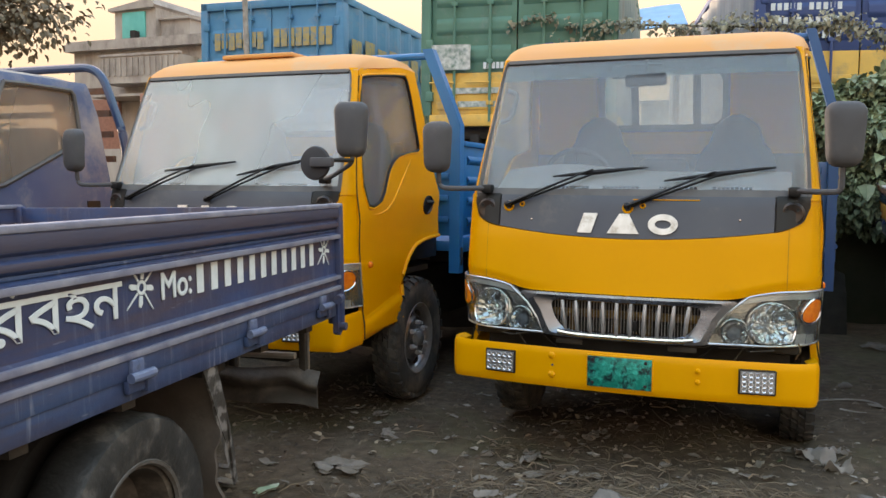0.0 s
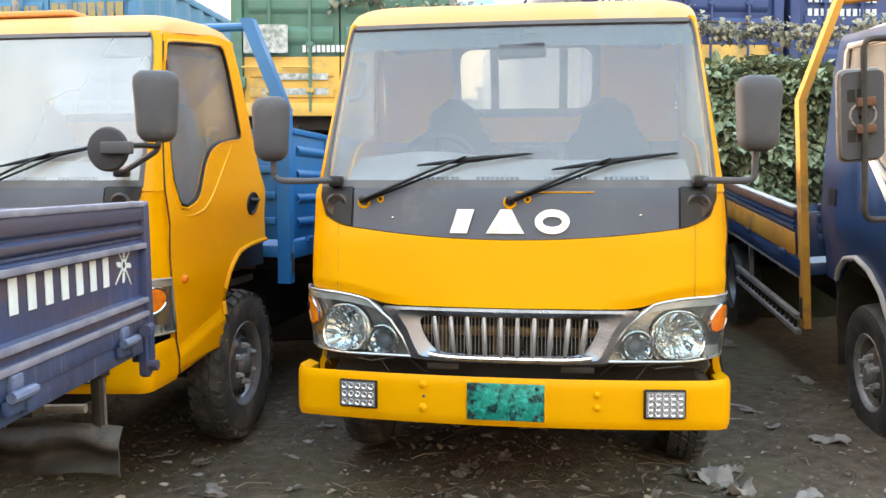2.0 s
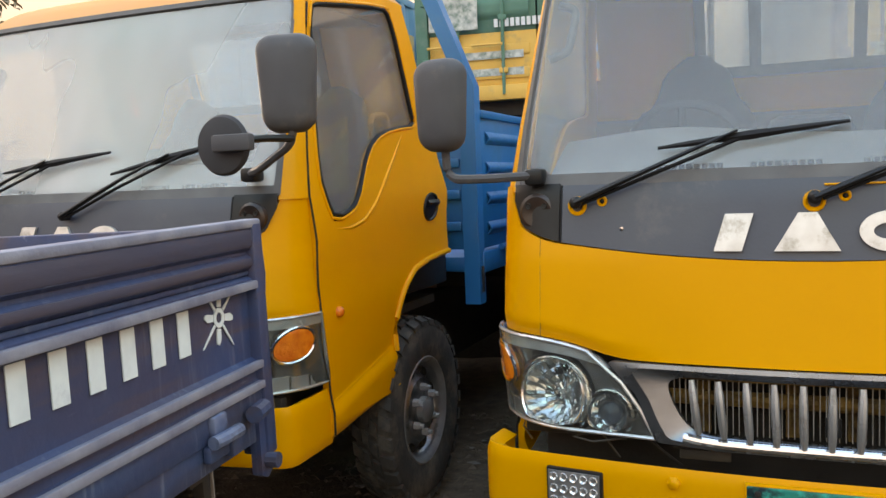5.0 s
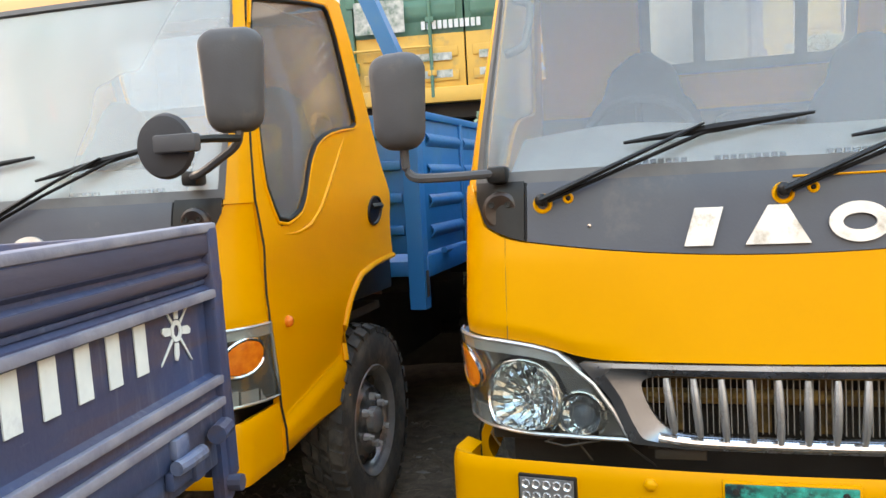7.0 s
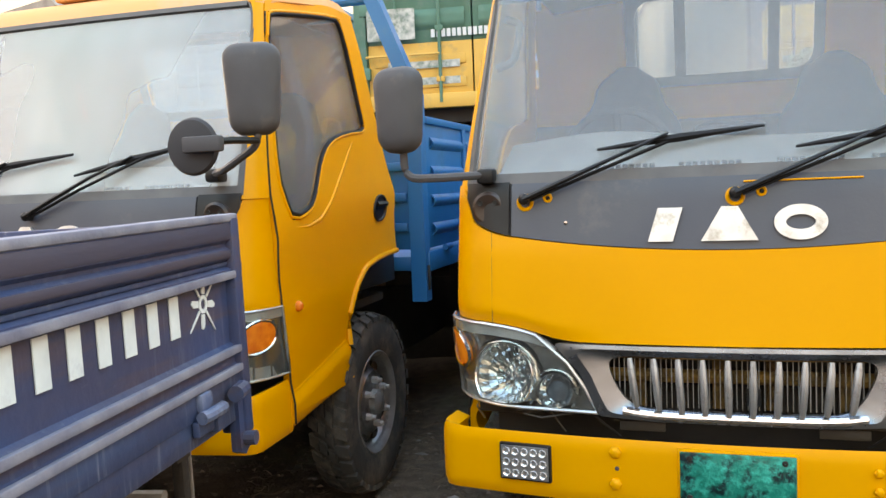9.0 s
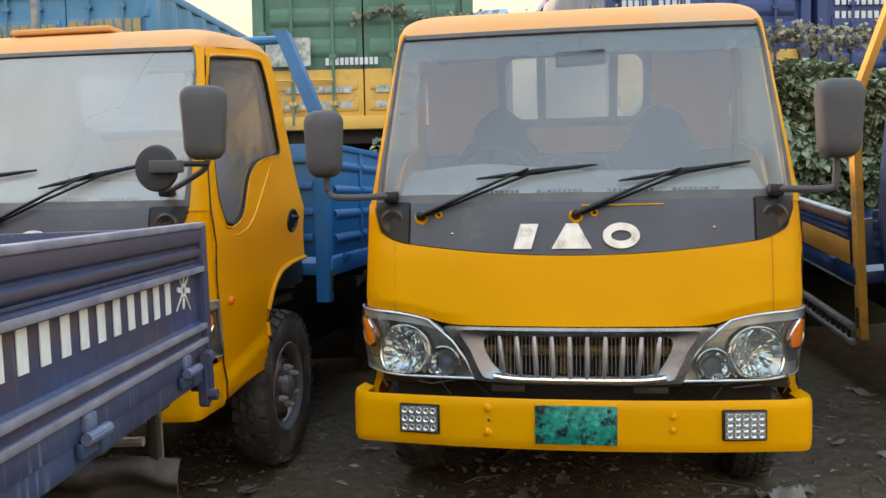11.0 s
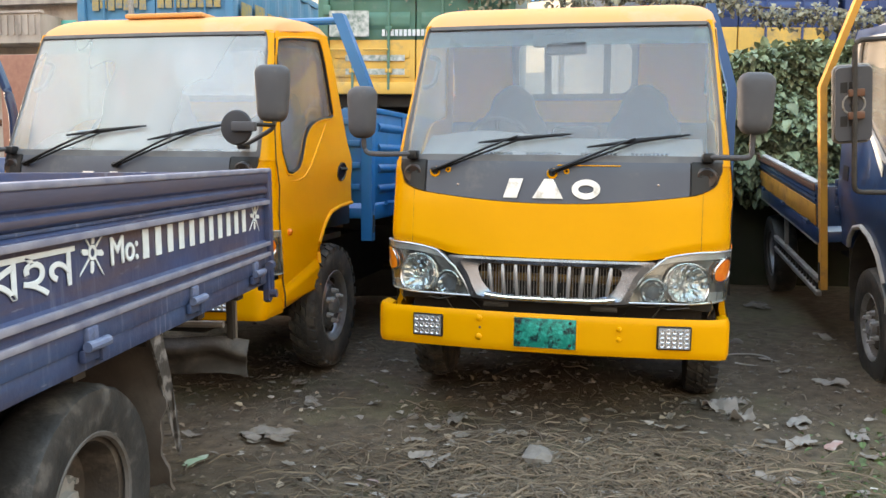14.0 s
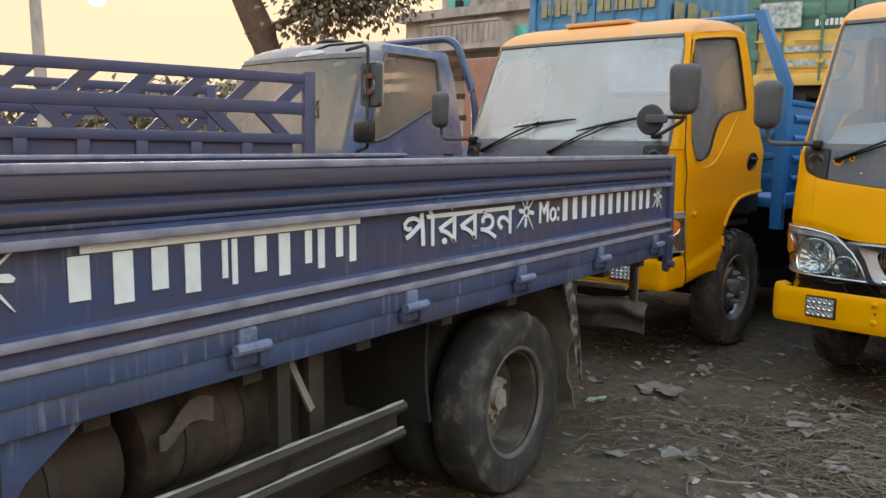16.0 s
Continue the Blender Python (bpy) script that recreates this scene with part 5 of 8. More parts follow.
def open_bed(truck, paint, y0, y1, hw, z0, z1, post_paint, top=2.62, knee=2.03, ribs=True, foot=0.88, posts_in=0.24, stripe=None, bar=True, ow=0.085):
    """A drop-side bed with a head frame whose posts lean in above the knee."""
    bed = part("bed_floor", box(bmesh.new(), -hw + 0.03, hw - 0.03, y0, y1, z0 - 0.12, z0 - 0.04, 0.006), paint, truck, "painted steel bed floor")
    for k in range(7):
        y = y0 + 0.2 + k * (y1 - y0 - 0.4) / 6
        part("cross_member", box(bmesh.new(), -hw + 0.06, hw - 0.06, y - 0.03, y + 0.03, z0 - 0.22, z0 - 0.12), DARK, bed)
    # head board
    part("headboard", box(bmesh.new(), -hw + 0.05, hw - 0.05, y0, y0 + 0.03, z0, z1 + 0.02, 0.005), paint, bed)
    for k in range(4):
        z = z0 + 0.1 + k * (z1 - z0) / 4.2
        part("headboard_rib", box(bmesh.new(), -hw + 0.1, hw - 0.1, y0 - 0.02, y0, z, z + 0.05, 0.008), paint, bed)
    for s in (-1, 1):
        bm = bmesh.new()
        pts = [(hw - 0.01, foot), (hw - 0.01, knee), (hw - posts_in, top)]
        prism(bm, [(s * (hw + 0.0), foot), (s * (hw + 0.0), knee), (s * (hw - posts_in), top), (s * (hw - posts_in - ow), top), (s * (hw - ow), knee), (s * (hw - ow), foot)][::s],
              lambda a, b, h: Vector((a, y0 - 0.03 + h, b)), 0.09)
        post = part("head_post", bm, post_paint, bed)
        part("post_slot", prism(bmesh.new(), rounded(s * hw - 0.006, s * hw + 0.006, foot + 0.06, foot + 0.2, 0.005, 2), lambda a, b, h: Vector((a, y0 + 0.0 + h, b)), 0.035), DARK, post)
    if bar:
        part("top_bar", tube(bmesh.new(), [(-hw + posts_in + 0.03, y0 + 0.015, top - 0.05), (hw - posts_in - 0.03, y0 + 0.015, top - 0.05)], 0.028, 10), post_paint, bed)
    # drop sides
    for s in (-1, 1):
        side = part("drop_side", box(bmesh.new(), s * (hw - 0.035), s * (hw - 0.005), y0 + 0.07, y1, z0, z1, 0.004), paint, bed, "ribbed steel drop side")
        if ribs:
            n = max(3, int((y1 - y0) / 0.62))
            for k in range(n):
                ya = y0 + 0.13 + k * (y1 - y0 - 0.15) / n
                yb2 = ya + (y1 - y0 - 0.15) / n - 0.07
                part("stake", box(bmesh.new(), s * (hw - 0.005), s * (hw + 0.012), yb2 + 0.005, yb2 + 0.06, z0, z1, 0.004), paint, side)
                for j in range(4):
                    z = z0 + 0.07 + j * (z1 - z0 - 0.06) / 4
                    bm = bmesh.new()
                    patch(bm, lambda u, v: Vector((s * (hw - 0.004 + 0.022 * math.sin(math.pi * v)), ya + 0.01 + (yb2 - ya - 0.02) * u, z + 0.07 * v)), 2, 5, 0.006, side=s)
                    part("pressed_rib", bm, paint, side)
        part("top_rail", box(bmesh.new(), s * (hw - 0.045), s * (hw + 0.012), y0 + 0.06, y1, z1 - 0.012, z1 + 0.03, 0.008), paint, side)
        if stripe:
            part("stripe", box(bmesh.new(), s * (hw + 0.004), s * (hw + 0.012), y0 + 0.1, y1, z0 - 0.005, z0 + 0.15, 0.003), stripe, side)
        part("side_beam", box(bmesh.new(), s * (hw - 0.06), s * (hw + 0.008), y0 + 0.03, y1, z0 - 0.13, z0 - 0.015, 0.008), paint, bed)
        for k in range(4):
            y = y0 + 0.35 + k * (y1 - y0 - 0.6) / 3
            part("hinge", tube(bmesh.new(), [(s * (hw + 0.02), y - 0.06, z0 - 0.01), (s * (hw + 0.02), y + 0.06, z0 - 0.01)], 0.018, 8), paint, side)
    part("tail_gate", box(bmesh.new(), -hw + 0.04, hw - 0.04, y1 - 0.03, y1, z0, z1, 0.005), paint, bed)
    return bed


mat_lining = mat("warm_back_lining", (0.25, 0.19, 0.155), (0.20, 0.15, 0.125), rough=0.85, scale=4, bump=0.05)


def yellow_truck(m, label, screen, bed_paint, round_mirror, hatch, bed_top):
    t = thing("truck", m, label, "truck", "yellow trucks")
    cab(t, screen, round_mirror, hatch)
    chassis(t, 4.9, (1.235, 3.9))
    for s in (-1, 1):
        wheel(t, s * 0.868, 1.235, 0.468, s, r=0.445, w=0.178, rim_mat=RIM_STEEL)
        wheel(t, s * 0.84, 3.9, 0.425, s, dual=True)
    open_bed(t, bed_paint, 1.86, 4.95, 1.03 if round_mirror else 1.085, 1.17, bed_top, bed_paint, posts_in=0.24 if round_mirror else 0.17, ow=0.085 if round_mirror else 0.06)
    return t


yellow_truck(pose(0, 0, 0.0), "yellow cab-over pickup truck with a blue open bed, parked on dirt", WINDSCREEN, DEEP_BLUE, False, False, 1.72)
yellow_truck(pose(-2.60, -0.02, 0.0), "yellow cab-over pickup truck with a bright blue bed and whitened windscreen", WINDSCREEN_PALE, BRIGHT_BLUE, True, True, 1.88)

# ---- the navy flat-bed truck, its tail in front of the second truck ----


def star(bm, cx, cz, r, place):
    """A small ring with eight tapering rays, two of them long."""
    for k in range(8):
        a = k * math.tau / 8 + 0.12
        thin = k % 2
        long, base_, tip_ = (r * 1.5, 0.0035, 0.0012) if thin else (r * 0.98, 0.008, 0.011)
        c, s = math.cos(a), math.sin(a)
        prism(bm, [(cx + c * f * long - s * w, cz + s * f * long + c * w) for f, w in ((0.40 / (1.5 if thin else 1), base_), (0.40 / (1.5 if thin else 1), -base_), (0.80, -(base_ + tip_) / 2), (1.0, -0.001), (0.92, tip_ * 0.4), (0.97, tip_ * 0.7), (0.80, (base_ + tip_) / 2))], place, 0.003)
    for k in range(20):
        a, b = k * math.tau / 20, (k + 1) * math.tau / 20
        prism(bm, [(cx + r * f * math.cos(g), cz + r * f * math.sin(g)) for f, g in ((0.20, a), (0.36, a), (0.36, b), (0.20, b))], place, 0.003)
    return bm


def flat_bed_truck(m):
    t = thing("flatbed_truck", m, "worn navy flat-bed truck with white side lettering and dusty rear wheels", "truck")
    L = 4.35
    prof = [(0.0, 0.998), (0.0, 1.035), (0.012, 1.045), (0.012, 1.052), (-0.004, 1.062), (-0.004, 1.085), (0.010, 1.095), (0.010, 1.103), (-0.014, 1.118), (-0.014, 1.292), (0.004, 1.306), (0.004, 1.318),
            (-0.012, 1.328), (-0.012, 1.338), (0.006, 1.350), (0.006, 1.372), (-0.006, 1.38), (-0.006, 1.388), (0.008, 1.398), (0.008, 1.452)]
    for s, y0 in ((1, 0.0), (-1, -1.93)):
        bm = bmesh.new()
        k = len(prof) - 1

        def f(u, v):
            i = min(int(v * k), k - 1)
            g = v * k - i
            (a, za), (b, zb) = prof[i], prof[i + 1]
            return Vector((0.03 + (L - 0.08) * u, y0 + s * (a + (b - a) * g), za + (zb - za) * g))
        patch(bm, f, 20, k, 0.03, side=-s)
        side = part("drop_side", bm, BED_NAVY, t, "pressed navy drop side with dust-whitened ledges")
        part("top_edge", box(bmesh.new(), 0.0, L - 0.03, y0 + s * 0.014, y0 - s * 0.035, 1.446, 1.468, 0.006), DUSTY_EDGE, side, "worn whitened top edge")
        part("top_band", box(bmesh.new(), 0.03, L - 0.05, y0 + s * 0.004, y0 + s * 0.0105, 1.400, 1.443, 0.003), RUSTY, side)
        part("scuffed_ridge", box(bmesh.new(), 0.03, L - 0.05, y0 - s * 0.012, y0 - s * 0.0045, 1.328, 1.339, 0.002), BED_STREAKED, side)
        part("rust_band", box(bmesh.new(), 0.03, L - 0.05, y0 + s * 0.0, y0 + s * 0.0085, 1.351, 1.371, 0.003), RUSTY, side)
        for z, h in ((1.293, 0.021), (1.090, 0.021), (1.038, 0.021)):
            part("ledge_stripe", box(bmesh.new(), 0.035, L - 0.06, y0 + s * 0.0, y0 + s * 0.0155, z, z + h, 0.003), DUSTY_EDGE, side, "pale dusty painted stripe")
        part("lower_panel", box(bmesh.new(), 0.03, L - 0.05, y0 - s * 0.01, y0 + s * 0.006, 0.975, 1.038, 0.003), BED_STREAKED, side, "scratched lower edge with pale runs")
        for x in (0.28, 1.0, 1.76, 2.50, 3.215):
            hg = part("hinge", tube(bmesh.new(), [(x - 0.055, y0 + s * 0.035, 0.985), (x - 0.018, y0 + s * 0.035, 0.985), (x + 0.018, y0 + s * 0.035, 0.985), (x + 0.055, y0 + s * 0.03, 0.985)], 0.016, 10), HINGE_WORN, side)
            part("hinge_leaf", box(bmesh.new(), x - 0.03, x + 0.03, y0, y0 + s * 0.022, 0.992, 1.036, 0.006), HINGE_WORN, hg)
            part("hinge_block", box(bmesh.new(), x - 0.075, x - 0.03, y0, y0 + s * 0.03, 0.925, 0.975, 0.006), BED_STREAKED, hg)
            part("hinge_plate", box(bmesh.new(), x - 0.03, x + 0.055, y0, y0 + s * 0.022, 0.935, 0.975, 0.006), BED_STREAKED, hg)
        part("side_beam", box(bmesh.new(), 0.0, L, y0 - s * 0.08, y0 - s * 0.002, 0.905, 0.978, 0.006), BED_STREAKED, t, "streaked navy side beam")
    # lettering along the near side
    def place(a, b, h):
        return Vector((a, -0.0125 + h, b))
    near = [c for c in t.children if c.name.startswith("drop_side")][0]
    def bar(x0, x1, z0, z1, slant=0.0):
        return prism(bmesh.new(), [(x0, z0), (x1, z0), (x1 + slant, z1), (x0 + slant, z1)], place, 0.003)
    part("lettering", bar(2.73, 3.66, 1.272, 1.290), WHITE_PAINT, near)
    for x0, x1, z0, z1 in ((3.52, 3.69, 1.15, 1.268), (3.33, 3.48, 1.148, 1.268), (3.21, 3.27, 1.15, 1.268), (3.02, 3.16, 1.152, 1.268), (2.88, 2.97, 1.155, 1.268), (2.74, 2.84, 1.16, 1.268)):
        part("lettering", bar(x0 + 0.01, x0 + 0.01 + (x1 - x0) * 0.30, z0, z1), WHITE_PAINT, near)
        part("lettering", bar(x1 - (x1 - x0) * 0.30, x1, z0 + 0.02, z1), WHITE_PAINT, near)
    # the digits as plain bars, twelve of them
    for k in range(11):
        x = 0.318 + k * 0.0985
        part("lettering", bar(x + 0.012, x + 0.056, 1.185, 1.285, 0.0), WHITE_PAINT, near)
    for text, size, wide_, fat, x, z in (("Mo:", 0.125, 1.0, 0.0025, 1.585, 1.192), ("\u09bf\u09b0\u09ac\u09b9\u09a8", 0.172, 1.32, 0.0018, 2.54 - 0.716 * 0.172 * 1.32, 1.168)):
        fo = bpy.data.curves.new("lettering", "FONT")
        fo.body, fo.size, fo.extrude, fo.bevel_depth, fo.bevel_resolution = text, size, 0.0005, fat, 0
        fo.materials.append(WHITE_PAINT)
        fo.resolution_u = 6
        word = new("lettering", fo)
        word.parent = near
        word.matrix_local = Matrix(((-wide_, 0, 0, x), (0, 0, 1, -0.0105), (0, 1, 0, z), (0, 0, 0, 1)))
    # the first letter of the word, in brush strokes
    for k, (stroke, fat) in enumerate((([(0.545, 0.68), (0.575, 0.4), (0.59, 0.03)], 0.045),
                                       ([(0.30, 0.40), (0.215, 0.385), (0.147, 0.425), (0.138, 0.50), (0.212, 0.569), (0.342, 0.598), (0.45, 0.551), (0.56, 0.46)], 0.040),
                                       ([(0.56, 0.50), (0.46, 0.42), (0.36, 0.345), (0.27, 0.28), (0.16, 0.225)], 0.046))):
        bm = bmesh.new()
        rail = []
        for i, (a, b) in enumerate(stroke):
            (a0, b0), (a1, b1) = stroke[max(i - 1, 0)], stroke[min(i + 1, len(stroke) - 1)]
            d = Vector((a1 - a0, b1 - b0)).normalized() * fat
            rail.append([bm.verts.new((2.54 - (a + e * -d.y) * 0.172 * 1.32, -0.0090 + 0.0006 * k, 1.168 + (b + e * d.x) * 0.172)) for e in (-1, 1)])
        for ra, rb in zip(rail, rail[1:]):
            bm.faces.new((ra[0], rb[0], rb[1], ra[1]))
        bmesh.ops.recalc_face_normals(bm, faces=bm.faces)
        bmesh.ops.solidify(bm, geom=bm.faces[:], thickness=0.003)
        part("lettering", bm, WHITE_PAINT, near, smooth=False)
    for x in (0.20, 1.686, 3.868):
        part("painted_star", star(bmesh.new(), x, 1.245, 0.066, place), WHITE_PAINT, near, "hand-painted white star")
    # floor, tail, head
    part("bed_floor", box(bmesh.new(), 0.05, L, -1.9, -0.03, 0.95, 0.985), BED_NAVY, t)
    for k in range(8):
        part("cross_member", box(bmesh.new(), 0.2 + k * 0.48, 0.27 + k * 0.48, -1.85, -0.08, 0.85, 0.95), STEEL, t)
    tail = part("tail_gate", box(bmesh.new(), 0.0, 0.035, -1.90, -0.03, 0.99, 1.45, 0.005), BED_NAVY, t)
    for z in (1.1, 1.25, 1.38):
        part("tail_rib", box(bmesh.new(), -0.02, 0.0, -1.85, -0.08, z, z + 0.05, 0.008), BED_NAVY, tail)
    for y in (0.0, -1.93):
        s = 1 if y == 0 else -1
        post = part("tail_post", box(bmesh.new(), 0.0, 0.05, y - s * 0.06, y + s * 0.016, 0.86, 1.458, 0.008), BED_NAVY, t, "dented navy tail post")
        part("tail_handle", tube(bmesh.new(), [(-0.012, y - s * 0.02, 1.43), (-0.03, y - s * 0.012, 1.38), (-0.034, y - s * 0.01, 1.32), (-0.028, y - s * 0.012, 1.26), (-0.008, y - s * 0.02, 1.225)], 0.009, 8), BED_STREAKED, post)
        part("lock_tab", prism(bmesh.new(), [(0.02, 1.0), (0.08, 1.0), (0.08, 0.82), (0.05, 0.805), (0.02, 0.82)], lambda a, b, h: Vector((a, y - 0.02 + h, b)), 0.028), BED_NAVY, post)
        part("lock_pin", tube(bmesh.new(), [(0.048, y, 0.85), (0.048, y + s * 0.04, 0.85)], 0.02, 10), BED_STREAKED, post)
        part("latch", tube(bmesh.new(), [(0.09, y + s * 0.03, 1.0), (0.16, y + s * 0.04, 1.0)], 0.022, 10), BED_STREAKED, post)
    for y in (0.0, -1.93):
        s = 1 if y == 0 else -1
        foot = [(3.68, 0.95), (3.62, 0.93), (3.80, 0.80), (3.86, 0.72), (3.97, 0.72), (3.97, 1.46), (3.86, 1.46), (3.86, 0.95)]
        hp = part("head_post", prism(bmesh.new(), foot, lambda a, b, h: Vector((a, y - s * 0.03 + s * (h - 0.03), b)), 0.035), BED_STREAKED, t, "navy head post with a gusset foot")
        part("post_slot", prism(bmesh.new(), rounded(3.85, 3.90, 0.76, 0.88, 0.02, 3), lambda a, b, h: Vector((a, y - s * 0.028 + s * (h - 0.001), b)), 0.006), DARK, hp)
    part("headboard", box(bmesh.new(), L, L + 0.04, -1.9, -0.05, 0.95, 1.46, 0.005), BED_NAVY, t)
    # Dark block added under the bed to shut out light from beyond.
    part("underbody_block", box(bmesh.new(), 0.35, 4.35, -1.62, -0.56, 0.10, 0.9, 0.06), DARK, t)
    # chassis and wheels
    for y in (-0.62, -1.31):
        part("frame_rail", box(bmesh.new(), 0.15, 4.5, y - 0.035, y + 0.035, 0.62, 0.82, 0.006), STEEL, t)
    for y, out in ((-0.155, 1), (-1.775, -1)):
        m2 = Matrix.Rotation(radians(90), 4, "Z")
        holder = t
        w = wheel(holder, 0, 0, 0, 1, r=0.395, w=0.19, rubber=RUBBER_DUSTY, lugs=False, rim_mat=RUSTY_RIM, dual=True)
        w.matrix_local = Matrix.Translation((1.645, y, 0.425)) @ Matrix.Rotation(radians(90 * out), 4, "Z")
        w2 = wheel(holder, 0, 0, 0, 1, r=0.395, w=0.19, rubber=SHADED_RUBBER, lugs=False, rim_mat=STEEL, dual=True, hub=False)
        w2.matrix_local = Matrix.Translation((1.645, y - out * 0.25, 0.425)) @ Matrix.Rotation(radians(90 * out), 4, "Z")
        bm = bmesh.new()
        patch(bm, lambda u, v: Vector((1.30 - 0.05 * v - 0.17 * (1 - v) ** 1.0 + 0.03 * math.sin(5 * v + 2 * u), y + out * (0.12 - 0.55 * u - (0.014 * math.sin(5 * v * v * 3) + 0.007 * math.sin(31 * v)) * (1 - u)), 0.28 + 0.64 * v + (0.03 * math.sin(11 * u) + 0.015 * math.sin(29 * u)) * (1 - v))), 16, 24, 0.012)
        part("mud_flap", bm, FLAP, t, "dirty hanging rubber mud flap")
        part("flap_stay", prism(bmesh.new(), [(1.35, 0.93), (1.25, 0.93), (1.17, 0.74), (1.09, 0.55), (1.075, 0.42), (1.10, 0.40), (1.125, 0.54), (1.20, 0.66), (1.27, 0.78)], lambda a, b, h: Vector((a, y + out * (0.125 + 0.012 * math.sin(9 * b) + h), b)), 0.008), MOTTLED_STEEL, t, "mottled steel flap stay")
    for y, out in ((-0.14, 1), (-1.79, -1)):
        part("wheel_guard", patch(bmesh.new(), lambda u, v: Vector((2.17 + 0.03 * math.sin(3 * v), y - out * 0.56 * u, 0.47 + 0.44 * v)), 4, 6, 0.014), SHADED_RUBBER, t, "hanging rubber sheet before the wheel")
    part("axle", tube(bmesh.new(), [(1.8, -0.2, 0.43), (1.8, -1.75, 0.43)], 0.07, 10), STEEL, t)
    part("leaf_spring", box(bmesh.new(), 1.2, 2.4, -0.66, -0.58, 0.5, 0.58, 0.01), STEEL, t)
    # side guard and gear under the bed
    guard = part("side_guard", tube(bmesh.new(), [(2.49, -0.03, 0.635), (4.4, -0.03, 0.635)], 0.020, 8), GREASE, t, "grimy side guard rails")
    part("guard_rail", tube(bmesh.new(), [(2.50, -0.03, 0.545), (4.4, -0.03, 0.545)], 0.020, 8), GREASE, guard)
    for z in (0.653, 0.563):
        part("scuffed_edge", tube(bmesh.new(), [(2.50 + 0.076 * i, -0.024 + 0.002 * math.sin(7 * i), z) for i in range(26)], [0.005 + 0.0025 * math.sin(2.1 * i) for i in range(26)], 6), PALE_STEEL, guard)
    for x in (3.0, 3.9):
        part("guard_post", box(bmesh.new(), x, x + 0.05, -0.09, -0.05, 0.52, 0.95), GREASE, guard)
    part("guard_back", box(bmesh.new(), 2.5, 4.4, -0.06, -0.05, 0.55, 0.63), GREASE, guard)
    part("strut", box(bmesh.new(), 2.79, 2.86, -0.16, -0.11, 0.56, 0.93, 0.006), GREASE, t)
    part("strap", box(bmesh.new(), -0.011, 0.011, -0.006, 0.006, -0.12, 0.12, m=Matrix.Translation((2.94, -0.08, 0.82)) @ Matrix.Rotation(radians(28), 4, "Y")), PALE_STEEL, t)
    for x0, x1, zc, rad in ((2.93, 3.42, 0.715, 0.165), (3.46, 4.15, 0.685, 0.160)):
        ends = [0.0, 0.02, 0.06, 0.25, 0.42, 0.45, 0.48, 0.62, 0.8, 0.94, 0.98, 1.0]
        grow = [0.72, 0.93, 1.0, 0.985, 1.0, 0.955, 1.01, 0.98, 0.99, 1.0, 0.93, 0.72]
        tank = part("tank", tube(bmesh.new(), [(x0 + (x1 - x0) * f, -0.31, zc + 0.004 * math.sin(9 * f)) for f in ends], [rad * g for g in grow], 20), CARDBOARD, t, "greasy brown tank under the bed")
        for f in (0.3, 0.72):
            part("tank_strap", tube(bmesh.new(), [(x0 + (x1 - x0) * f + d, -0.31, zc) for d in (-0.013, 0.013)], rad + 0.004, 20), GREASE, tank)
    part("torn_sheet", patch(bmesh.new(), lambda u, v: Vector((3.24 + 0.17 * u, -0.10 - 0.03 * math.sin(3 * u), 0.77 - 0.03 * u + 0.07 * v * (1 - 0.4 * u) + 0.02 * math.sin(6 * u))), 6, 2, 0.004), DUSTY_STEEL, t)
    # under-run bumper at the tail
    ub = part("rear_bumper", patch(bmesh.new(), lambda u, v: Vector((0.045 + 0.022 * math.cos(3 * math.pi * v) + 0.014 * math.sin(9 * u + 2 * v) + 0.022 * u ** 4 * math.sin(31 * u + 5 * v), -1.75 + 1.63 * u - 0.012 * u * math.sin(5 * v) ** 2, 0.45 + 0.175 * v + 0.012 * math.sin(5 * u) + 0.018 * u ** 3 * math.sin(23 * u))), 40, 20, 0.008), BENT_STEEL, t, "bent dusty steel under-run bumper")
    for y in (-1.3, -0.62, -0.22):
        stay = part("bumper_stay", box(bmesh.new(), -0.02, 0.02, y - 0.018, y + 0.018, 0.56, 0.90, 0.006), STEEL, ub)
        part("stay_flange", box(bmesh.new(), -0.026, -0.02, y + 0.012, y + 0.024, 0.57, 0.90, 0.002), PALE_STEEL, stay)
    part("bumper_tube", tube(bmesh.new(), [(0.10, -1.5, 0.70), (0.10, -0.22, 0.70)], 0.018, 8), PALE_STEEL, ub)
    return t


FLAT = Matrix.Translation((-1.314, -0.535, 0)) @ Matrix.Rotation(math.atan2(-0.99233, 0.12364), 4, "Z") @ Matrix.Rotation(radians(0.4), 4, "Y") @ Matrix.Rotation(radians(1.0), 4, "X")
flat_bed_truck(FLAT)

# ---- the two blue trucks of one older model ----
O_FRONT = [(0.5, 0.0), (1.30, 0.03), (1.42, 0.05), (2.22, 0.33), (2.42, 0.45)]
O_HALF = [(0.5, 0.93), (1.2, 0.97), (1.45, 0.965), (2.3, 0.905), (2.42, 0.86)]


def o_skin(q, z):
    w, r, s, a = lerp(O_HALF, z), 0.14, (1 if q >= 0 else -1), abs(q)
    if a <= 0.75:
        x = a / 0.75 * (w - r)
        y = 0.10 * x * x
    else:
        t = (a - 0.75) / 0.25 * math.pi / 2
        x = w - r + r * math.sin(t)
        y = 0.10 * (w - r) ** 2 + r * (1 - math.cos(t))
    return Vector((s * x, lerp(O_FRONT, z) + y, z))


def o_edge(z):
    return o_skin(1, z).y + 0.004


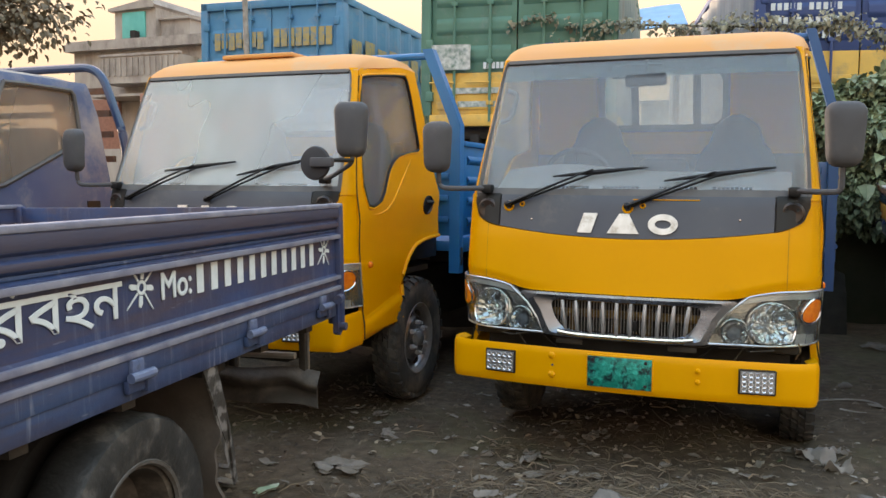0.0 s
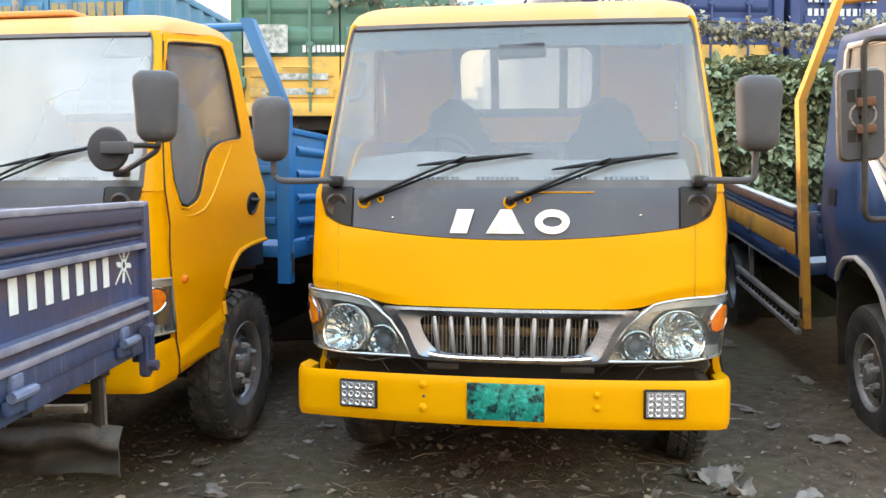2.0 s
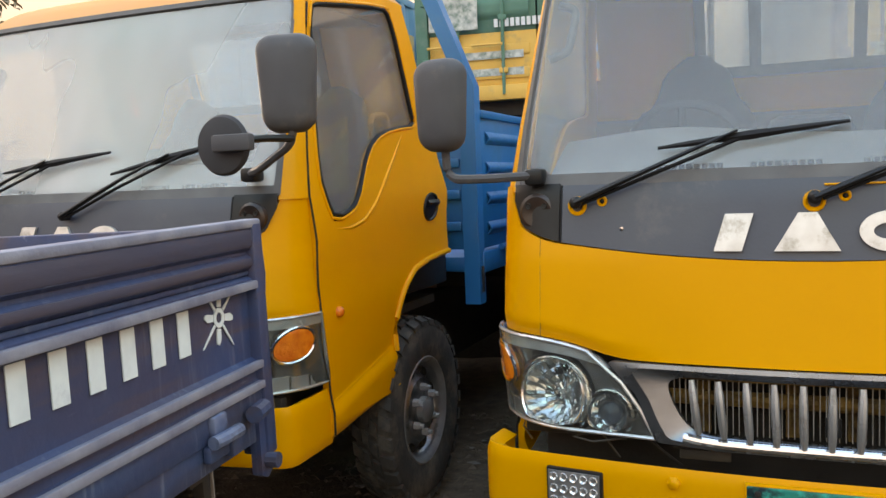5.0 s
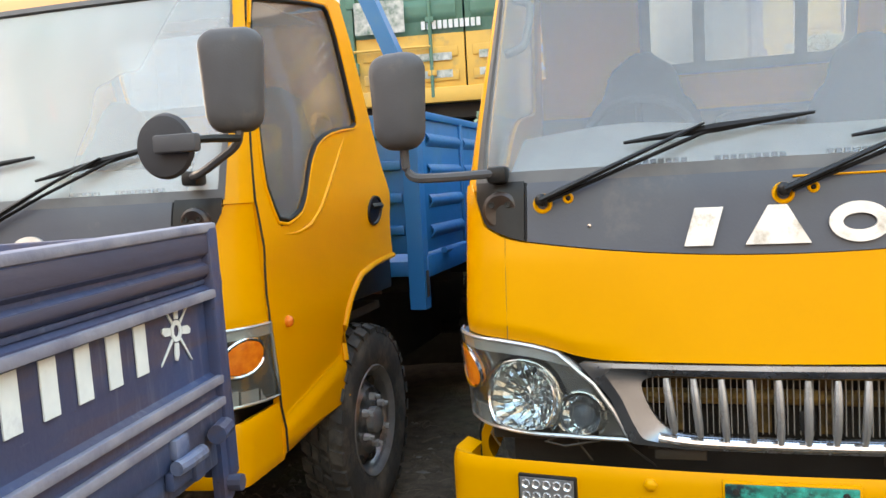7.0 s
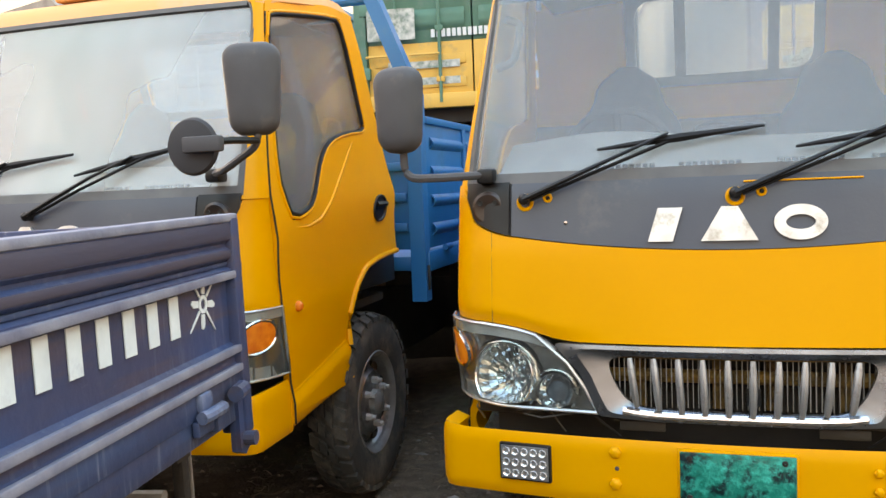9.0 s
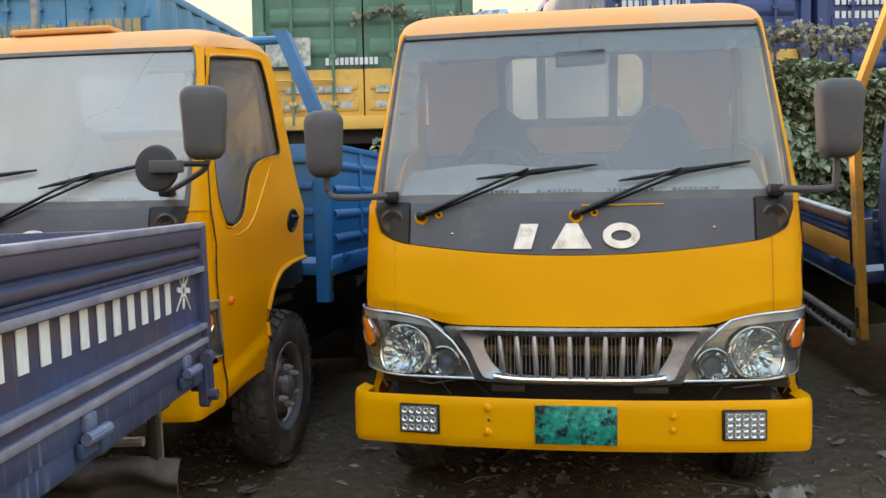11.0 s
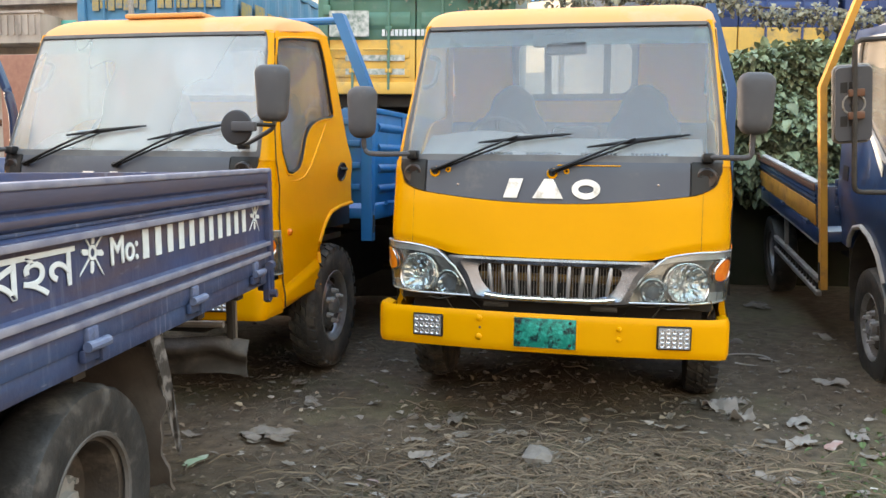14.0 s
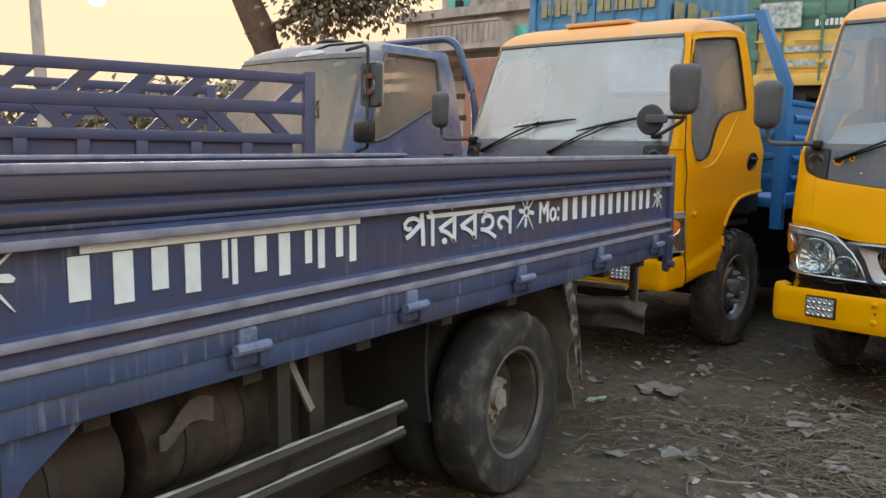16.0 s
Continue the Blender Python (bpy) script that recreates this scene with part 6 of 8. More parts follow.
def o_rear(z):
    return lerp([(0.5, 1.56), (1.6, 1.56), (2.1, 1.48), (2.36, 1.38)], z)


def o_flank(s, y, z):
    return Vector((s * (lerp(O_HALF, z) + 0.012 * math.exp(-((z - 1.25) / 0.15) ** 2)), y, z))


def o_win_front(z):
    return max(o_edge(z) + 0.06, 0.42 + 0.12 * (z - 1.55) + 0.0)


def o_win_rear(z):
    return lerp([(1.53, 0.50), (1.84, 1.17), (1.90, 1.25), (2.0, 1.275), (2.24, 1.25), (2.275, 1.21)], z)


def blue_cab(t, paint, roof_paint, screen, trim, window=None, rear=(0.80, 3.7, 0.40)):
    part("front_panel", patch(bmesh.new(), lambda u, v: o_skin(-1 + 2 * u, 0.62 + 0.80 * v), 48, 10, 0.015, side=1), paint, t)
    part("pillar", patch(bmesh.new(), lambda u, v: o_skin(0.86 + 0.14 * u, 1.42 + 0.86 * v), 5, 12, 0.03, side=1), paint, t)
    part("pillar", patch(bmesh.new(), lambda u, v: o_skin(-0.86 - 0.14 * u, 1.42 + 0.86 * v), 5, 12, 0.03, side=-1), paint, t)
    ws = part("windscreen", patch(bmesh.new(), lambda u, v: o_skin(-0.84 + 1.68 * u, 1.45 + 0.78 * v), 40, 10, 0.005, -0.004), screen, t, "dust-covered windscreen")
    ws.visible_shadow = False
    for s in (-1, 1):
        part("screen_seal", patch(bmesh.new(), lambda u, v: o_skin(s * (0.83 + 0.04 * u), 1.42 + 0.83 * v), 3, 12, 0.02, 0.004, side=s), trim, t)
    for z in (1.42, 2.22):
        part("screen_seal", patch(bmesh.new(), lambda u, v: o_skin(-0.86 + 1.72 * u, z + 0.04 * v), 36, 2, 0.02, 0.0045), trim, t)

    def roof(u, v):
        a = 2 * u - 1
        e = o_skin(a, 2.25)
        y = e.y + (o_rear(2.3) - e.y) * v
        x = e.x + (a * 0.90 - e.x) * min(1, v * 3)
        return Vector((x, y, 2.25 + 0.155 * (1 - abs(a) ** 6) ** 0.6 * (1 - (1 - min(1, v / 0.4)) ** 2.2) ** 0.7 * (1 - 0.35 * max(0, (v - 0.85) / 0.15) ** 2)))
    part("roof", patch(bmesh.new(), roof, 48, 20, 0.02), roof_paint, t, "dust-covered cab roof")
    for s in (-1, 1):
        bm = bmesh.new()

        def strip(za, zb, fa, fb, n=8, m=8):
            patch(bm, lambda u, v: o_flank(s, fa(za + (zb - za) * v) + (fb(za + (zb - za) * v) - fa(za + (zb - za) * v)) * u, za + (zb - za) * v), n, m, 0.03, side=s)
        arch = lambda z: lerp([(0.60, 0.52), (0.8, 0.56), (0.95, 0.66), (1.04, 0.80), (1.08, 0.98)], z)
        arch2 = lambda z: lerp([(0.60, 1.44), (0.8, 1.42), (0.95, 1.32), (1.04, 1.18), (1.08, 0.98)], z)
        strip(0.60, 1.08, o_edge, arch, 6, 16)
        strip(0.86, 1.08, arch2, o_rear, 4, 12)
        strip(1.08, 1.53, o_edge, o_rear, 14, 8)
        strip(1.53, 2.275, o_edge, o_win_front, 3, 14)
        strip(1.53, 2.275, o_win_rear, o_rear, 8, 30)
        strip(2.275, 2.34, o_edge, o_rear, 10, 2)
        bmesh.ops.remove_doubles(bm, verts=bm.verts, dist=0.0004)
        door = part("door", bm, paint, t, "painted cab door with a slanting window line")
        wn_ = part("side_window", patch(bmesh.new(), lambda u, v: o_flank(s, o_win_front(1.53 + 0.745 * v) + (o_win_rear(1.53 + 0.745 * v) - o_win_front(1.53 + 0.745 * v)) * u, 1.53 + 0.745 * v), 6, 30, 0.004, -0.012, side=s), window or SIDE_GLASS, door, "dusty side window")
        wn_.visible_shadow = False
        loop = [o_flank(s, o_win_front(z), z) for z in [2.27 - i * 0.074 for i in range(11)]] + [o_flank(s, o_win_rear(z), z) for z in (1.56, 1.66, 1.76, 1.84, 1.87, 1.90, 1.95, 2.0, 2.1, 2.24, 2.27)] + [o_flank(s, 0.8, 2.275), o_flank(s, o_win_front(2.27), 2.27)]
        part("window_seal", tube(bmesh.new(), [p + Vector((s * 0.003, 0, 0)) for p in loop], 0.016, 6), trim, door)
        part("door_handle", patch(bmesh.new(), lambda u, v: o_flank(s, 1.30 + 0.13 * u, 1.34 + 0.10 * v), 3, 3, 0.01, 0.006, side=s), BLACK, door)
        lip = [o_flank(s, arch(z), z) for z in (0.62, 0.8, 0.95, 1.0, 1.04, 1.07)] + [o_flank(s, arch2(z), z) for z in (1.08, 1.07, 1.04, 1.0, 0.95, 0.88)]
        part("arch_trim", tube(bmesh.new(), [p + Vector((s * 0.006, 0, 0)) for p in lip], 0.017, 8), trim, t, "pale scuffed wheel-arch trim")
        part("mudguard", patch(bmesh.new(), lambda u, v: Vector((s * (0.55 + 0.38 * v), 0.98 + 0.48 * math.cos(math.pi * u), 0.56 + 0.48 * math.sin(math.pi * u))), 14, 3, 0.012), STEEL, t)
        part("splash_flap", box(bmesh.new(), s * 0.58, s * 0.92, 1.475, 1.49, 0.30, 0.86, 0.004), STEEL, t)
        part("sill_step", box(bmesh.new(), s * 0.90, s * 0.955, 0.10, 0.50, 0.52, 0.66, 0.02), paint, t)
    bm = bmesh.new()
    patch(bm, lambda u, v: Vector((-0.9 + 1.8 * u, o_rear(0.8 + 1.0 * v) - 0.012, 0.8 + 1.0 * v)), 2, 6, 0.03)
    for x0, x1 in ((-0.85, -0.5), (0.5, 0.85)):
        patch(bm, lambda u, v: Vector((x0 + (x1 - x0) * u, o_rear(1.8 + 0.5 * v) - 0.012, 1.8 + 0.5 * v)), 2, 4, 0.03)
    patch(bm, lambda u, v: Vector((-0.5 + 1.0 * u, o_rear(2.2 + 0.12 * v) - 0.012, 2.2 + 0.12 * v)), 2, 2, 0.03)
    part("back_wall", bm, paint, t)
    part("cab_floor", box(bmesh.new(), -0.9, 0.9, 0.15, 1.45, 0.95, 1.0), DARK, t)
    part("dashboard", box(bmesh.new(), -0.85, 0.85, 0.22, 0.5, 1.2, 1.44, 0.05), DASH, t)
    for sx in (-0.45, 0.45):
        st = part("seat", box(bmesh.new(), sx - 0.25, sx + 0.25, 0.75, 1.25, 1.05, 1.3, 0.05), SEAT, t)
        part("seat_back", box(bmesh.new(), sx - 0.24, sx + 0.24, 1.2, 1.33, 1.28, 2.0, 0.05), SEAT, st)
    part("bumper", box(bmesh.new(), -0.95, 0.95, -0.06, 0.06, 0.46, 0.66, 0.03), paint, t)
    chassis(t, 5.2, (0.98, rear[1]))
    for s in (-1, 1):
        wheel(t, s * 0.82, 0.98, 0.40, s, r=0.40, lugs=False, rubber=RUBBER_DUSTY, rim_mat=DUSTY_STEEL)
        wheel(t, s * rear[0], rear[1], rear[2], s, r=0.40, lugs=False, dual=True, rubber=RUBBER_DUSTY)


def rod_mirrors(t, s, x, y, ztop, zbot, mats, tall=0.3, hw=0.10):
    rod = part("mirror_rod", tube(bmesh.new(), bend([(s * 0.84, y + 0.12, ztop), (s * x, y, ztop + 0.01), (s * x, y, (ztop + zbot) / 2), (s * x, y + 0.01, zbot + 0.04), (s * 0.93, y + 0.16, zbot)], 0.05), 0.014, 8), STEEL, t, "rusty upright mirror rod")
    c = Matrix.Translation((s * x, y + 0.065, ztop - 0.12 - tall / 2))
    bm = bmesh.new()
    prism(bm, rounded(-hw, hw, -tall / 2, tall / 2, 0.03), lambda a, b, h: c @ Vector((a, -h, b * (1 - h))), 0.045)
    house = part("mirror_housing", bm, mats, t, "black rectangular mirror housing seen from behind")
    part("housing_rim", tube(bmesh.new(), [c @ Vector((a, 0.0, b)) for a, b in rounded(-hw - 0.002, hw + 0.002, -tall / 2, tall / 2, 0.03) + rounded(-hw - 0.002, hw + 0.002, -tall / 2, tall / 2, 0.03)[:1]], 0.008, 6), PALE_STEEL, house)
    part("housing_ring", tube(bmesh.new(), [c @ Vector((0.055 * math.cos(a), -0.046, 0.055 * math.sin(a))) for a in [i * math.tau / 20 for i in range(21)]], 0.006, 6), PALE_STEEL, house)
    part("housing_boss", lathe(bmesh.new(), [(0.02, 0), (0.018, 0.02), (0.001, 0.022)], c @ Matrix.Translation((0, -0.045, 0)) @ Matrix.Rotation(radians(90), 4, "X"), 12), BLACK, house)
    for z in (0.09, -0.09):
        for x2 in (-0.012, 0.03):
            part("housing_slot", box(bmesh.new(), x2 - 0.055, x2 - 0.02, -0.046, -0.038, z - 0.028, z + 0.028, m=c), DARK, house)
    for z in (0.06, -0.06):
        part("clamp", box(bmesh.new(), -0.03, 0.05, -0.075, -0.04, z - 0.02, z + 0.02, 0.006, m=c), RUSTY_IRON, house)
    return rod


RUSTY_IRON = mat("rusty_iron", (0.16, 0.07, 0.035), (0.1, 0.05, 0.03), rough=0.85, scale=14, bump=0.2, dirt=(0.12, 0.1, 0.09), dirt_amount=0.4, dscale=8)
PALE_TRIM = mat("pale_scuffed_trim", (0.42, 0.41, 0.40), (0.3, 0.29, 0.28), rough=0.7, scale=9, bump=0.1)
OCHRE = mat("ochre_worn_paint", (0.55, 0.27, 0.03), (0.42, 0.2, 0.03), rough=0.55, scale=5, bump=0.12, dirt=(0.12, 0.08, 0.06), dirt_amount=0.3, dscale=3.5)

third = thing("truck", pose(2.943, 0.66, 0.032, 5.2, -4.5, 1.2), "navy blue truck with an ochre-striped open bed beside a vine thicket", "truck", "blue trucks")
blue_cab(third, NAVY, DUSTY_ROOF, CREAM_GLASS, PALE_TRIM, SIDE_GLASS, (0.92, 4.2, 0.26))
open_bed(third, NAVY, 1.66, 5.3, 1.08, 0.97, 1.245, OCHRE, top=2.62, knee=1.98, ribs=False, foot=0.50, posts_in=0.26, stripe=OCHRE, ow=0.046)
for k, (z, mt) in enumerate(((0.82, PALE_STEEL), (0.865, NAVY), (0.90, PALE_STEEL))):
    part("bed_edge_strip", box(bmesh.new(), -1.085, -1.07, 1.75, 5.3, z, z + 0.022, 0.003), mt, third)
part("white_edge", box(bmesh.new(), -1.1, -1.05, 1.75, 5.3, 1.276, 1.292, 0.003), PALE_TRIM, third, "worn white top edge")
part("rusty_plank", box(bmesh.new(), -1.099, -1.091, 1.75, 5.3, 1.222, 1.273, 0.003), RUSTY_IRON, third, "rust-brown top plank")
for z in (1.15, 1.185):
    part("pressed_rib", tube(bmesh.new(), [(-1.078, 1.78, z), (-1.078, 5.28, z)], 0.014, 6), NAVY, third)
rod_mirrors(third, -1, 1.245, 0.06, 2.24, 1.40, MIRROR_GREY, 0.41, 0.092)
part("white_decal", patch(bmesh.new(), lambda u, v: o_flank(-1, 0.55 + 0.5 * u, 1.52 + 0.30 * u - 0.07 * v * (1 - 0.7 * u)) + Vector((-0.004, 0, 0)), 8, 2, 0.003, side=-1), WHITE_PAINT, third, "peeling white window decal")
g3 = part("side_guard", box(bmesh.new(), -1.05, -1.01, 1.93, 3.8, 0.485, 0.525, 0.006), PALE_STEEL, third, "dusty side guard rails")
part("guard_rail", box(bmesh.new(), -1.05, -1.01, 1.93, 3.8, 0.375, 0.415, 0.006), PALE_STEEL, g3)
for k in range(16):
    part("guard_web", box(bmesh.new(), -1.035, -1.02, 2.0 + k * 0.112, 2.035 + k * 0.112, 0.41, 0.49), STEEL, g3)
part("guard_hanger", box(bmesh.new(), -1.03, -1.0, 3.3, 3.34, 0.52, 0.86), PALE_STEEL, g3)

fourth = thing("truck", pose(-5.17, -0.60, -0.02), "dusty blue truck with a dust-caked windscreen behind the flat-bed", "truck", "blue trucks")
blue_cab(fourth, DUSTY_BLUE, DUSTY_ROOF, CREAM_GLASS, DUSTY_SEAL, SIDE_PALE)
rod_mirrors(fourth, 1, 1.22, 0.12, 2.26, 1.45, MIRROR_GREY, 0.34)
part("lower_mirror", box(bmesh.new(), 1.12, 1.33, 0.05, 0.12, 1.52, 1.69, 0.03), BLACK, fourth, "small black lower mirror")
part("nearside_mirror", lathe(bmesh.new(), [(0.001, 0.03), (0.08, 0.022), (0.12, 0.0), (0.115, -0.01), (0.001, -0.012)], Matrix.Translation((0.86, -0.15, 2.19)) @ Matrix.Rotation(radians(14), 4, "X"), 24), PALE_TRIM, fourth, "round dusty look-down mirror")
part("nearside_mirror_arm", tube(bmesh.new(), [(0.86, -0.14, 2.21), (0.90, 0.0, 2.27), (0.90, 0.36, 2.33)], 0.012, 6), BLACK, fourth)
part("roof_fan", lathe(bmesh.new(), [(0.04, 0.0), (0.13, 0.03), (0.11, 0.045), (0.001, 0.065)], Matrix.Translation((-0.1, 0.9, 2.42)), 20), STEEL, fourth)
part("fan_stalk", tube(bmesh.new(), [(-0.1, 0.9, 2.36), (-0.1, 0.9, 2.43)], 0.03, 8), RUSTY_IRON, fourth)
hoop = part("head_frame", tube(bmesh.new(), bend([(-0.95, 1.72, 1.1), (-0.95, 1.72, 1.9), (-0.72, 1.72, 2.52), (0.72, 1.72, 2.52), (0.98, 1.72, 1.9), (0.98, 1.72, 1.1)], 0.18, 8), 0.035, 10), NAVY, fourth, "navy tubular head frame")
for z in (1.75, 1.95, 2.12, 2.3):
    part("frame_slat", box(bmesh.new(), -0.8, 0.8 + 0.1 * (2.3 - z), 1.71, 1.74, z, z + 0.05), RUSTY_IRON, hoop)
part("bed_floor", box(bmesh.new(), -1.0, 1.0, 1.7, 5.0, 0.95, 1.05), DUSTY_BLUE, fourth)
for s in (-1, 1):
    part("drop_side", box(bmesh.new(), s * 0.97, s * 1.0, 1.75, 5.0, 1.05, 1.5, 0.006), DUSTY_BLUE, fourth)


# ---- the truck with a tall lattice body ----
def lattice_truck(m):
    t = thing("lattice_truck", m, "purple-blue truck with a tall lattice-sided body", "truck")
    L = 3.0
    for s, y0 in ((1, 0.0), (-1, -1.85)):
        side = part("side_panel", box(bmesh.new(), 0, L, y0 - 0.03, y0 - 0.015, 1.0, 1.41), LATTICE, t, "painted lattice side")
        for z0, z1 in ((1.94, 2.005), (1.742, 1.822), (1.555, 1.618), (1.38, 1.428), (0.98, 1.06)):
            part("rail", box(bmesh.new(), -0.01, L, y0 - 0.045, y0, z0, z1, 0.006), LATTICE, side)
        part("end_post", box(bmesh.new(), -0.05, 0.03, y0 - 0.05, y0 + 0.004, 0.95, 2.02, 0.006), LATTICE, side)
        n = 9
        for k in range(n):
            x = 0.10 + k * (L - 0.1) / n
            d = (L - 0.1) / n
            part("upright", box(bmesh.new(), x + d - 0.04, x + d + 0.03, y0 - 0.04, y0 - 0.003, 1.40, 1.56, 0.005), LATTICE, side)
            part("dusty_ledge", box(bmesh.new(), x + 0.035, x + d - 0.045, y0 - 0.028, y0 - 0.004, 1.4285, 1.444, 0.003), DUSTY_EDGE, side)
            part("recess_panel", box(bmesh.new(), x, x + d, y0 - 0.035, y0 - 0.028, 1.42, 1.555), LATTICE, side)
            for za, zb, lean in ((1.82, 1.942, 0.13), (1.617, 1.744, -0.13)):
                xa = x + 0.03
                part("slat", prism(bmesh.new(), [(xa, za), (xa + 0.10, za), (xa + 0.10 - lean * s, zb), (xa - lean * s, zb)], lambda a, b, h: Vector((a, y0 - 0.04 + h, b)), 0.035), LATTICE, side)
    part("body_floor", box(bmesh.new(), 0, L, -1.82, -0.03, 0.93, 1.0), LATTICE, t)
    part("front_wall", box(bmesh.new(), L - 0.03, L, -1.82, -0.03, 1.0, 2.0), LATTICE, t)
    part("chain", tube(bmesh.new(), [(-0.06, 0.012 + 0.01 * math.sin(i * 2.2), 1.83 - 0.012 * i + 0.02 * math.sin(i * 1.5)) for i in range(10)], 0.012, 5), RUSTY_IRON, t)
    for y in (-0.2, -1.65):
        s = 1 if y > -1 else -1
        w = wheel(t, 0, 0, 0, 1, r=0.40, rubber=RUBBER_DUSTY, lugs=False, dual=True)
        w.matrix_local = Matrix.Translation((1.2, y, 0.40)) @ Matrix.Rotation(radians(90 * s), 4, "Z")
    for y in (-0.6, -1.2):
        part("frame_rail", box(bmesh.new(), 0.1, 4.2, y - 0.04, y + 0.04, 0.6, 0.85), DARK, t)
    part("axle", tube(bmesh.new(), [(1.2, -0.2, 0.42), (1.2, -1.65, 0.42)], 0.06, 8), DARK, t)
    return t


LAT = Matrix.Translation((-3.47, -1.45, -0.07)) @ Matrix.Rotation(math.atan2(-1.76, -0.42), 4, "Z")
lattice_truck(LAT)

# ---- containers and their stands ----
GREEN = mat("faded_green_paint", (0.080, 0.185, 0.135), (0.10, 0.225, 0.165), rough=0.6, scale=4, bump=0.1, dirt=(0.18, 0.25, 0.21), dirt_amount=0.3, dscale=3.5)
CYELLOW = mat("chalky_yellow_paint", (0.72, 0.45, 0.09), (0.62, 0.38, 0.08), rough=0.6, scale=4, bump=0.1, dirt=(0.35, 0.27, 0.15), dirt_amount=0.35, dscale=3)
CBLUE = mat("faded_blue_paint", (0.06, 0.20, 0.36), (0.08, 0.24, 0.40), rough=0.6, scale=4, bump=0.1, dirt=(0.2, 0.26, 0.32), dirt_amount=0.3, dscale=3)
# Weathered blue of the navy container's sides, made pale to hold the sunlight on them.
PALE_BLUE = mat("weathered_sunlit_blue", (0.30, 0.33, 0.37), (0.24, 0.27, 0.32), rough=0.6, scale=5, bump=0.08, dirt=(0.33, 0.29, 0.24), dirt_amount=0.35, dscale=3, streak=0.3)
CNAVY = mat("container_navy", (0.03, 0.06, 0.19), (0.04, 0.075, 0.22), rough=0.55, scale=4, bump=0.08, dirt=(0.1, 0.12, 0.2), dirt_amount=0.25, dscale=3)
CGREY = mat("bare_corrugated_sheet", (0.42, 0.42, 0.41), (0.33, 0.32, 0.31), rough=0.5, metal=0.4, scale=5, bump=0.1, dirt=(0.25, 0.22, 0.18), dirt_amount=0.3, dscale=3, streak=0.3)
FADED_GOLD = mat("faded_gold_lettering", (0.45, 0.33, 0.10), (0.3, 0.28, 0.18), rough=0.7, scale=14, dirt=(0.12, 0.22, 0.34), dirt_amount=0.45, dscale=10)
POSTER = mat("torn_paper_poster", (0.6, 0.62, 0.58), (0.3, 0.34, 0.32), rough=0.8, scale=16, dirt=(0.12, 0.2, 0.15), dirt_amount=0.5, dscale=12)


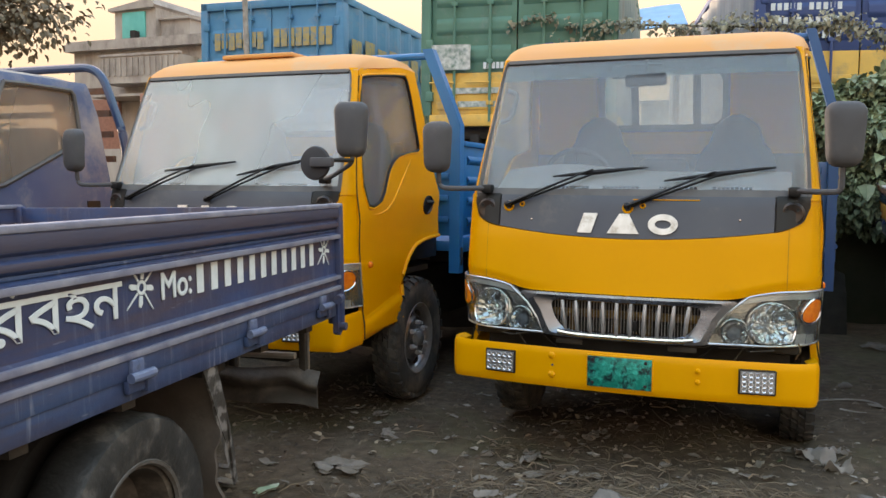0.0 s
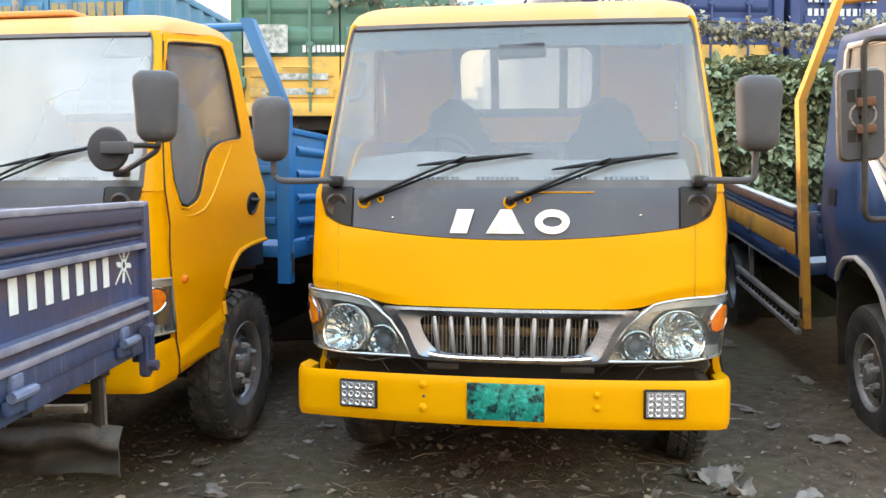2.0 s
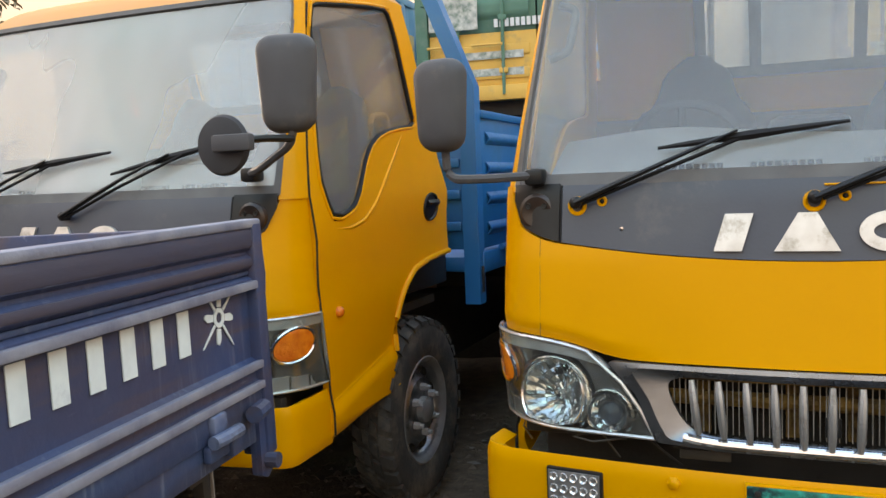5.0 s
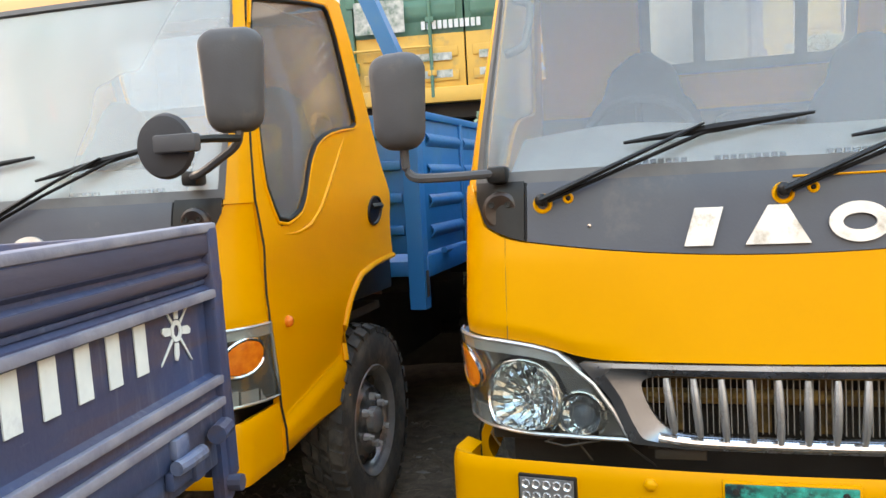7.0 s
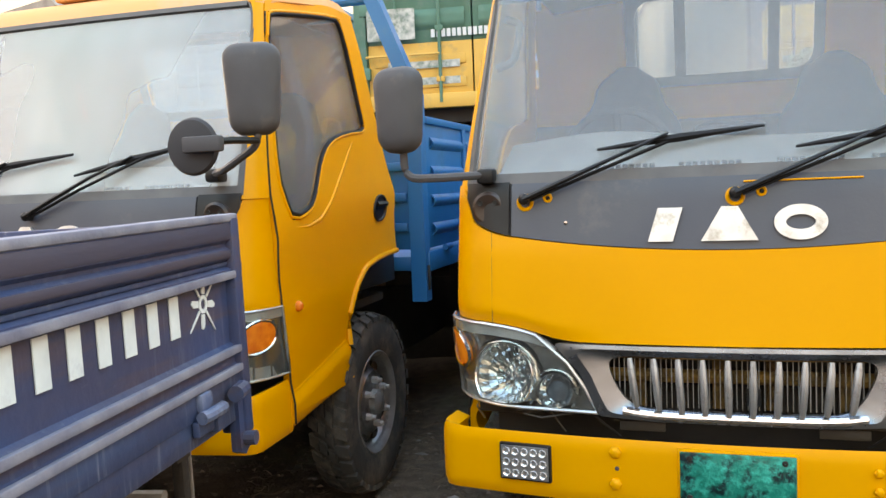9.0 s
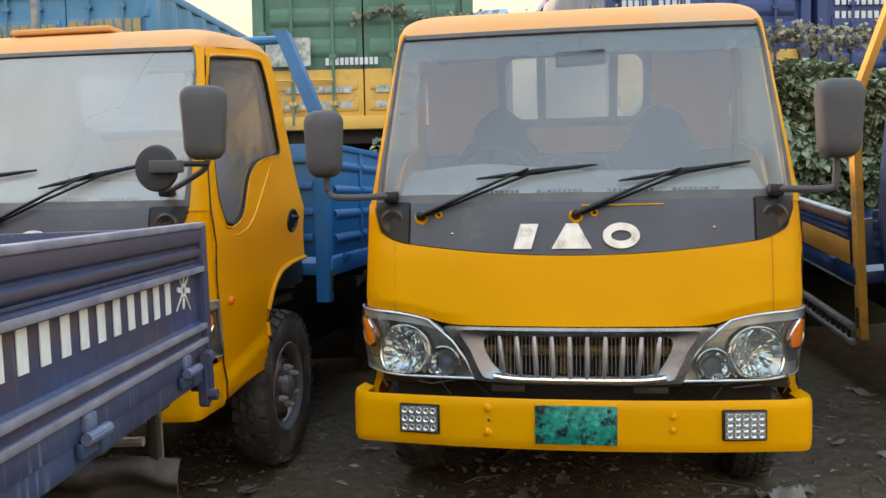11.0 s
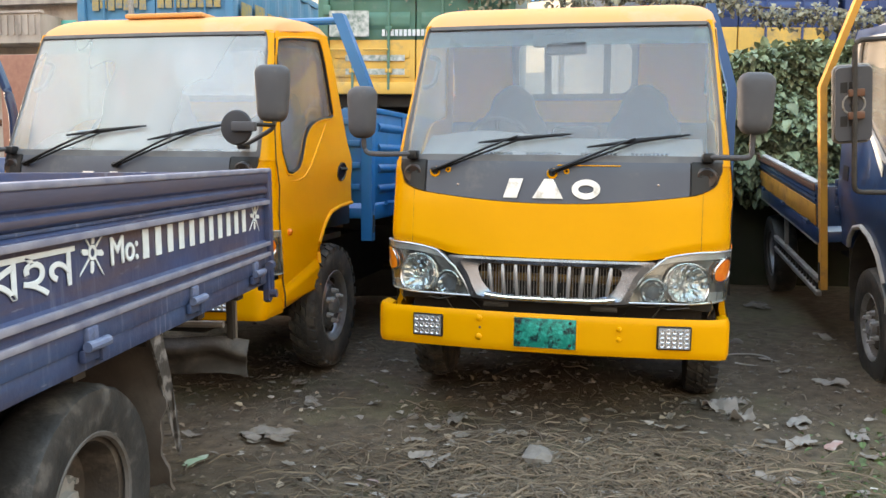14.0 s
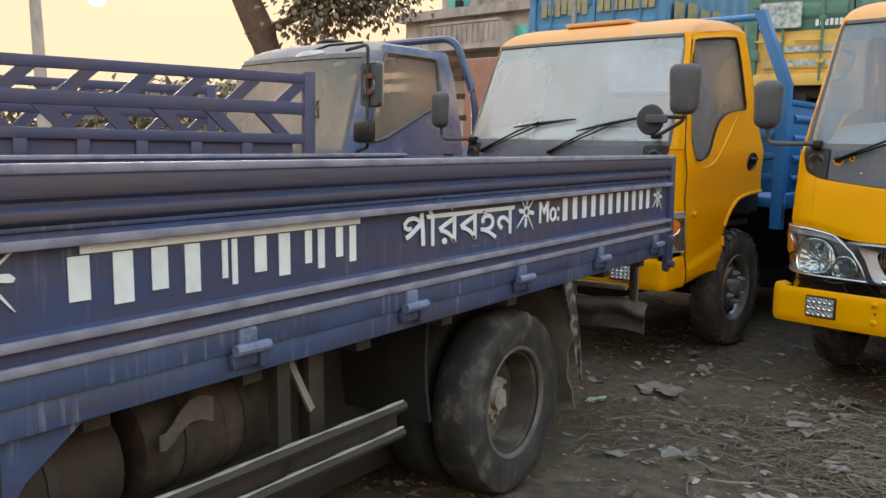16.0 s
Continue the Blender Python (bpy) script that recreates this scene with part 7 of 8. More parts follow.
def container(m, paint, label, low_paint=None, low=0.0, w=2.44, h=2.59, length=6.06, texts=(), text_paint=None, side_paint=None):
    c = thing("shipping_container", m, label, "container", "stacked containers")
    hw = w / 2
    for s in (-1, 1):
        part("corner_post", box(bmesh.new(), s * hw, s * (hw - 0.12), -0.02, 0.14, 0, h, 0.01), paint, c)
        bm = bmesh.new()
        n = 44
        pts = []
        for i in range(n + 1):
            ph = i % 4
            pts.append((0.14 + (length - 0.2) * i / n, 0.036 if ph in (1, 2) else 0.0))
        outer = [(y, s * (hw - 0.005 - d)) for y, d in pts]
        lo = [bm.verts.new((x, y, 0.12)) for y, x in outer]
        hi = [bm.verts.new((x, y, h - 0.1)) for y, x in outer]
        lo2 = [bm.verts.new((x - s * 0.02, y, 0.12)) for y, x in outer]
        hi2 = [bm.verts.new((x - s * 0.02, y, h - 0.1)) for y, x in outer]
        for i in range(n):
            bm.faces.new((lo[i], lo[i + 1], hi[i + 1], hi[i]))
            bm.faces.new((lo2[i], hi2[i], hi2[i + 1], lo2[i + 1]))
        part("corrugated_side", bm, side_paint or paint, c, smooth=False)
        part("side_rail", box(bmesh.new(), s * hw, s * (hw - 0.07), 0.1, length, 0, 0.14, 0.01), low_paint or paint, c)
        part("top_rail", box(bmesh.new(), s * hw, s * (hw - 0.07), 0.1, length, h - 0.11, h, 0.01), paint, c)
        # door leaf
        x0, x1 = (s * 0.008, s * (hw - 0.125))
        leaf = part("door_leaf", box(bmesh.new(), x0, x1, 0.03, 0.07, max(low, 0.14), h - 0.12, 0.006), paint, c, "steel container door leaf")
        for k in range(5):
            z = max(low, 0.14) + 0.12 + k * (h - 0.3 - max(low, 0.14)) / 5
            bm = bmesh.new()
            patch(bm, lambda u, v: Vector((x0 + (x1 - x0) * (0.06 + 0.88 * u), 0.03 - 0.03 * min(1, 4 * v, 4 * (1 - v)), z + 0.2 * v)), 1, 8, 0.005, side=s)
            part("door_rib", bm, paint, leaf)
        if low_paint:
            lf = part("lower_leaf", box(bmesh.new(), x0, x1, 0.028, 0.07, 0.14, low, 0.006), low_paint, c, "yellow lower door band")
            for k in range(2):
                z = 0.2 + k * (low - 0.2) / 2
                part("band_rib", box(bmesh.new(), x0 + s * 0.06, x1 - s * 0.06, 0.012, 0.03, z, z + 0.1, 0.01), low_paint, lf)
            for k in range(2):
                part("old_label", box(bmesh.new(), x0 + s * 0.12, x1 - s * 0.2, 0.0095, 0.014, 0.23 + 0.16 * k, 0.30 + 0.16 * k), POSTER, lf)
        for f in (0.3, 0.72):
            xr = x0 + (x1 - x0) * f
            rod = part("lock_rod", tube(bmesh.new(), [(xr, -0.015, 0.05), (xr, -0.015, h - 0.05)], 0.017, 8), paint, leaf)
            for z in (0.25, low + 0.1 if low else 0.9, h * 0.55, h - 0.3):
                part("rod_bracket", box(bmesh.new(), xr - 0.04, xr + 0.04, -0.03, 0.03, z, z + 0.05, 0.006), low_paint if low_paint and z < low else paint, rod)
            part("lock_handle", tube(bmesh.new(), [(xr, -0.03, 0.52), (xr + s * 0.3, -0.035, 0.52)], 0.013, 6), low_paint or paint, rod)
        for k in range(4):
            part("hinge", box(bmesh.new(), s * (hw - 0.15), s * (hw - 0.06), -0.035, 0.03, 0.3 + k * 0.62, 0.42 + k * 0.62, 0.01), paint, leaf)
    part("bottom_beam", box(bmesh.new(), -hw, hw, -0.02, 0.12, 0, 0.14, 0.01), low_paint or paint, c)
    part("top_beam", box(bmesh.new(), -hw, hw, -0.02, 0.12, h - 0.12, h, 0.01), paint, c)
    part("roof_sheet", box(bmesh.new(), -hw + 0.05, hw - 0.05, 0.1, length, h - 0.03, h - 0.01), paint, c)
    part("back_end", box(bmesh.new(), -hw, hw, length - 0.06, length, 0, h), paint, c)
    part("floor_sheet", box(bmesh.new(), -hw + 0.05, hw - 0.05, 0.1, length, 0.1, 0.14), DARK, c)
    for x0, x1, z0, z1 in texts:
        part("lettering", box(bmesh.new(), x0, x1, -0.008, 0.004, z0, z1), text_paint or WHITE_PAINT, c)
    return c


def stand(m, z, label):
    """The dark skeletal trailer that carries a container."""
    t = thing("trailer", m, label, "trailer", "container trailers")
    for s in (-1, 1):
        part("beam", box(bmesh.new(), s * 0.45, s * 0.55, 0, 6.0, z - 0.4, z - 0.1), DARK, t)
        for y in (0.2, 2.0, 4.0, 5.7):
            part("leg", box(bmesh.new(), s * 0.95, s * 1.1, y, y + 0.15, 0.0, z - 0.1), DARK, t)
        wheel(t, s * 0.95, 4.9, 0.5, s, r=0.5, w=0.26, lugs=False)
    for y in (0.1, 2.0, 4.0, 5.7):
        part("bolster", box(bmesh.new(), -1.2, 1.2, y, y + 0.2, z - 0.14, z), DARK, t)
    return t


# Side colour, paler than the green of the door end.
PALE_GREEN = mat("pale_green_side", (0.20, 0.25, 0.22), (0.26, 0.29, 0.26), rough=0.6, scale=5, bump=0.08, dirt=(0.30, 0.27, 0.23), dirt_amount=0.35, dscale=3, streak=0.3)
GREEN_AT = pose(-2.194, 5.38, 2.28, 0, 0, 6.6)
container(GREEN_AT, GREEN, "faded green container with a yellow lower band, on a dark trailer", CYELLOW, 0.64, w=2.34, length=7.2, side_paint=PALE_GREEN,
          texts=[(-1.03 + 0.63 + k * 0.052, -1.03 + 0.63 + k * 0.052 + 0.036, 0.68, 0.755) for k in range(11)])
stand(pose(-2.194, 5.38, 0, 0, 0, 6.6), 2.28, "dark skeletal trailer under the green container")
lone("poster", patch(bmesh.new(), lambda u, v: Vector((0.48 * u, -0.012 + 0.006 * math.sin(9 * u + 5 * v), 0.30 * v)), 8, 6, 0.002), POSTER, GREEN_AT @ pose(-1.03, -0.03, 0.67), "torn black and white paper poster on a green container door", "poster")
gold = [(x, x + 0.10, 1.86 + 0.03 * (k % 2), 2.12) for k, x in enumerate([-0.98 + 0.125 * i for i in range(7)])] + [(x, x + 0.10, 1.88, 2.15) for x in [0.05 + 0.125 * i for i in range(8)]]
container(pose(-6.50, 6.8, 1.76, 0, 0, 3), CBLUE, "faded blue corrugated container with worn gold lettering", texts=gold, text_paint=FADED_GOLD)
stand(pose(-6.50, 6.8, 0, 0, 0, 3), 1.76, "dark skeletal trailer under the faded blue container")
for k in range(9):
    lone("side_lettering", box(bmesh.new(), -0.004, 0.006, 0.0, 0.36, 0.0, 0.30 + 0.05 * (k % 2)), FADED_GOLD, pose(-5.275 - 0.026 * k, 7.1 + 0.5 * k, 3.45, 0, 0, 3), "worn gold lettering on a blue container side", "lettering", "gold lettering")
digits = [(x, x + 0.05, z, z + 0.085) for z in (1.12, 1.29, 1.46) for x in [-1.04 + 0.075 * i for i in range(5)] + [-0.60 + 0.08 * i for i in range(5)]]
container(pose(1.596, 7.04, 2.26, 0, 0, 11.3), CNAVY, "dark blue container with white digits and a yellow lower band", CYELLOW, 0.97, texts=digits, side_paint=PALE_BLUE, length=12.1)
stand(pose(1.596, 7.04, 0, 0, 0, 11.3), 2.26, "dark skeletal trailer under the navy container")
container(pose(4.07, 7.55, 2.30, 0, 0, 11.3), CNAVY, "dark blue container half hidden by creepers", texts=[(x, x + 0.05, z, z + 0.085) for z in (1.28, 1.44) for x in [-1.0 + 0.08 * i for i in range(11)]])
stand(pose(4.07, 7.55, 0, 0, 0, 11.3), 2.30, "dark skeletal trailer under a creeper-hung container")
TARP = mat("light_blue_tarpaulin", (0.10, 0.26, 0.48), (0.14, 0.32, 0.55), rough=0.6, scale=3, bump=0.1)
lone("tarpaulin_roof", patch(bmesh.new(), lambda u, v: Vector((-2.2 + 2.6 * u - 0.4 * v, 2.2 * v, 0.85 * v + 0.03 * math.sin(8 * u))), 12, 4, 0.03), TARP, pose(-1.4, 13.0, 4.74), "light blue tarpaulin roof on a shed", "roof")
for k, x in enumerate((-3.4, -1.2)):
    lone("shed_post", tube(bmesh.new(), [(0, 0, 0), (0, 0, 4.76)], 0.06, 8), STEEL, pose(x, 13.1, 0), "thin post under a tarpaulin roof", "post", "shed posts")

# ---- the house, far behind ----
CONCRETE = mat("stained_concrete", (0.43, 0.38, 0.34), (0.34, 0.295, 0.265), rough=0.9, scale=2, bump=0.15, dirt=(0.16, 0.14, 0.13), dirt_amount=0.4, dscale=0.8, streak=0.4)
TEAL = mat("teal_shutter_paint", (0.10, 0.42, 0.38), (0.13, 0.48, 0.44), rough=0.6, scale=3, bump=0.05)
BRICK = mat("red_brick_wall", (0.34, 0.17, 0.12), (0.27, 0.13, 0.095), rough=0.9, scale=8, bump=0.2)
house = thing("house", pose(-24.9, 25, -0.4), "unfinished grey concrete house with teal shutters and a balcony", "house")
wall = part("wall", box(bmesh.new(), -3.6, 3.9, 0, 7, 0, 7.7), CONCRETE, house)
part("roof_slab", box(bmesh.new(), -3.8, 4.1, -0.4, 7.2, 7.7, 8.0), CONCRETE, house)
part("eave", box(bmesh.new(), -3.7, 4.0, -0.35, 7.1, 8.0, 8.12), CONCRETE, house)
blk = part("stair_tower", box(bmesh.new(), -1.45, 0.75, 0.2, 3.5, 8.0, 9.6), CONCRETE, house)
part("tower_roof", prism(bmesh.new(), [(-1.65, 9.5), (0.65, 9.85), (0.85, 9.55), (0.75, 9.45), (-1.65, 9.38)], lambda a, b, h: Vector((a, h, b)), 3.8), CONCRETE, blk)
part("shutter", box(bmesh.new(), -1.0, 0.23, 0.12, 0.22, 8.22, 9.32, 0.02), TEAL, blk, "teal shutter")
part("tank_room", box(bmesh.new(), 0.75, 2.3, 0.5, 3.0, 8.0, 8.95), CONCRETE, house)
part("tank_roof", box(bmesh.new(), 0.65, 2.4, 0.35, 3.1, 8.95, 9.05), CONCRETE, house)
part("chimney", box(bmesh.new(), -0.2, 0.05, -0.3, 0.0, 8.0, 8.45), DARK, house)
bal = part("balcony", box(bmesh.new(), -0.9, 3.1, -1.3, 0.05, 6.1, 6.3), CONCRETE, house, "concrete balcony")
part("balcony_front", box(bmesh.new(), -0.9, 3.1, -1.3, -1.18, 6.3, 7.2), CONCRETE, bal)
part("balcony_cap", box(bmesh.new(), -0.95, 3.15, -1.36, -1.12, 7.2, 7.3), CONCRETE, bal)
for k in range(13):
    part("balcony_fin", box(bmesh.new(), -0.8 + k * 0.3, -0.69 + k * 0.3, -1.36, -1.3, 6.4, 7.12), CONCRETE, bal)
part("balcony_end", box(bmesh.new(), 3.02, 3.1, -1.2, 0, 6.3, 7.2), CONCRETE, bal)
part("window_shutter", box(bmesh.new(), 3.08, 3.75, -0.08, 0.02, 5.75, 7.1, 0.02), TEAL, house, "teal shutter")
part("awning", box(bmesh.new(), -1.1, 3.3, -1.8, 0.0, 5.5, 5.6), CONCRETE, house)
part("ground_wall", box(bmesh.new(), -3.0, -1.0, -0.15, 0.02, 2.5, 5.6), BRICK, house, "red brick infill")
lone("garden_wall", box(bmesh.new(), -14, 10, 0, 0.3, 0, 2.6), CONCRETE, pose(-17, 16, 0), "low stained compound wall", "wall")
lone("red_gate", box(bmesh.new(), -1.6, 1.6, -0.08, 0.0, 0, 4.2, 0.02), BRICK, pose(-15.2, 15.8, 0), "dull red sheet-metal gate", "gate")

# ---- far buildings seen between the containers ----
far = thing("apartment_building", pose(-6.9, 72, 0), "far pale concrete building, hazy, with a stepped roof", "building")
part("wall", box(bmesh.new(), -3.0, 1.4, 0, 6, 0, 8.2), CONCRETE, far)
part("upper_storey", box(bmesh.new(), -0.9, 1.2, 0.3, 5, 8.2, 10.2), CONCRETE, far)
part("roof_slab", box(bmesh.new(), -1.2, 1.5, 0.0, 5.2, 10.2, 10.4), CONCRETE, far)
for i in range(3):
    for j in range(2):
        part("window", box(bmesh.new(), -2.5 + i * 1.3, -1.8 + i * 1.3, -0.05, 0.02, 4.6 + j * 1.7, 5.6 + j * 1.7), DARK, far)
shed = thing("shed", pose(-3.75, 30, 0), "pale sheet-metal shed far behind the containers", "shed")
part("wall", box(bmesh.new(), -0.6, 0.5, 0, 2.0, 0, 4.9), CGREY, shed)
part("roof", box(bmesh.new(), -0.7, 0.6, -0.1, 2.1, 4.9, 5.0), CGREY, shed)

# Unseen wall added behind the camera to darken reflections in chrome and glass.
lone("reflection_wall", box(bmesh.new(), -24, 24, 0, 0.3, -0.3, 2.8, 0.02), CONCRETE, pose(3, -17, 0), "long stained concrete wall, unseen, added to darken reflections", "wall", kind="structure")

# ---- poles ----
lone("utility_pole", tube(bmesh.new(), [(0, 0, 0), (-1.3, 0, 14)], [0.26, 0.17], 12), CONCRETE, pose(-33.2, 9.6, 0), "leaning concrete utility pole against the sunset", "pole")
lone("bamboo_pole", tube(bmesh.new(), [(0, 0, 0), (-0.2, 0, 6.5)], [0.04, 0.03], 8), PALE_STEEL, pose(-5.60, 5.0, 0), "pale leaning pole beside the containers", "pole")
# ---- plants ----
LEAF = mat("creeper_leaf", (0.18, 0.235, 0.135), (0.25, 0.30, 0.19), rough=0.6, scale=9, mix=0.6, dirt=(0.16, 0.17, 0.10), dirt_amount=0.3, dscale=3, random_col=0.4)
LEAF_TREE = mat("tree_leaf", (0.15, 0.12, 0.075), (0.19, 0.15, 0.095), rough=0.65, scale=6, random_col=0.4)
BARK = mat("tree_bark", (0.13, 0.075, 0.05), (0.08, 0.05, 0.035), rough=0.95, scale=9, bump=0.6, bscale=18)
STEM = mat("creeper_stem", (0.10, 0.08, 0.05), rough=0.9, scale=8)


def leaves(points, size, rng, droop=0.5):
    """Many small folded leaves: points of (place, outward way)."""
    verts, faces = [], []
    for p, out in points:
        s = size * rng.uniform(0.6, 1.35)
        out = Vector(out)
        d = (out + Vector((rng.uniform(-0.8, 0.8), rng.uniform(-0.8, 0.8), rng.uniform(-1.5, 0.1) - droop * 0.5))).normalized()
        a = d.cross(Vector((rng.uniform(-0.5, 0.5), rng.uniform(-0.5, 0.5), 1))).normalized()
        up = a.cross(d).normalized()
        fold = up * s * 0.16
        p = Vector(p)
        k = len(verts)
        pts = [p, p + d * s * 0.3 + a * s * 0.42 + fold, p + d * s * 0.75 + a * s * 0.3 + fold * 0.7, p + d * s * 1.1 - up * s * 0.12, p + d * s * 0.75 - a * s * 0.3 + fold * 0.7, p + d * s * 0.3 - a * s * 0.42 + fold, p + d * s * 0.55]
        verts += pts
        faces += [(k, k + 6, k + 2, k + 1), (k + 6, k + 3, k + 2), (k, k + 5, k + 4, k + 6), (k + 6, k + 4, k + 3)]
    me = bpy.data.meshes.new("leaves")
    me.from_pydata([tuple(v) for v in verts], [], faces)
    return me


def foliage(name, points, size, seed, material, label, category, parent=None):
    rng = random.Random(seed)
    me = leaves(points, size, rng)
    me.materials.append(material)
    ob = new(name, me)
    tagged(ob, label, "" if parent else category, "", "stuff")
    ob.parent = parent
    return ob


rng = random.Random(11)
mound = []
for i in range(15000):
    # a thicket heaped over an added dark core behind the trucks
    a, b = rng.uniform(-1, 1), rng.random()
    x = 2.1 + 1.55 * a
    top = 2.72 - 0.5 * abs(a + 0.05) ** 2.2 + 0.10 * math.sin(5 * a) + 0.06 * math.sin(13 * a)
    z = 1.1 + (top - 1.1) * b ** 0.8
    y = 5.55 - 0.55 * math.sqrt(max(0, 1 - ((z - 1.2) / 1.9) ** 2)) + 0.16 * math.sin(4.1 * x + 2 * z) + 0.12 * math.sin(9 * z + 3 * x) + rng.uniform(-0.10, 0.14)
    mound.append(((x, y, z), (a * 0.6, -0.8, 0.35)))
for i in range(2600):
    a, b = rng.uniform(-1, 1), rng.random()
    mound.append(((2.1 + 1.5 * a, 5.1 + 1.1 * b, 2.72 - 0.5 * a * a + rng.uniform(-0.08, 0.06)), (0, -0.3, 0.9)))
foliage("creeper_thicket", mound, 0.085, 3, LEAF, "dense green creeper thicket heaped behind the trucks", "creeper")
# Core added inside the thicket; its near-black colour is the shade below the leaves.
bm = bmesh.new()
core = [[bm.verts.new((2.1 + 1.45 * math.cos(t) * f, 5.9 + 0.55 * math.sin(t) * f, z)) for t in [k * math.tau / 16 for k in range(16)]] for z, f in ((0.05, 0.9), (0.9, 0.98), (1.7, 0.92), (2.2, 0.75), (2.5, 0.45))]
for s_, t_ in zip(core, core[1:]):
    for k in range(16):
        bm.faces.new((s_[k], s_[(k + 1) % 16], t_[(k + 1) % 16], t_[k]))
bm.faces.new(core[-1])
lone("shade_core", bm, mat("thicket_shade", (0.02, 0.025, 0.012), (0.03, 0.03, 0.018), rough=0.95, scale=6, bump=0.5), pose(0, 0, 0), "dark core added beneath the creepers to stand for shade", "heap")
# Bank added beneath the beds; its near-black soil carries the shade there.
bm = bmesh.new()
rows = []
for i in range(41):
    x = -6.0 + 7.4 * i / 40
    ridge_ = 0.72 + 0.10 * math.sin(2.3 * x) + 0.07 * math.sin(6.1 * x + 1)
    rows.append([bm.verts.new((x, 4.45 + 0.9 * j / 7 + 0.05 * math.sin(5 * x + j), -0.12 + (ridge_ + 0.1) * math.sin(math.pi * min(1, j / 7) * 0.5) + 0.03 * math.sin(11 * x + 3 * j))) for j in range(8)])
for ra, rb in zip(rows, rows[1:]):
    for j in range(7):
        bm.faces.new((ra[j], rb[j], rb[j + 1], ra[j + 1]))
lone("earth_bank", bm, mat("shade_dark_soil", (0.022, 0.019, 0.014), (0.036, 0.031, 0.022), rough=0.95, scale=9, bump=0.6, bscale=30), pose(0, 0, 0), "low earth bank added beneath the truck beds, shade put into its dark colour", "bank")
big = [((1.62 + rng.uniform(-0.25, 0.3), 4.72 + rng.uniform(-0.1, 0.1), 1.95 + rng.uniform(-0.35, 0.2)), (rng.uniform(-0.4, 0.4), -0.7, -0.3)) for i in range(26)]
foliage("broad_leaved_shoot", big, 0.14, 5, LEAF, "broad pale green leaves of a shoot over the truck bed", "plant")
gar = []
for i in range(3300):
    f = rng.random()
    x = -2.3 + 7.6 * f
    base = 3.42 - 0.085 * (x + 1.0) * (1 if x > -1 else 0) + 0.05 * math.sin(2.2 * x) + 0.03 * math.sin(6 * x)
    dens = 0.45 + 0.55 * min(1, max(0, (x + 0.4) / 1.6))
    if rng.random() > dens:
        continue
    z = base + 0.03 + max(-0.14, min(0.14, rng.gauss(0, 0.045 * dens + 0.02))) - (0.22 * rng.random() ** 4 if math.sin(3.1 * x) > 0.7 else 0)
    gar.append(((x, 5.42 + 0.12 * f * 4 + rng.uniform(-0.1, 0.1), z), (0, -0.9, 0.1)))
LEAF_DRY = mat("dusty_creeper_leaf", (0.21, 0.21, 0.14), (0.28, 0.25, 0.17), rough=0.65, scale=9, dirt=(0.17, 0.14, 0.09), dirt_amount=0.3, dscale=3, random_col=0.5)
foliage("creeper_garland", gar, 0.06, 8, LEAF_DRY, "creeper garland trailing on a wire across the containers", "creeper")
lone("creeper_wire", tube(bmesh.new(), [(-2.3 + 7.6 * f, 5.45 + 0.5 * f, 3.42 - 0.52 * max(0, f - 0.17)) for f in [i / 12 for i in range(13)]], 0.012, 5), STEM, pose(0, 0, 0), "sagging wire overgrown with creeper", "wire")
drop = [((-2.85 + rng.uniform(-0.07, 0.07), 5.42, 3.25 + 0.75 * rng.random()), (0, -0.9, -0.2)) for i in range(160)]
foliage("creeper_strand", drop, 0.075, 12, LEAF, "creeper strand hanging down a green container", "creeper")
low = [((rng.uniform(-2.0, 1.0), 4.9 + rng.uniform(-0.2, 0.25), 1.2 + 0.95 * rng.random() ** 0.6), (0, -0.8, 0.4)) for i in range(2600)]
foliage("low_creeper", low, 0.08, 14, LEAF, "low creeper growing between the truck beds", "creeper")

under = [((rng.uniform(-2.6, 0.4), rng.uniform(4.75, 5.2), 0.5 + 0.35 * rng.random()), (0, -0.7, 0.5)) for i in range(300)]
foliage("undergrowth", under, 0.08, 15, LEAF, "shaded undergrowth beneath the truck beds", "undergrowth")

tree = thing("tree", pose(-11.2, 3.8, 0), "leaning brown tree with a thin crown against the sunset", "tree")
part("trunk", tube(bmesh.new(), [(0.95, 0.5, -0.1), (0.70, 0.35, 1.0), (0.36, 0.15, 2.4), (0.05, -0.0, 3.3), (-0.35, -0.2, 4.2), (-0.9, -0.3, 5.4), (-1.4, -0.3, 7.0)], [0.36, 0.31, 0.27, 0.25, 0.22, 0.16, 0.08], 12), BARK, tree)
limbs = [[(-0.05, -0.05, 3.3), (0.6, 0.5, 3.65), (1.15, 1.0, 3.95), (1.6, 1.4, 4.1)], [(-0.35, -0.2, 4.2), (0.4, 0.5, 4.9), (1.0, 1.0, 5.5)],
         [(0.4, 0.35, 3.6), (0.8, 0.7, 4.4), (1.3, 1.2, 4.9)], [(-0.9, -0.3, 5.4), (0.0, 0.5, 6.3), (0.6, 1.0, 6.6)]]
for lm in limbs:
    part("limb", tube(bmesh.new(), lm, [0.09, 0.06, 0.04, 0.02][:len(lm)], 7), BARK, tree)
crown = []
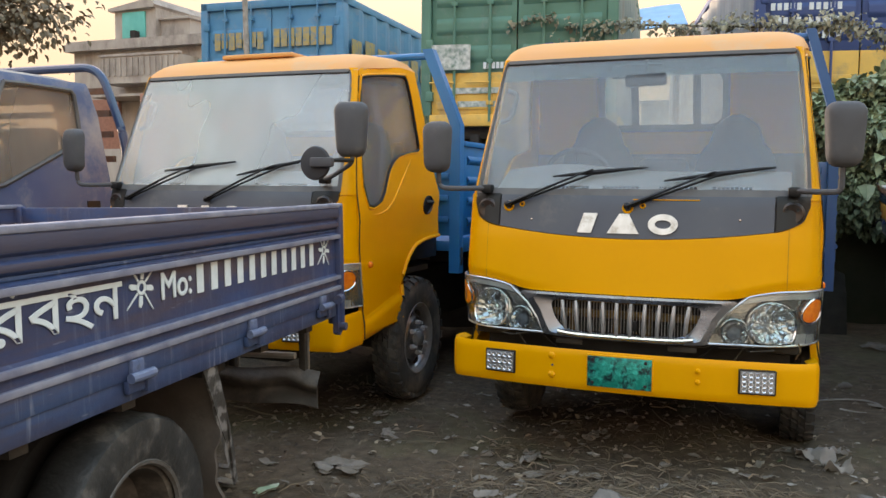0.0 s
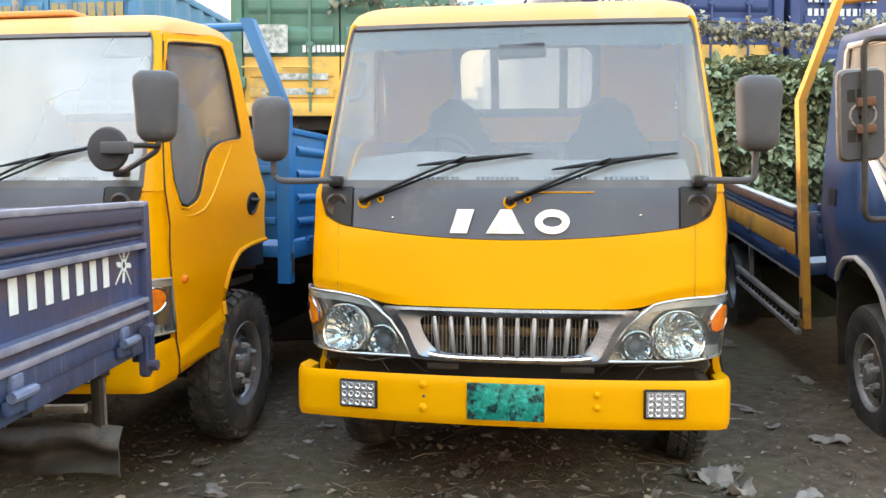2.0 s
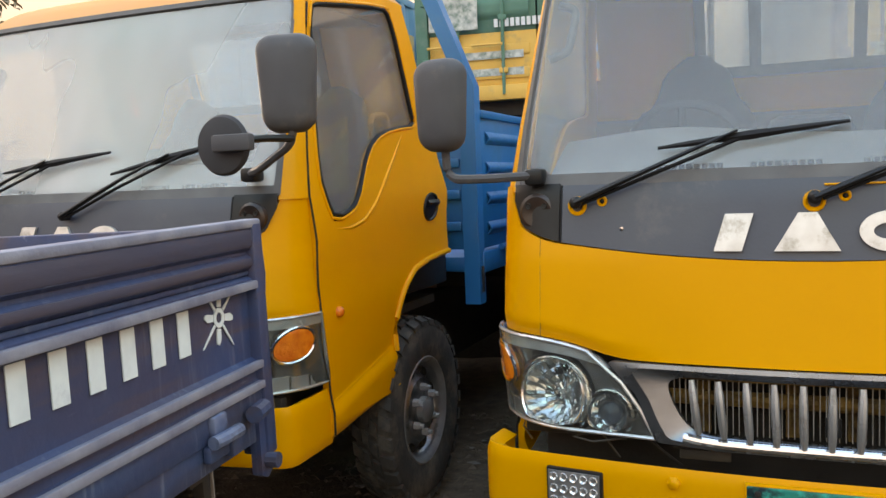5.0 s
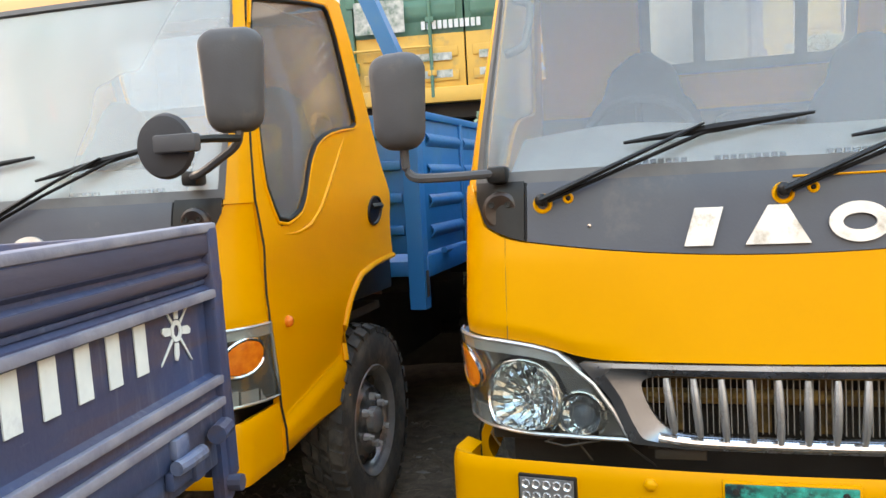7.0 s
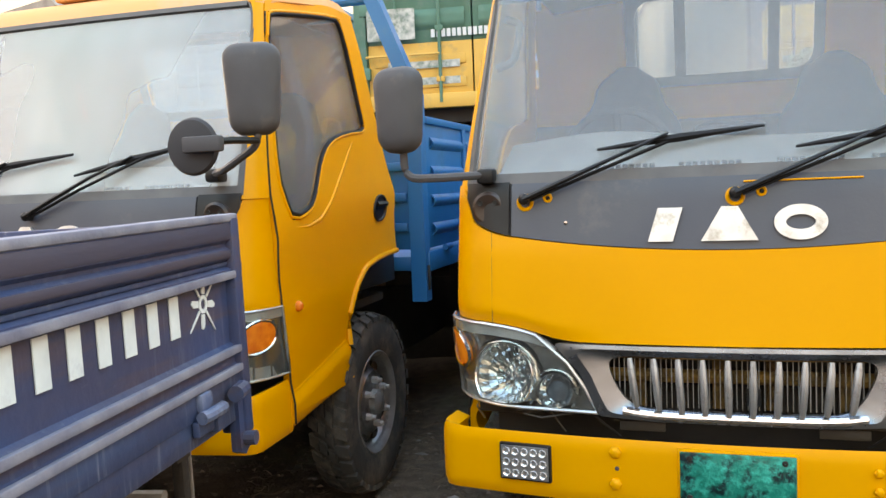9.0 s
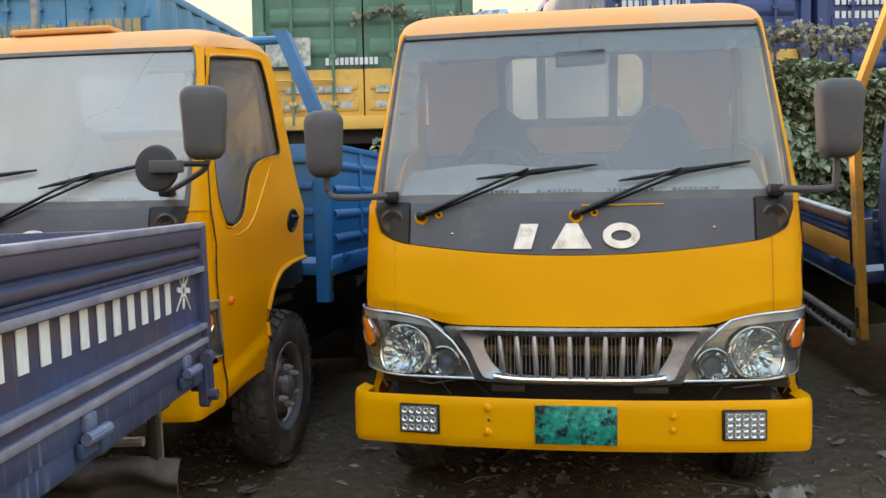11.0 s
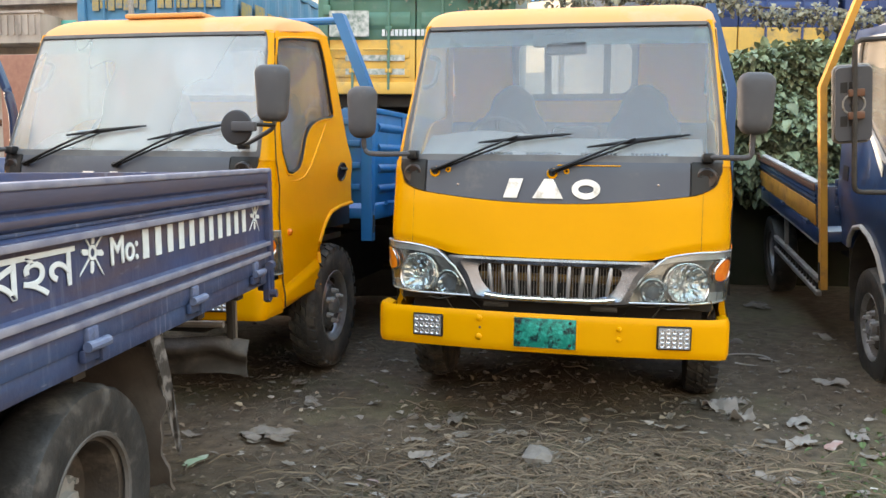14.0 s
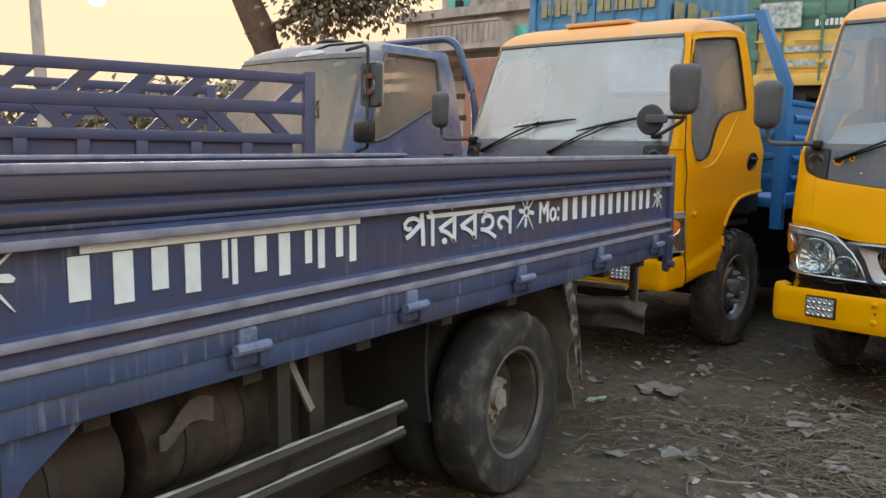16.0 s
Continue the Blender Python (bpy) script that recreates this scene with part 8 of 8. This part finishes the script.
for i in range(7500):
    lm = limbs[min(int(rng.random() * 4.6), 3)]
    f = (0.15 + 0.85 * rng.random()) * (len(lm) - 1)
    k = min(int(f), len(lm) - 2)
    p = Vector(lm[k]).lerp(Vector(lm[k + 1]), f - k)
    o = Vector((rng.gauss(0, 1), rng.gauss(0, 1), rng.gauss(0, 0.7)))
    crown.append((p + o * 0.30 + Vector((0.2, 0.18, -0.02)), o.normalized()))
foliage("crown", crown, 0.095, 21, LEAF_TREE, "thin uneven leaf crown", "", tree)
hedge = [((-52 + 24 * rng.random(), 12 + 12 * rng.random(), 3.6 * rng.random() ** 0.5 + 0.3), (0.3, -0.6, 0.6)) for i in range(9000)]
foliage("far_trees", hedge, 0.3, 31, LEAF_TREE, "far line of dark trees on the horizon", "trees")

# ---- ground ----
DIRT = mat("dark_trodden_dirt", (0.058, 0.041, 0.025), (0.128, 0.092, 0.057), rough=0.92, scale=13, bump=1.0, bscale=60, dirt=(0.20, 0.155, 0.108), dirt_amount=0.20, dscale=3.0, moss=(0.105, 0.098, 0.045))


def height(x, y):
    """The yard's uneven surface."""
    base = 0.045 + 0.033 * max(-2.5, min(3.0, x)) + 0.02 * max(0, min(3, y - 1)) * max(0, min(1, x))
    n = noise.noise(Vector((x * 0.9, y * 0.9, 0.3))) * 0.03 + noise.noise(Vector((x * 3.1, y * 3.1, 2.1))) * 0.014 + noise.noise(Vector((x * 9, y * 9, 5.1))) * 0.007
    for wx in (-0.8, 0.8):
        base -= 0.05 * math.exp(-((x - wx) / 0.3) ** 2 - ((y - 1.1) / 0.6) ** 2)
    for wx in (-1.74, -3.46):
        base += 0.035 * math.exp(-((x - wx) / 0.35) ** 2 - ((y - 1.2) / 0.5) ** 2)
    far = max(abs(x), abs(y))
    return base + n * (1 if far < 12 else max(0, 1 - (far - 12) / 8))


xs = [-400, -120, -50, -28, -18, -12, -9, -7.5] + [-6.5 + 0.09 * i for i in range(123)] + [5.2, 6.5, 8, 11, 16, 28, 60, 150, 400]
ys = [-400, -120, -40, -20, -12, -8.5] + [-6.6 + 0.09 * i for i in range(115)] + [4.2, 5.0, 6, 7.5, 10, 14, 20, 30, 50, 100, 200, 400]
me = bpy.data.meshes.new("ground")
vv = [(x, y, height(x, y)) for x in xs for y in ys]
ny = len(ys)
me.from_pydata(vv, [], [(i * ny + j, (i + 1) * ny + j, (i + 1) * ny + j + 1, i * ny + j + 1) for i in range(len(xs) - 1) for j in range(ny - 1)])
for p in me.polygons:
    p.use_smooth = True
me.materials.append(DIRT)
tagged(new("ground", me), "dark trodden dirt yard strewn with straw and litter", "ground", "", "structure")

# ---- straw, twigs, weeds ----
STRAW = mat("dry_straw", (0.14, 0.106, 0.068), (0.085, 0.063, 0.040), rough=0.9, scale=12, random_col=0.5)
WEED = mat("small_weed", (0.06, 0.10, 0.03), (0.09, 0.13, 0.045), rough=0.7, scale=10, random_col=0.4)


def strands(n, area, seed, length, width, flat=0.15, curl=0.9):
    rng2 = random.Random(seed)
    verts, faces = [], []
    for i in range(n):
        x, y = area(rng2)
        a, ln = rng2.uniform(0, math.tau), length * rng2.uniform(0.4, 1.6)
        bend_ = rng2.uniform(-curl, curl)
        w = width * rng2.uniform(0.5, 1.4)
        k = len(verts)
        px, py = x, y
        for j in range(4):
            aa = a + bend_ * j / 3
            z = height(px, py) + 0.006 + 0.02 * flat * rng2.random() + (0.02 * math.sin(math.pi * j / 3) * rng2.random())
            nx, nyy = -math.sin(aa) * w, math.cos(aa) * w
            verts += [(px + nx, py + nyy, z), (px - nx, py - nyy, z + w * 0.5), (px, py, z + w * 1.4)]
            px, py = px + math.cos(aa) * ln / 3, py + math.sin(aa) * ln / 3
        for j in range(3):
            b = k + j * 3
            faces += [(b, b + 3, b + 5, b + 2), (b + 2, b + 5, b + 4, b + 1)]
    me_ = bpy.data.meshes.new("strands")
    me_.from_pydata(verts, [], faces)
    return me_


def scatter(name, me_, material, label, category):
    me_.materials.append(material)
    return tagged(new(name, me_), label, category, "", "stuff")


def wide(r):
    return r.uniform(-3.2, 4.2), r.uniform(-4.2, 2.8)


def heap(r):
    return r.gauss(0.30, 0.62), r.gauss(-0.72, 0.34)


scatter("straw", strands(5000, wide, 41, 0.08, 0.0016, 0.15, 0.5), STRAW, "loose straw and dry grass trodden into the dirt", "straw")
DRY_STEM = mat("pale_dry_stem", (0.18, 0.138, 0.094), (0.105, 0.08, 0.054), rough=0.9, scale=14, random_col=0.5)
MATTED = mat("matted_straw", (0.15, 0.112, 0.072), (0.085, 0.062, 0.041), rough=0.9, scale=12, random_col=0.5)
scatter("straw_patch", strands(3000, heap, 42, 0.15, 0.0026, 0.9, 0.9), MATTED, "matted dry straw in front of the truck", "straw")
scatter("dry_stems", strands(520, heap, 44, 0.22, 0.0042, 1.0, 1.3), DRY_STEM, "curved dry plant stems in front of the truck", "stems")
scatter("dry_stalks", strands(420, wide, 45, 0.13, 0.0034, 0.8, 1.1), DRY_STEM, "thin dry stalks strewn over the dirt", "stalks")
scatter("twigs", strands(90, wide, 43, 0.30, 0.005, 0.5), STEM, "scattered dry twigs", "twigs")
wd = []
rng = random.Random(51)
for i in range(1150):
    c = ((2.05, -0.25, 0.45), (1.75, -1.0, 0.3), (1.35, -1.2, 0.25), (-0.9, 0.9, 0.3))[rng.choice((0, 0, 1, 1, 2, 2))]
    x, y = rng.gauss(c[0], c[2]), rng.gauss(c[1], c[2])
    wd.append(((x, y, height(x, y) + rng.uniform(0, 0.04)), (rng.uniform(-1, 1), rng.uniform(-1, 1), 0.8)))
foliage("weeds", wd, 0.035, 52, WEED, "sparse low weeds in the dirt", "weeds")
fallen = []
rng = random.Random(77)
for i in range(520):
    x, y = rng.uniform(-2.6, 4.0), rng.uniform(-3.6, 1.6)
    fallen.append(((x, y, height(x, y) + 0.012), (rng.uniform(-1, 1), rng.uniform(-1, 1), 0.9)))
foliage("dry_leaves", fallen, 0.042, 78, mat("dry_fallen_leaf", (0.26, 0.21, 0.15), (0.17, 0.135, 0.095), rough=0.8, scale=14, random_col=0.7), "small dry leaves and scraps strewn on the dirt", "leaves")
rng = random.Random(61)
cv, cf = [], []
for i in range(6500):
    x, y = wide(rng)
    s = 0.008 + 0.022 * rng.random() ** 3
    z = height(x, y)
    k = len(cv)
    cv += [(x + s * rng.uniform(0.6, 1.2), y, z), (x - s * rng.uniform(0.3, 0.8), y + s * rng.uniform(0.6, 1), z), (x - s * rng.uniform(0.3, 0.8), y - s * rng.uniform(0.6, 1), z), (x, y, z + s * rng.uniform(0.4, 0.9))]
    cf += [(k, k + 1, k + 3), (k + 1, k + 2, k + 3), (k + 2, k, k + 3)]
me = bpy.data.meshes.new("gravel")
me.from_pydata(cv, [], cf)
GRIT = mat("pale_grit", (0.15, 0.122, 0.095), (0.085, 0.068, 0.052), rough=0.95, scale=10, random_col=0.5)
scatter("gravel", me, GRIT, "scattered grit and small clods", "gravel")

# ---- litter and stones, one by one ----
PAPER = mat("dirty_paper", (0.24, 0.21, 0.175), (0.14, 0.12, 0.10), rough=0.85, scale=12, bump=0.3, dirt=(0.2, 0.17, 0.13), dirt_amount=0.35, dscale=7)
PLASTIC = mat("dirty_white_plastic", (0.27, 0.24, 0.21), (0.17, 0.15, 0.13), rough=0.6, scale=9, bump=0.4, bscale=20, dirt=(0.24, 0.2, 0.17), dirt_amount=0.3, dscale=6)
STONE = mat("grey_stone", (0.20, 0.18, 0.155), (0.13, 0.115, 0.10), rough=0.95, scale=12, bump=0.5, bscale=40, dirt=(0.12, 0.1, 0.08), dirt_amount=0.3, dscale=6)
GREEN_WRAP = mat("green_wrapper", (0.25, 0.42, 0.25), (0.45, 0.5, 0.42), rough=0.5, scale=18, bump=0.3)
RED_WRAP = mat("faded_red_wrapper", (0.30, 0.17, 0.145), (0.34, 0.28, 0.25), rough=0.6, scale=18, bump=0.3)


def scrap(x, y, w, d, seed, material, label, category="litter", crumple=0.02, lift=0.012):
    """A crumpled sheet lying on the ground, with an uneven outline."""
    r = random.Random(seed)
    bm = bmesh.new()
    n = 9
    ang = r.uniform(0, math.tau)
    ph = [r.uniform(0, 6) for _ in range(4)]

    def f(u, v):
        a, b = u - 0.5, v - 0.5
        e = (1 - 0.55 * (a * a + b * b)) * (1 + 0.12 * math.sin(9 * u + ph[0]) + 0.12 * math.sin(11 * v + ph[1]))
        px, py = a * w * e, b * d * e
        X, Y = x + px * math.cos(ang) - py * math.sin(ang), y + px * math.sin(ang) + py * math.cos(ang)
        z = height(X, Y) + lift + crumple * (noise.noise(Vector((X * 14 + ph[2], Y * 14, ph[3]))) + 0.5 * noise.noise(Vector((X * 34, Y * 34 + ph[0], 1))) + 0.2)
        return Vector((X - x, Y - y, z - height(x, y)))
    if w > 0.19 and material is PAPER:
        # a sheet trodden to pieces: ragged flakes overlapping within its outline
        for k in range(11):
            cx, cy, fw = r.gauss(0, 0.24), r.gauss(0, 0.24), r.uniform(0.13, 0.30)
            turn, fl = r.uniform(0, 6), r.uniform(0.6, 1.3)
            kink = [r.uniform(0.72, 1.2) for _ in range(8)]

            def flake(u, v):
                a = u * math.tau
                i_ = u * 8
                e = kink[int(i_) % 8] * (1 - i_ % 1) + kink[(int(i_) + 1) % 8] * (i_ % 1)
                q = f(0.5 + cx + fw * v * e * math.cos(a + turn), 0.5 + cy + fw * v * e * fl * math.sin(a + turn))
                return q + Vector((0, 0, 0.003 + 0.0022 * k))
            patch(bm, flake, 16, 3, 0.002)
    else:
        patch(bm, f, n, n, 0.003)
    return lone("litter", bm, material, pose(x, y, height(x, y)), label, category, "ground litter")


def stone(x, y, r0, seed, label="pale grey stone lying on the dirt", material=None):
    r = random.Random(seed)
    bm = bmesh.new()
    bmesh.ops.create_icosphere(bm, subdivisions=2, radius=1)
    for v in bm.verts:
        k = 1 + 0.45 * noise.noise(v.co * 1.3 + Vector((seed, 0, 0))) + 0.1 * noise.noise(v.co * 4 + Vector((0, seed, 0)))
        v.co = Vector((v.co.x * r0 * 1.2 * k, v.co.y * r0 * 0.85 * k, v.co.z * r0 * 0.6 * k))
    return lone("stone", bm, material or STONE, pose(x, y, height(x, y) + r0 * 0.25, 0, 0, r.uniform(0, 360)), label, "stone", "loose stones", smooth=False)


stone(0.01, -0.38, 0.10, 3)
stone(-0.79, 0.20, 0.035, 5)
stone(-0.47, -0.2, 0.03, 7)
for k, (x, y, r0) in enumerate(((-1.1, -0.45, 0.025), (0.2, 0.3, 0.03), (-0.3, 0.7, 0.04), (1.23, 2.4, 0.04), (0.7, -1.1, 0.022), (-1.0, -0.9, 0.025), (1.9, 0.1, 0.03))):
    stone(x, y, r0, 20 + k, "small dull stone half sunk in the dirt")
lying = [(0.195, -0.755, 0.14, 0.07, PLASTIC, "torn white wrapper on the dirt"), (1.289, 0.097, 0.20, 0.11, PLASTIC, "crumpled white plastic scrap on the dirt"),
         (1.359, 0.487, 0.22, 0.10, PLASTIC, "flattened white plastic bag on the dirt"), (1.013, -0.12, 0.17, 0.09, PAPER, "flat brown paper scrap on the dirt"),
         (-1.449, -0.346, 0.36, 0.22, PAPER, "large trodden paper sheet on the dirt"), (-1.427, 0.259, 0.20, 0.11, PAPER, "curled paper scrap on the dirt"),
         (-1.653, -0.739, 0.15, 0.08, GREEN_WRAP, "pale green food wrapper on the dirt"), (-0.521, 0.17, 0.28, 0.10, PAPER, "long brown paper strip on the dirt"),
         (-0.443, -0.062, 0.13, 0.09, PAPER, "folded paper scrap on the dirt"), (-0.524, -0.497, 0.25, 0.18, PAPER, "torn newspaper piece on the dirt"),
         (1.701, 1.301, 0.24, 0.13, PLASTIC, "pale plastic sheet beside the navy truck"), (1.915, 2.6, 0.22, 0.12, PLASTIC, "white plastic bag beside the navy truck"),
         (0.98, 0.78, 0.26, 0.24, PLASTIC, "dirty crumpled plastic bag beside a tyre"), (1.06, 0.55, 0.16, 0.09, PLASTIC, "torn plastic strip beside a tyre"),
         (-0.248, 0.695, 0.24, 0.12, PAPER, "pale paper under the bumper"), (1.067, -0.437, 0.12, 0.07, PAPER, "small paper scrap in the straw"),
         (0.58, -0.70, 0.14, 0.07, RED_WRAP, "faded red wrapper in the straw"), (1.62, 0.29, 0.22, 0.10, PLASTIC, "trampled plastic scrap on the dirt"),
         (-1.72, 0.70, 0.20, 0.08, PAPER, "dull paper strip under the door"), (-1.9, -0.35, 0.16, 0.08, PAPER, "grey carton piece on the dirt"),
         (-1.95, -0.75, 0.24, 0.10, PAPER, "torn carton on the dirt"), (0.3, -1.25, 0.2, 0.12, PAPER, "trodden paper near the stone"),
         (-0.2, -1.0, 0.22, 0.14, PAPER, "dull paper sheet in the straw"), (-0.85, -1.3, 0.2, 0.13, PLASTIC, "crumpled white plastic cup on the dirt"),
         (1.4, 1.9, 0.16, 0.05, PAPER, "brown paper strip between the trucks"), (1.6, 3.9, 0.3, 0.14, PAPER, "pale sheet between the trucks"),
         (-0.35, -1.55, 0.18, 0.12, RED_WRAP, "faded printed wrapper on the dirt")]
for k, (x, y, w, d, mt, lb) in enumerate(lying):
    scrap(x, y, w, d, 100 + k, mt, lb, crumple=0.07 if "beside a tyre" in lb else (0.035 if mt is PLASTIC else 0.018))
lone("wire_loop", tube(bmesh.new(), [(0.22 * math.cos(a), 0.16 * math.sin(a), 0.012 + 0.012 * math.sin(2 * a)) for a in [i * math.tau * 0.8 / 24 - 1.8 for i in range(25)]], 0.006, 6), PALE_STEEL, pose(1.20, 1.9, height(1.20, 1.9)), "loop of pale wire lying on the dirt", "wire")

# small torn bits trodden into the dirt
rng = random.Random(77)
cv, cf = [], []
for i in range(650):
    x, y = (rng.uniform(-2.4, 3.4), rng.uniform(-2.6, 2.4)) if i % 3 else (rng.gauss(0.2, 1.0), rng.gauss(-0.9, 0.5))
    s, a = 0.012 + 0.035 * rng.random() ** 2, rng.uniform(0, math.tau)
    k, n_ = len(cv), rng.choice((5, 6, 7))
    z = height(x, y) + 0.008
    cv.append((x, y, z + s * rng.uniform(0.1, 0.5)))
    for j in range(n_):
        b = a + j * math.tau / n_
        q = s * rng.uniform(0.5, 1.2)
        cv.append((x + q * math.cos(b), y + 0.6 * q * math.sin(b), z + s * rng.uniform(-0.05, 0.35)))
    cf += [(k, k + 1 + j, k + 1 + (j + 1) % n_) for j in range(n_)]
me = bpy.data.meshes.new("paper_bits")
me.from_pydata(cv, [], cf)
scatter("paper_bits", me, mat("trodden_paper_bits", (0.29, 0.265, 0.235), (0.17, 0.15, 0.13), rough=0.9, scale=14, random_col=0.55), "small torn paper and plastic bits in the dirt", "litter")
for k in range(46):
    x, y = rng.uniform(-2.2, 3.0), rng.uniform(-2.0, 1.6)
    mt = (PAPER, PLASTIC, PAPER, RED_WRAP if k % 12 == 3 else PAPER)[k % 4]
    scrap(x, y, rng.uniform(0.07, 0.16), rng.uniform(0.04, 0.08), 300 + k, mt, "dirty white plastic shred on the dirt" if mt is PLASTIC else ("faded red wrapper shred on the dirt" if mt is RED_WRAP else "dull brown paper shred trodden into the dirt"), crumple=0.02)

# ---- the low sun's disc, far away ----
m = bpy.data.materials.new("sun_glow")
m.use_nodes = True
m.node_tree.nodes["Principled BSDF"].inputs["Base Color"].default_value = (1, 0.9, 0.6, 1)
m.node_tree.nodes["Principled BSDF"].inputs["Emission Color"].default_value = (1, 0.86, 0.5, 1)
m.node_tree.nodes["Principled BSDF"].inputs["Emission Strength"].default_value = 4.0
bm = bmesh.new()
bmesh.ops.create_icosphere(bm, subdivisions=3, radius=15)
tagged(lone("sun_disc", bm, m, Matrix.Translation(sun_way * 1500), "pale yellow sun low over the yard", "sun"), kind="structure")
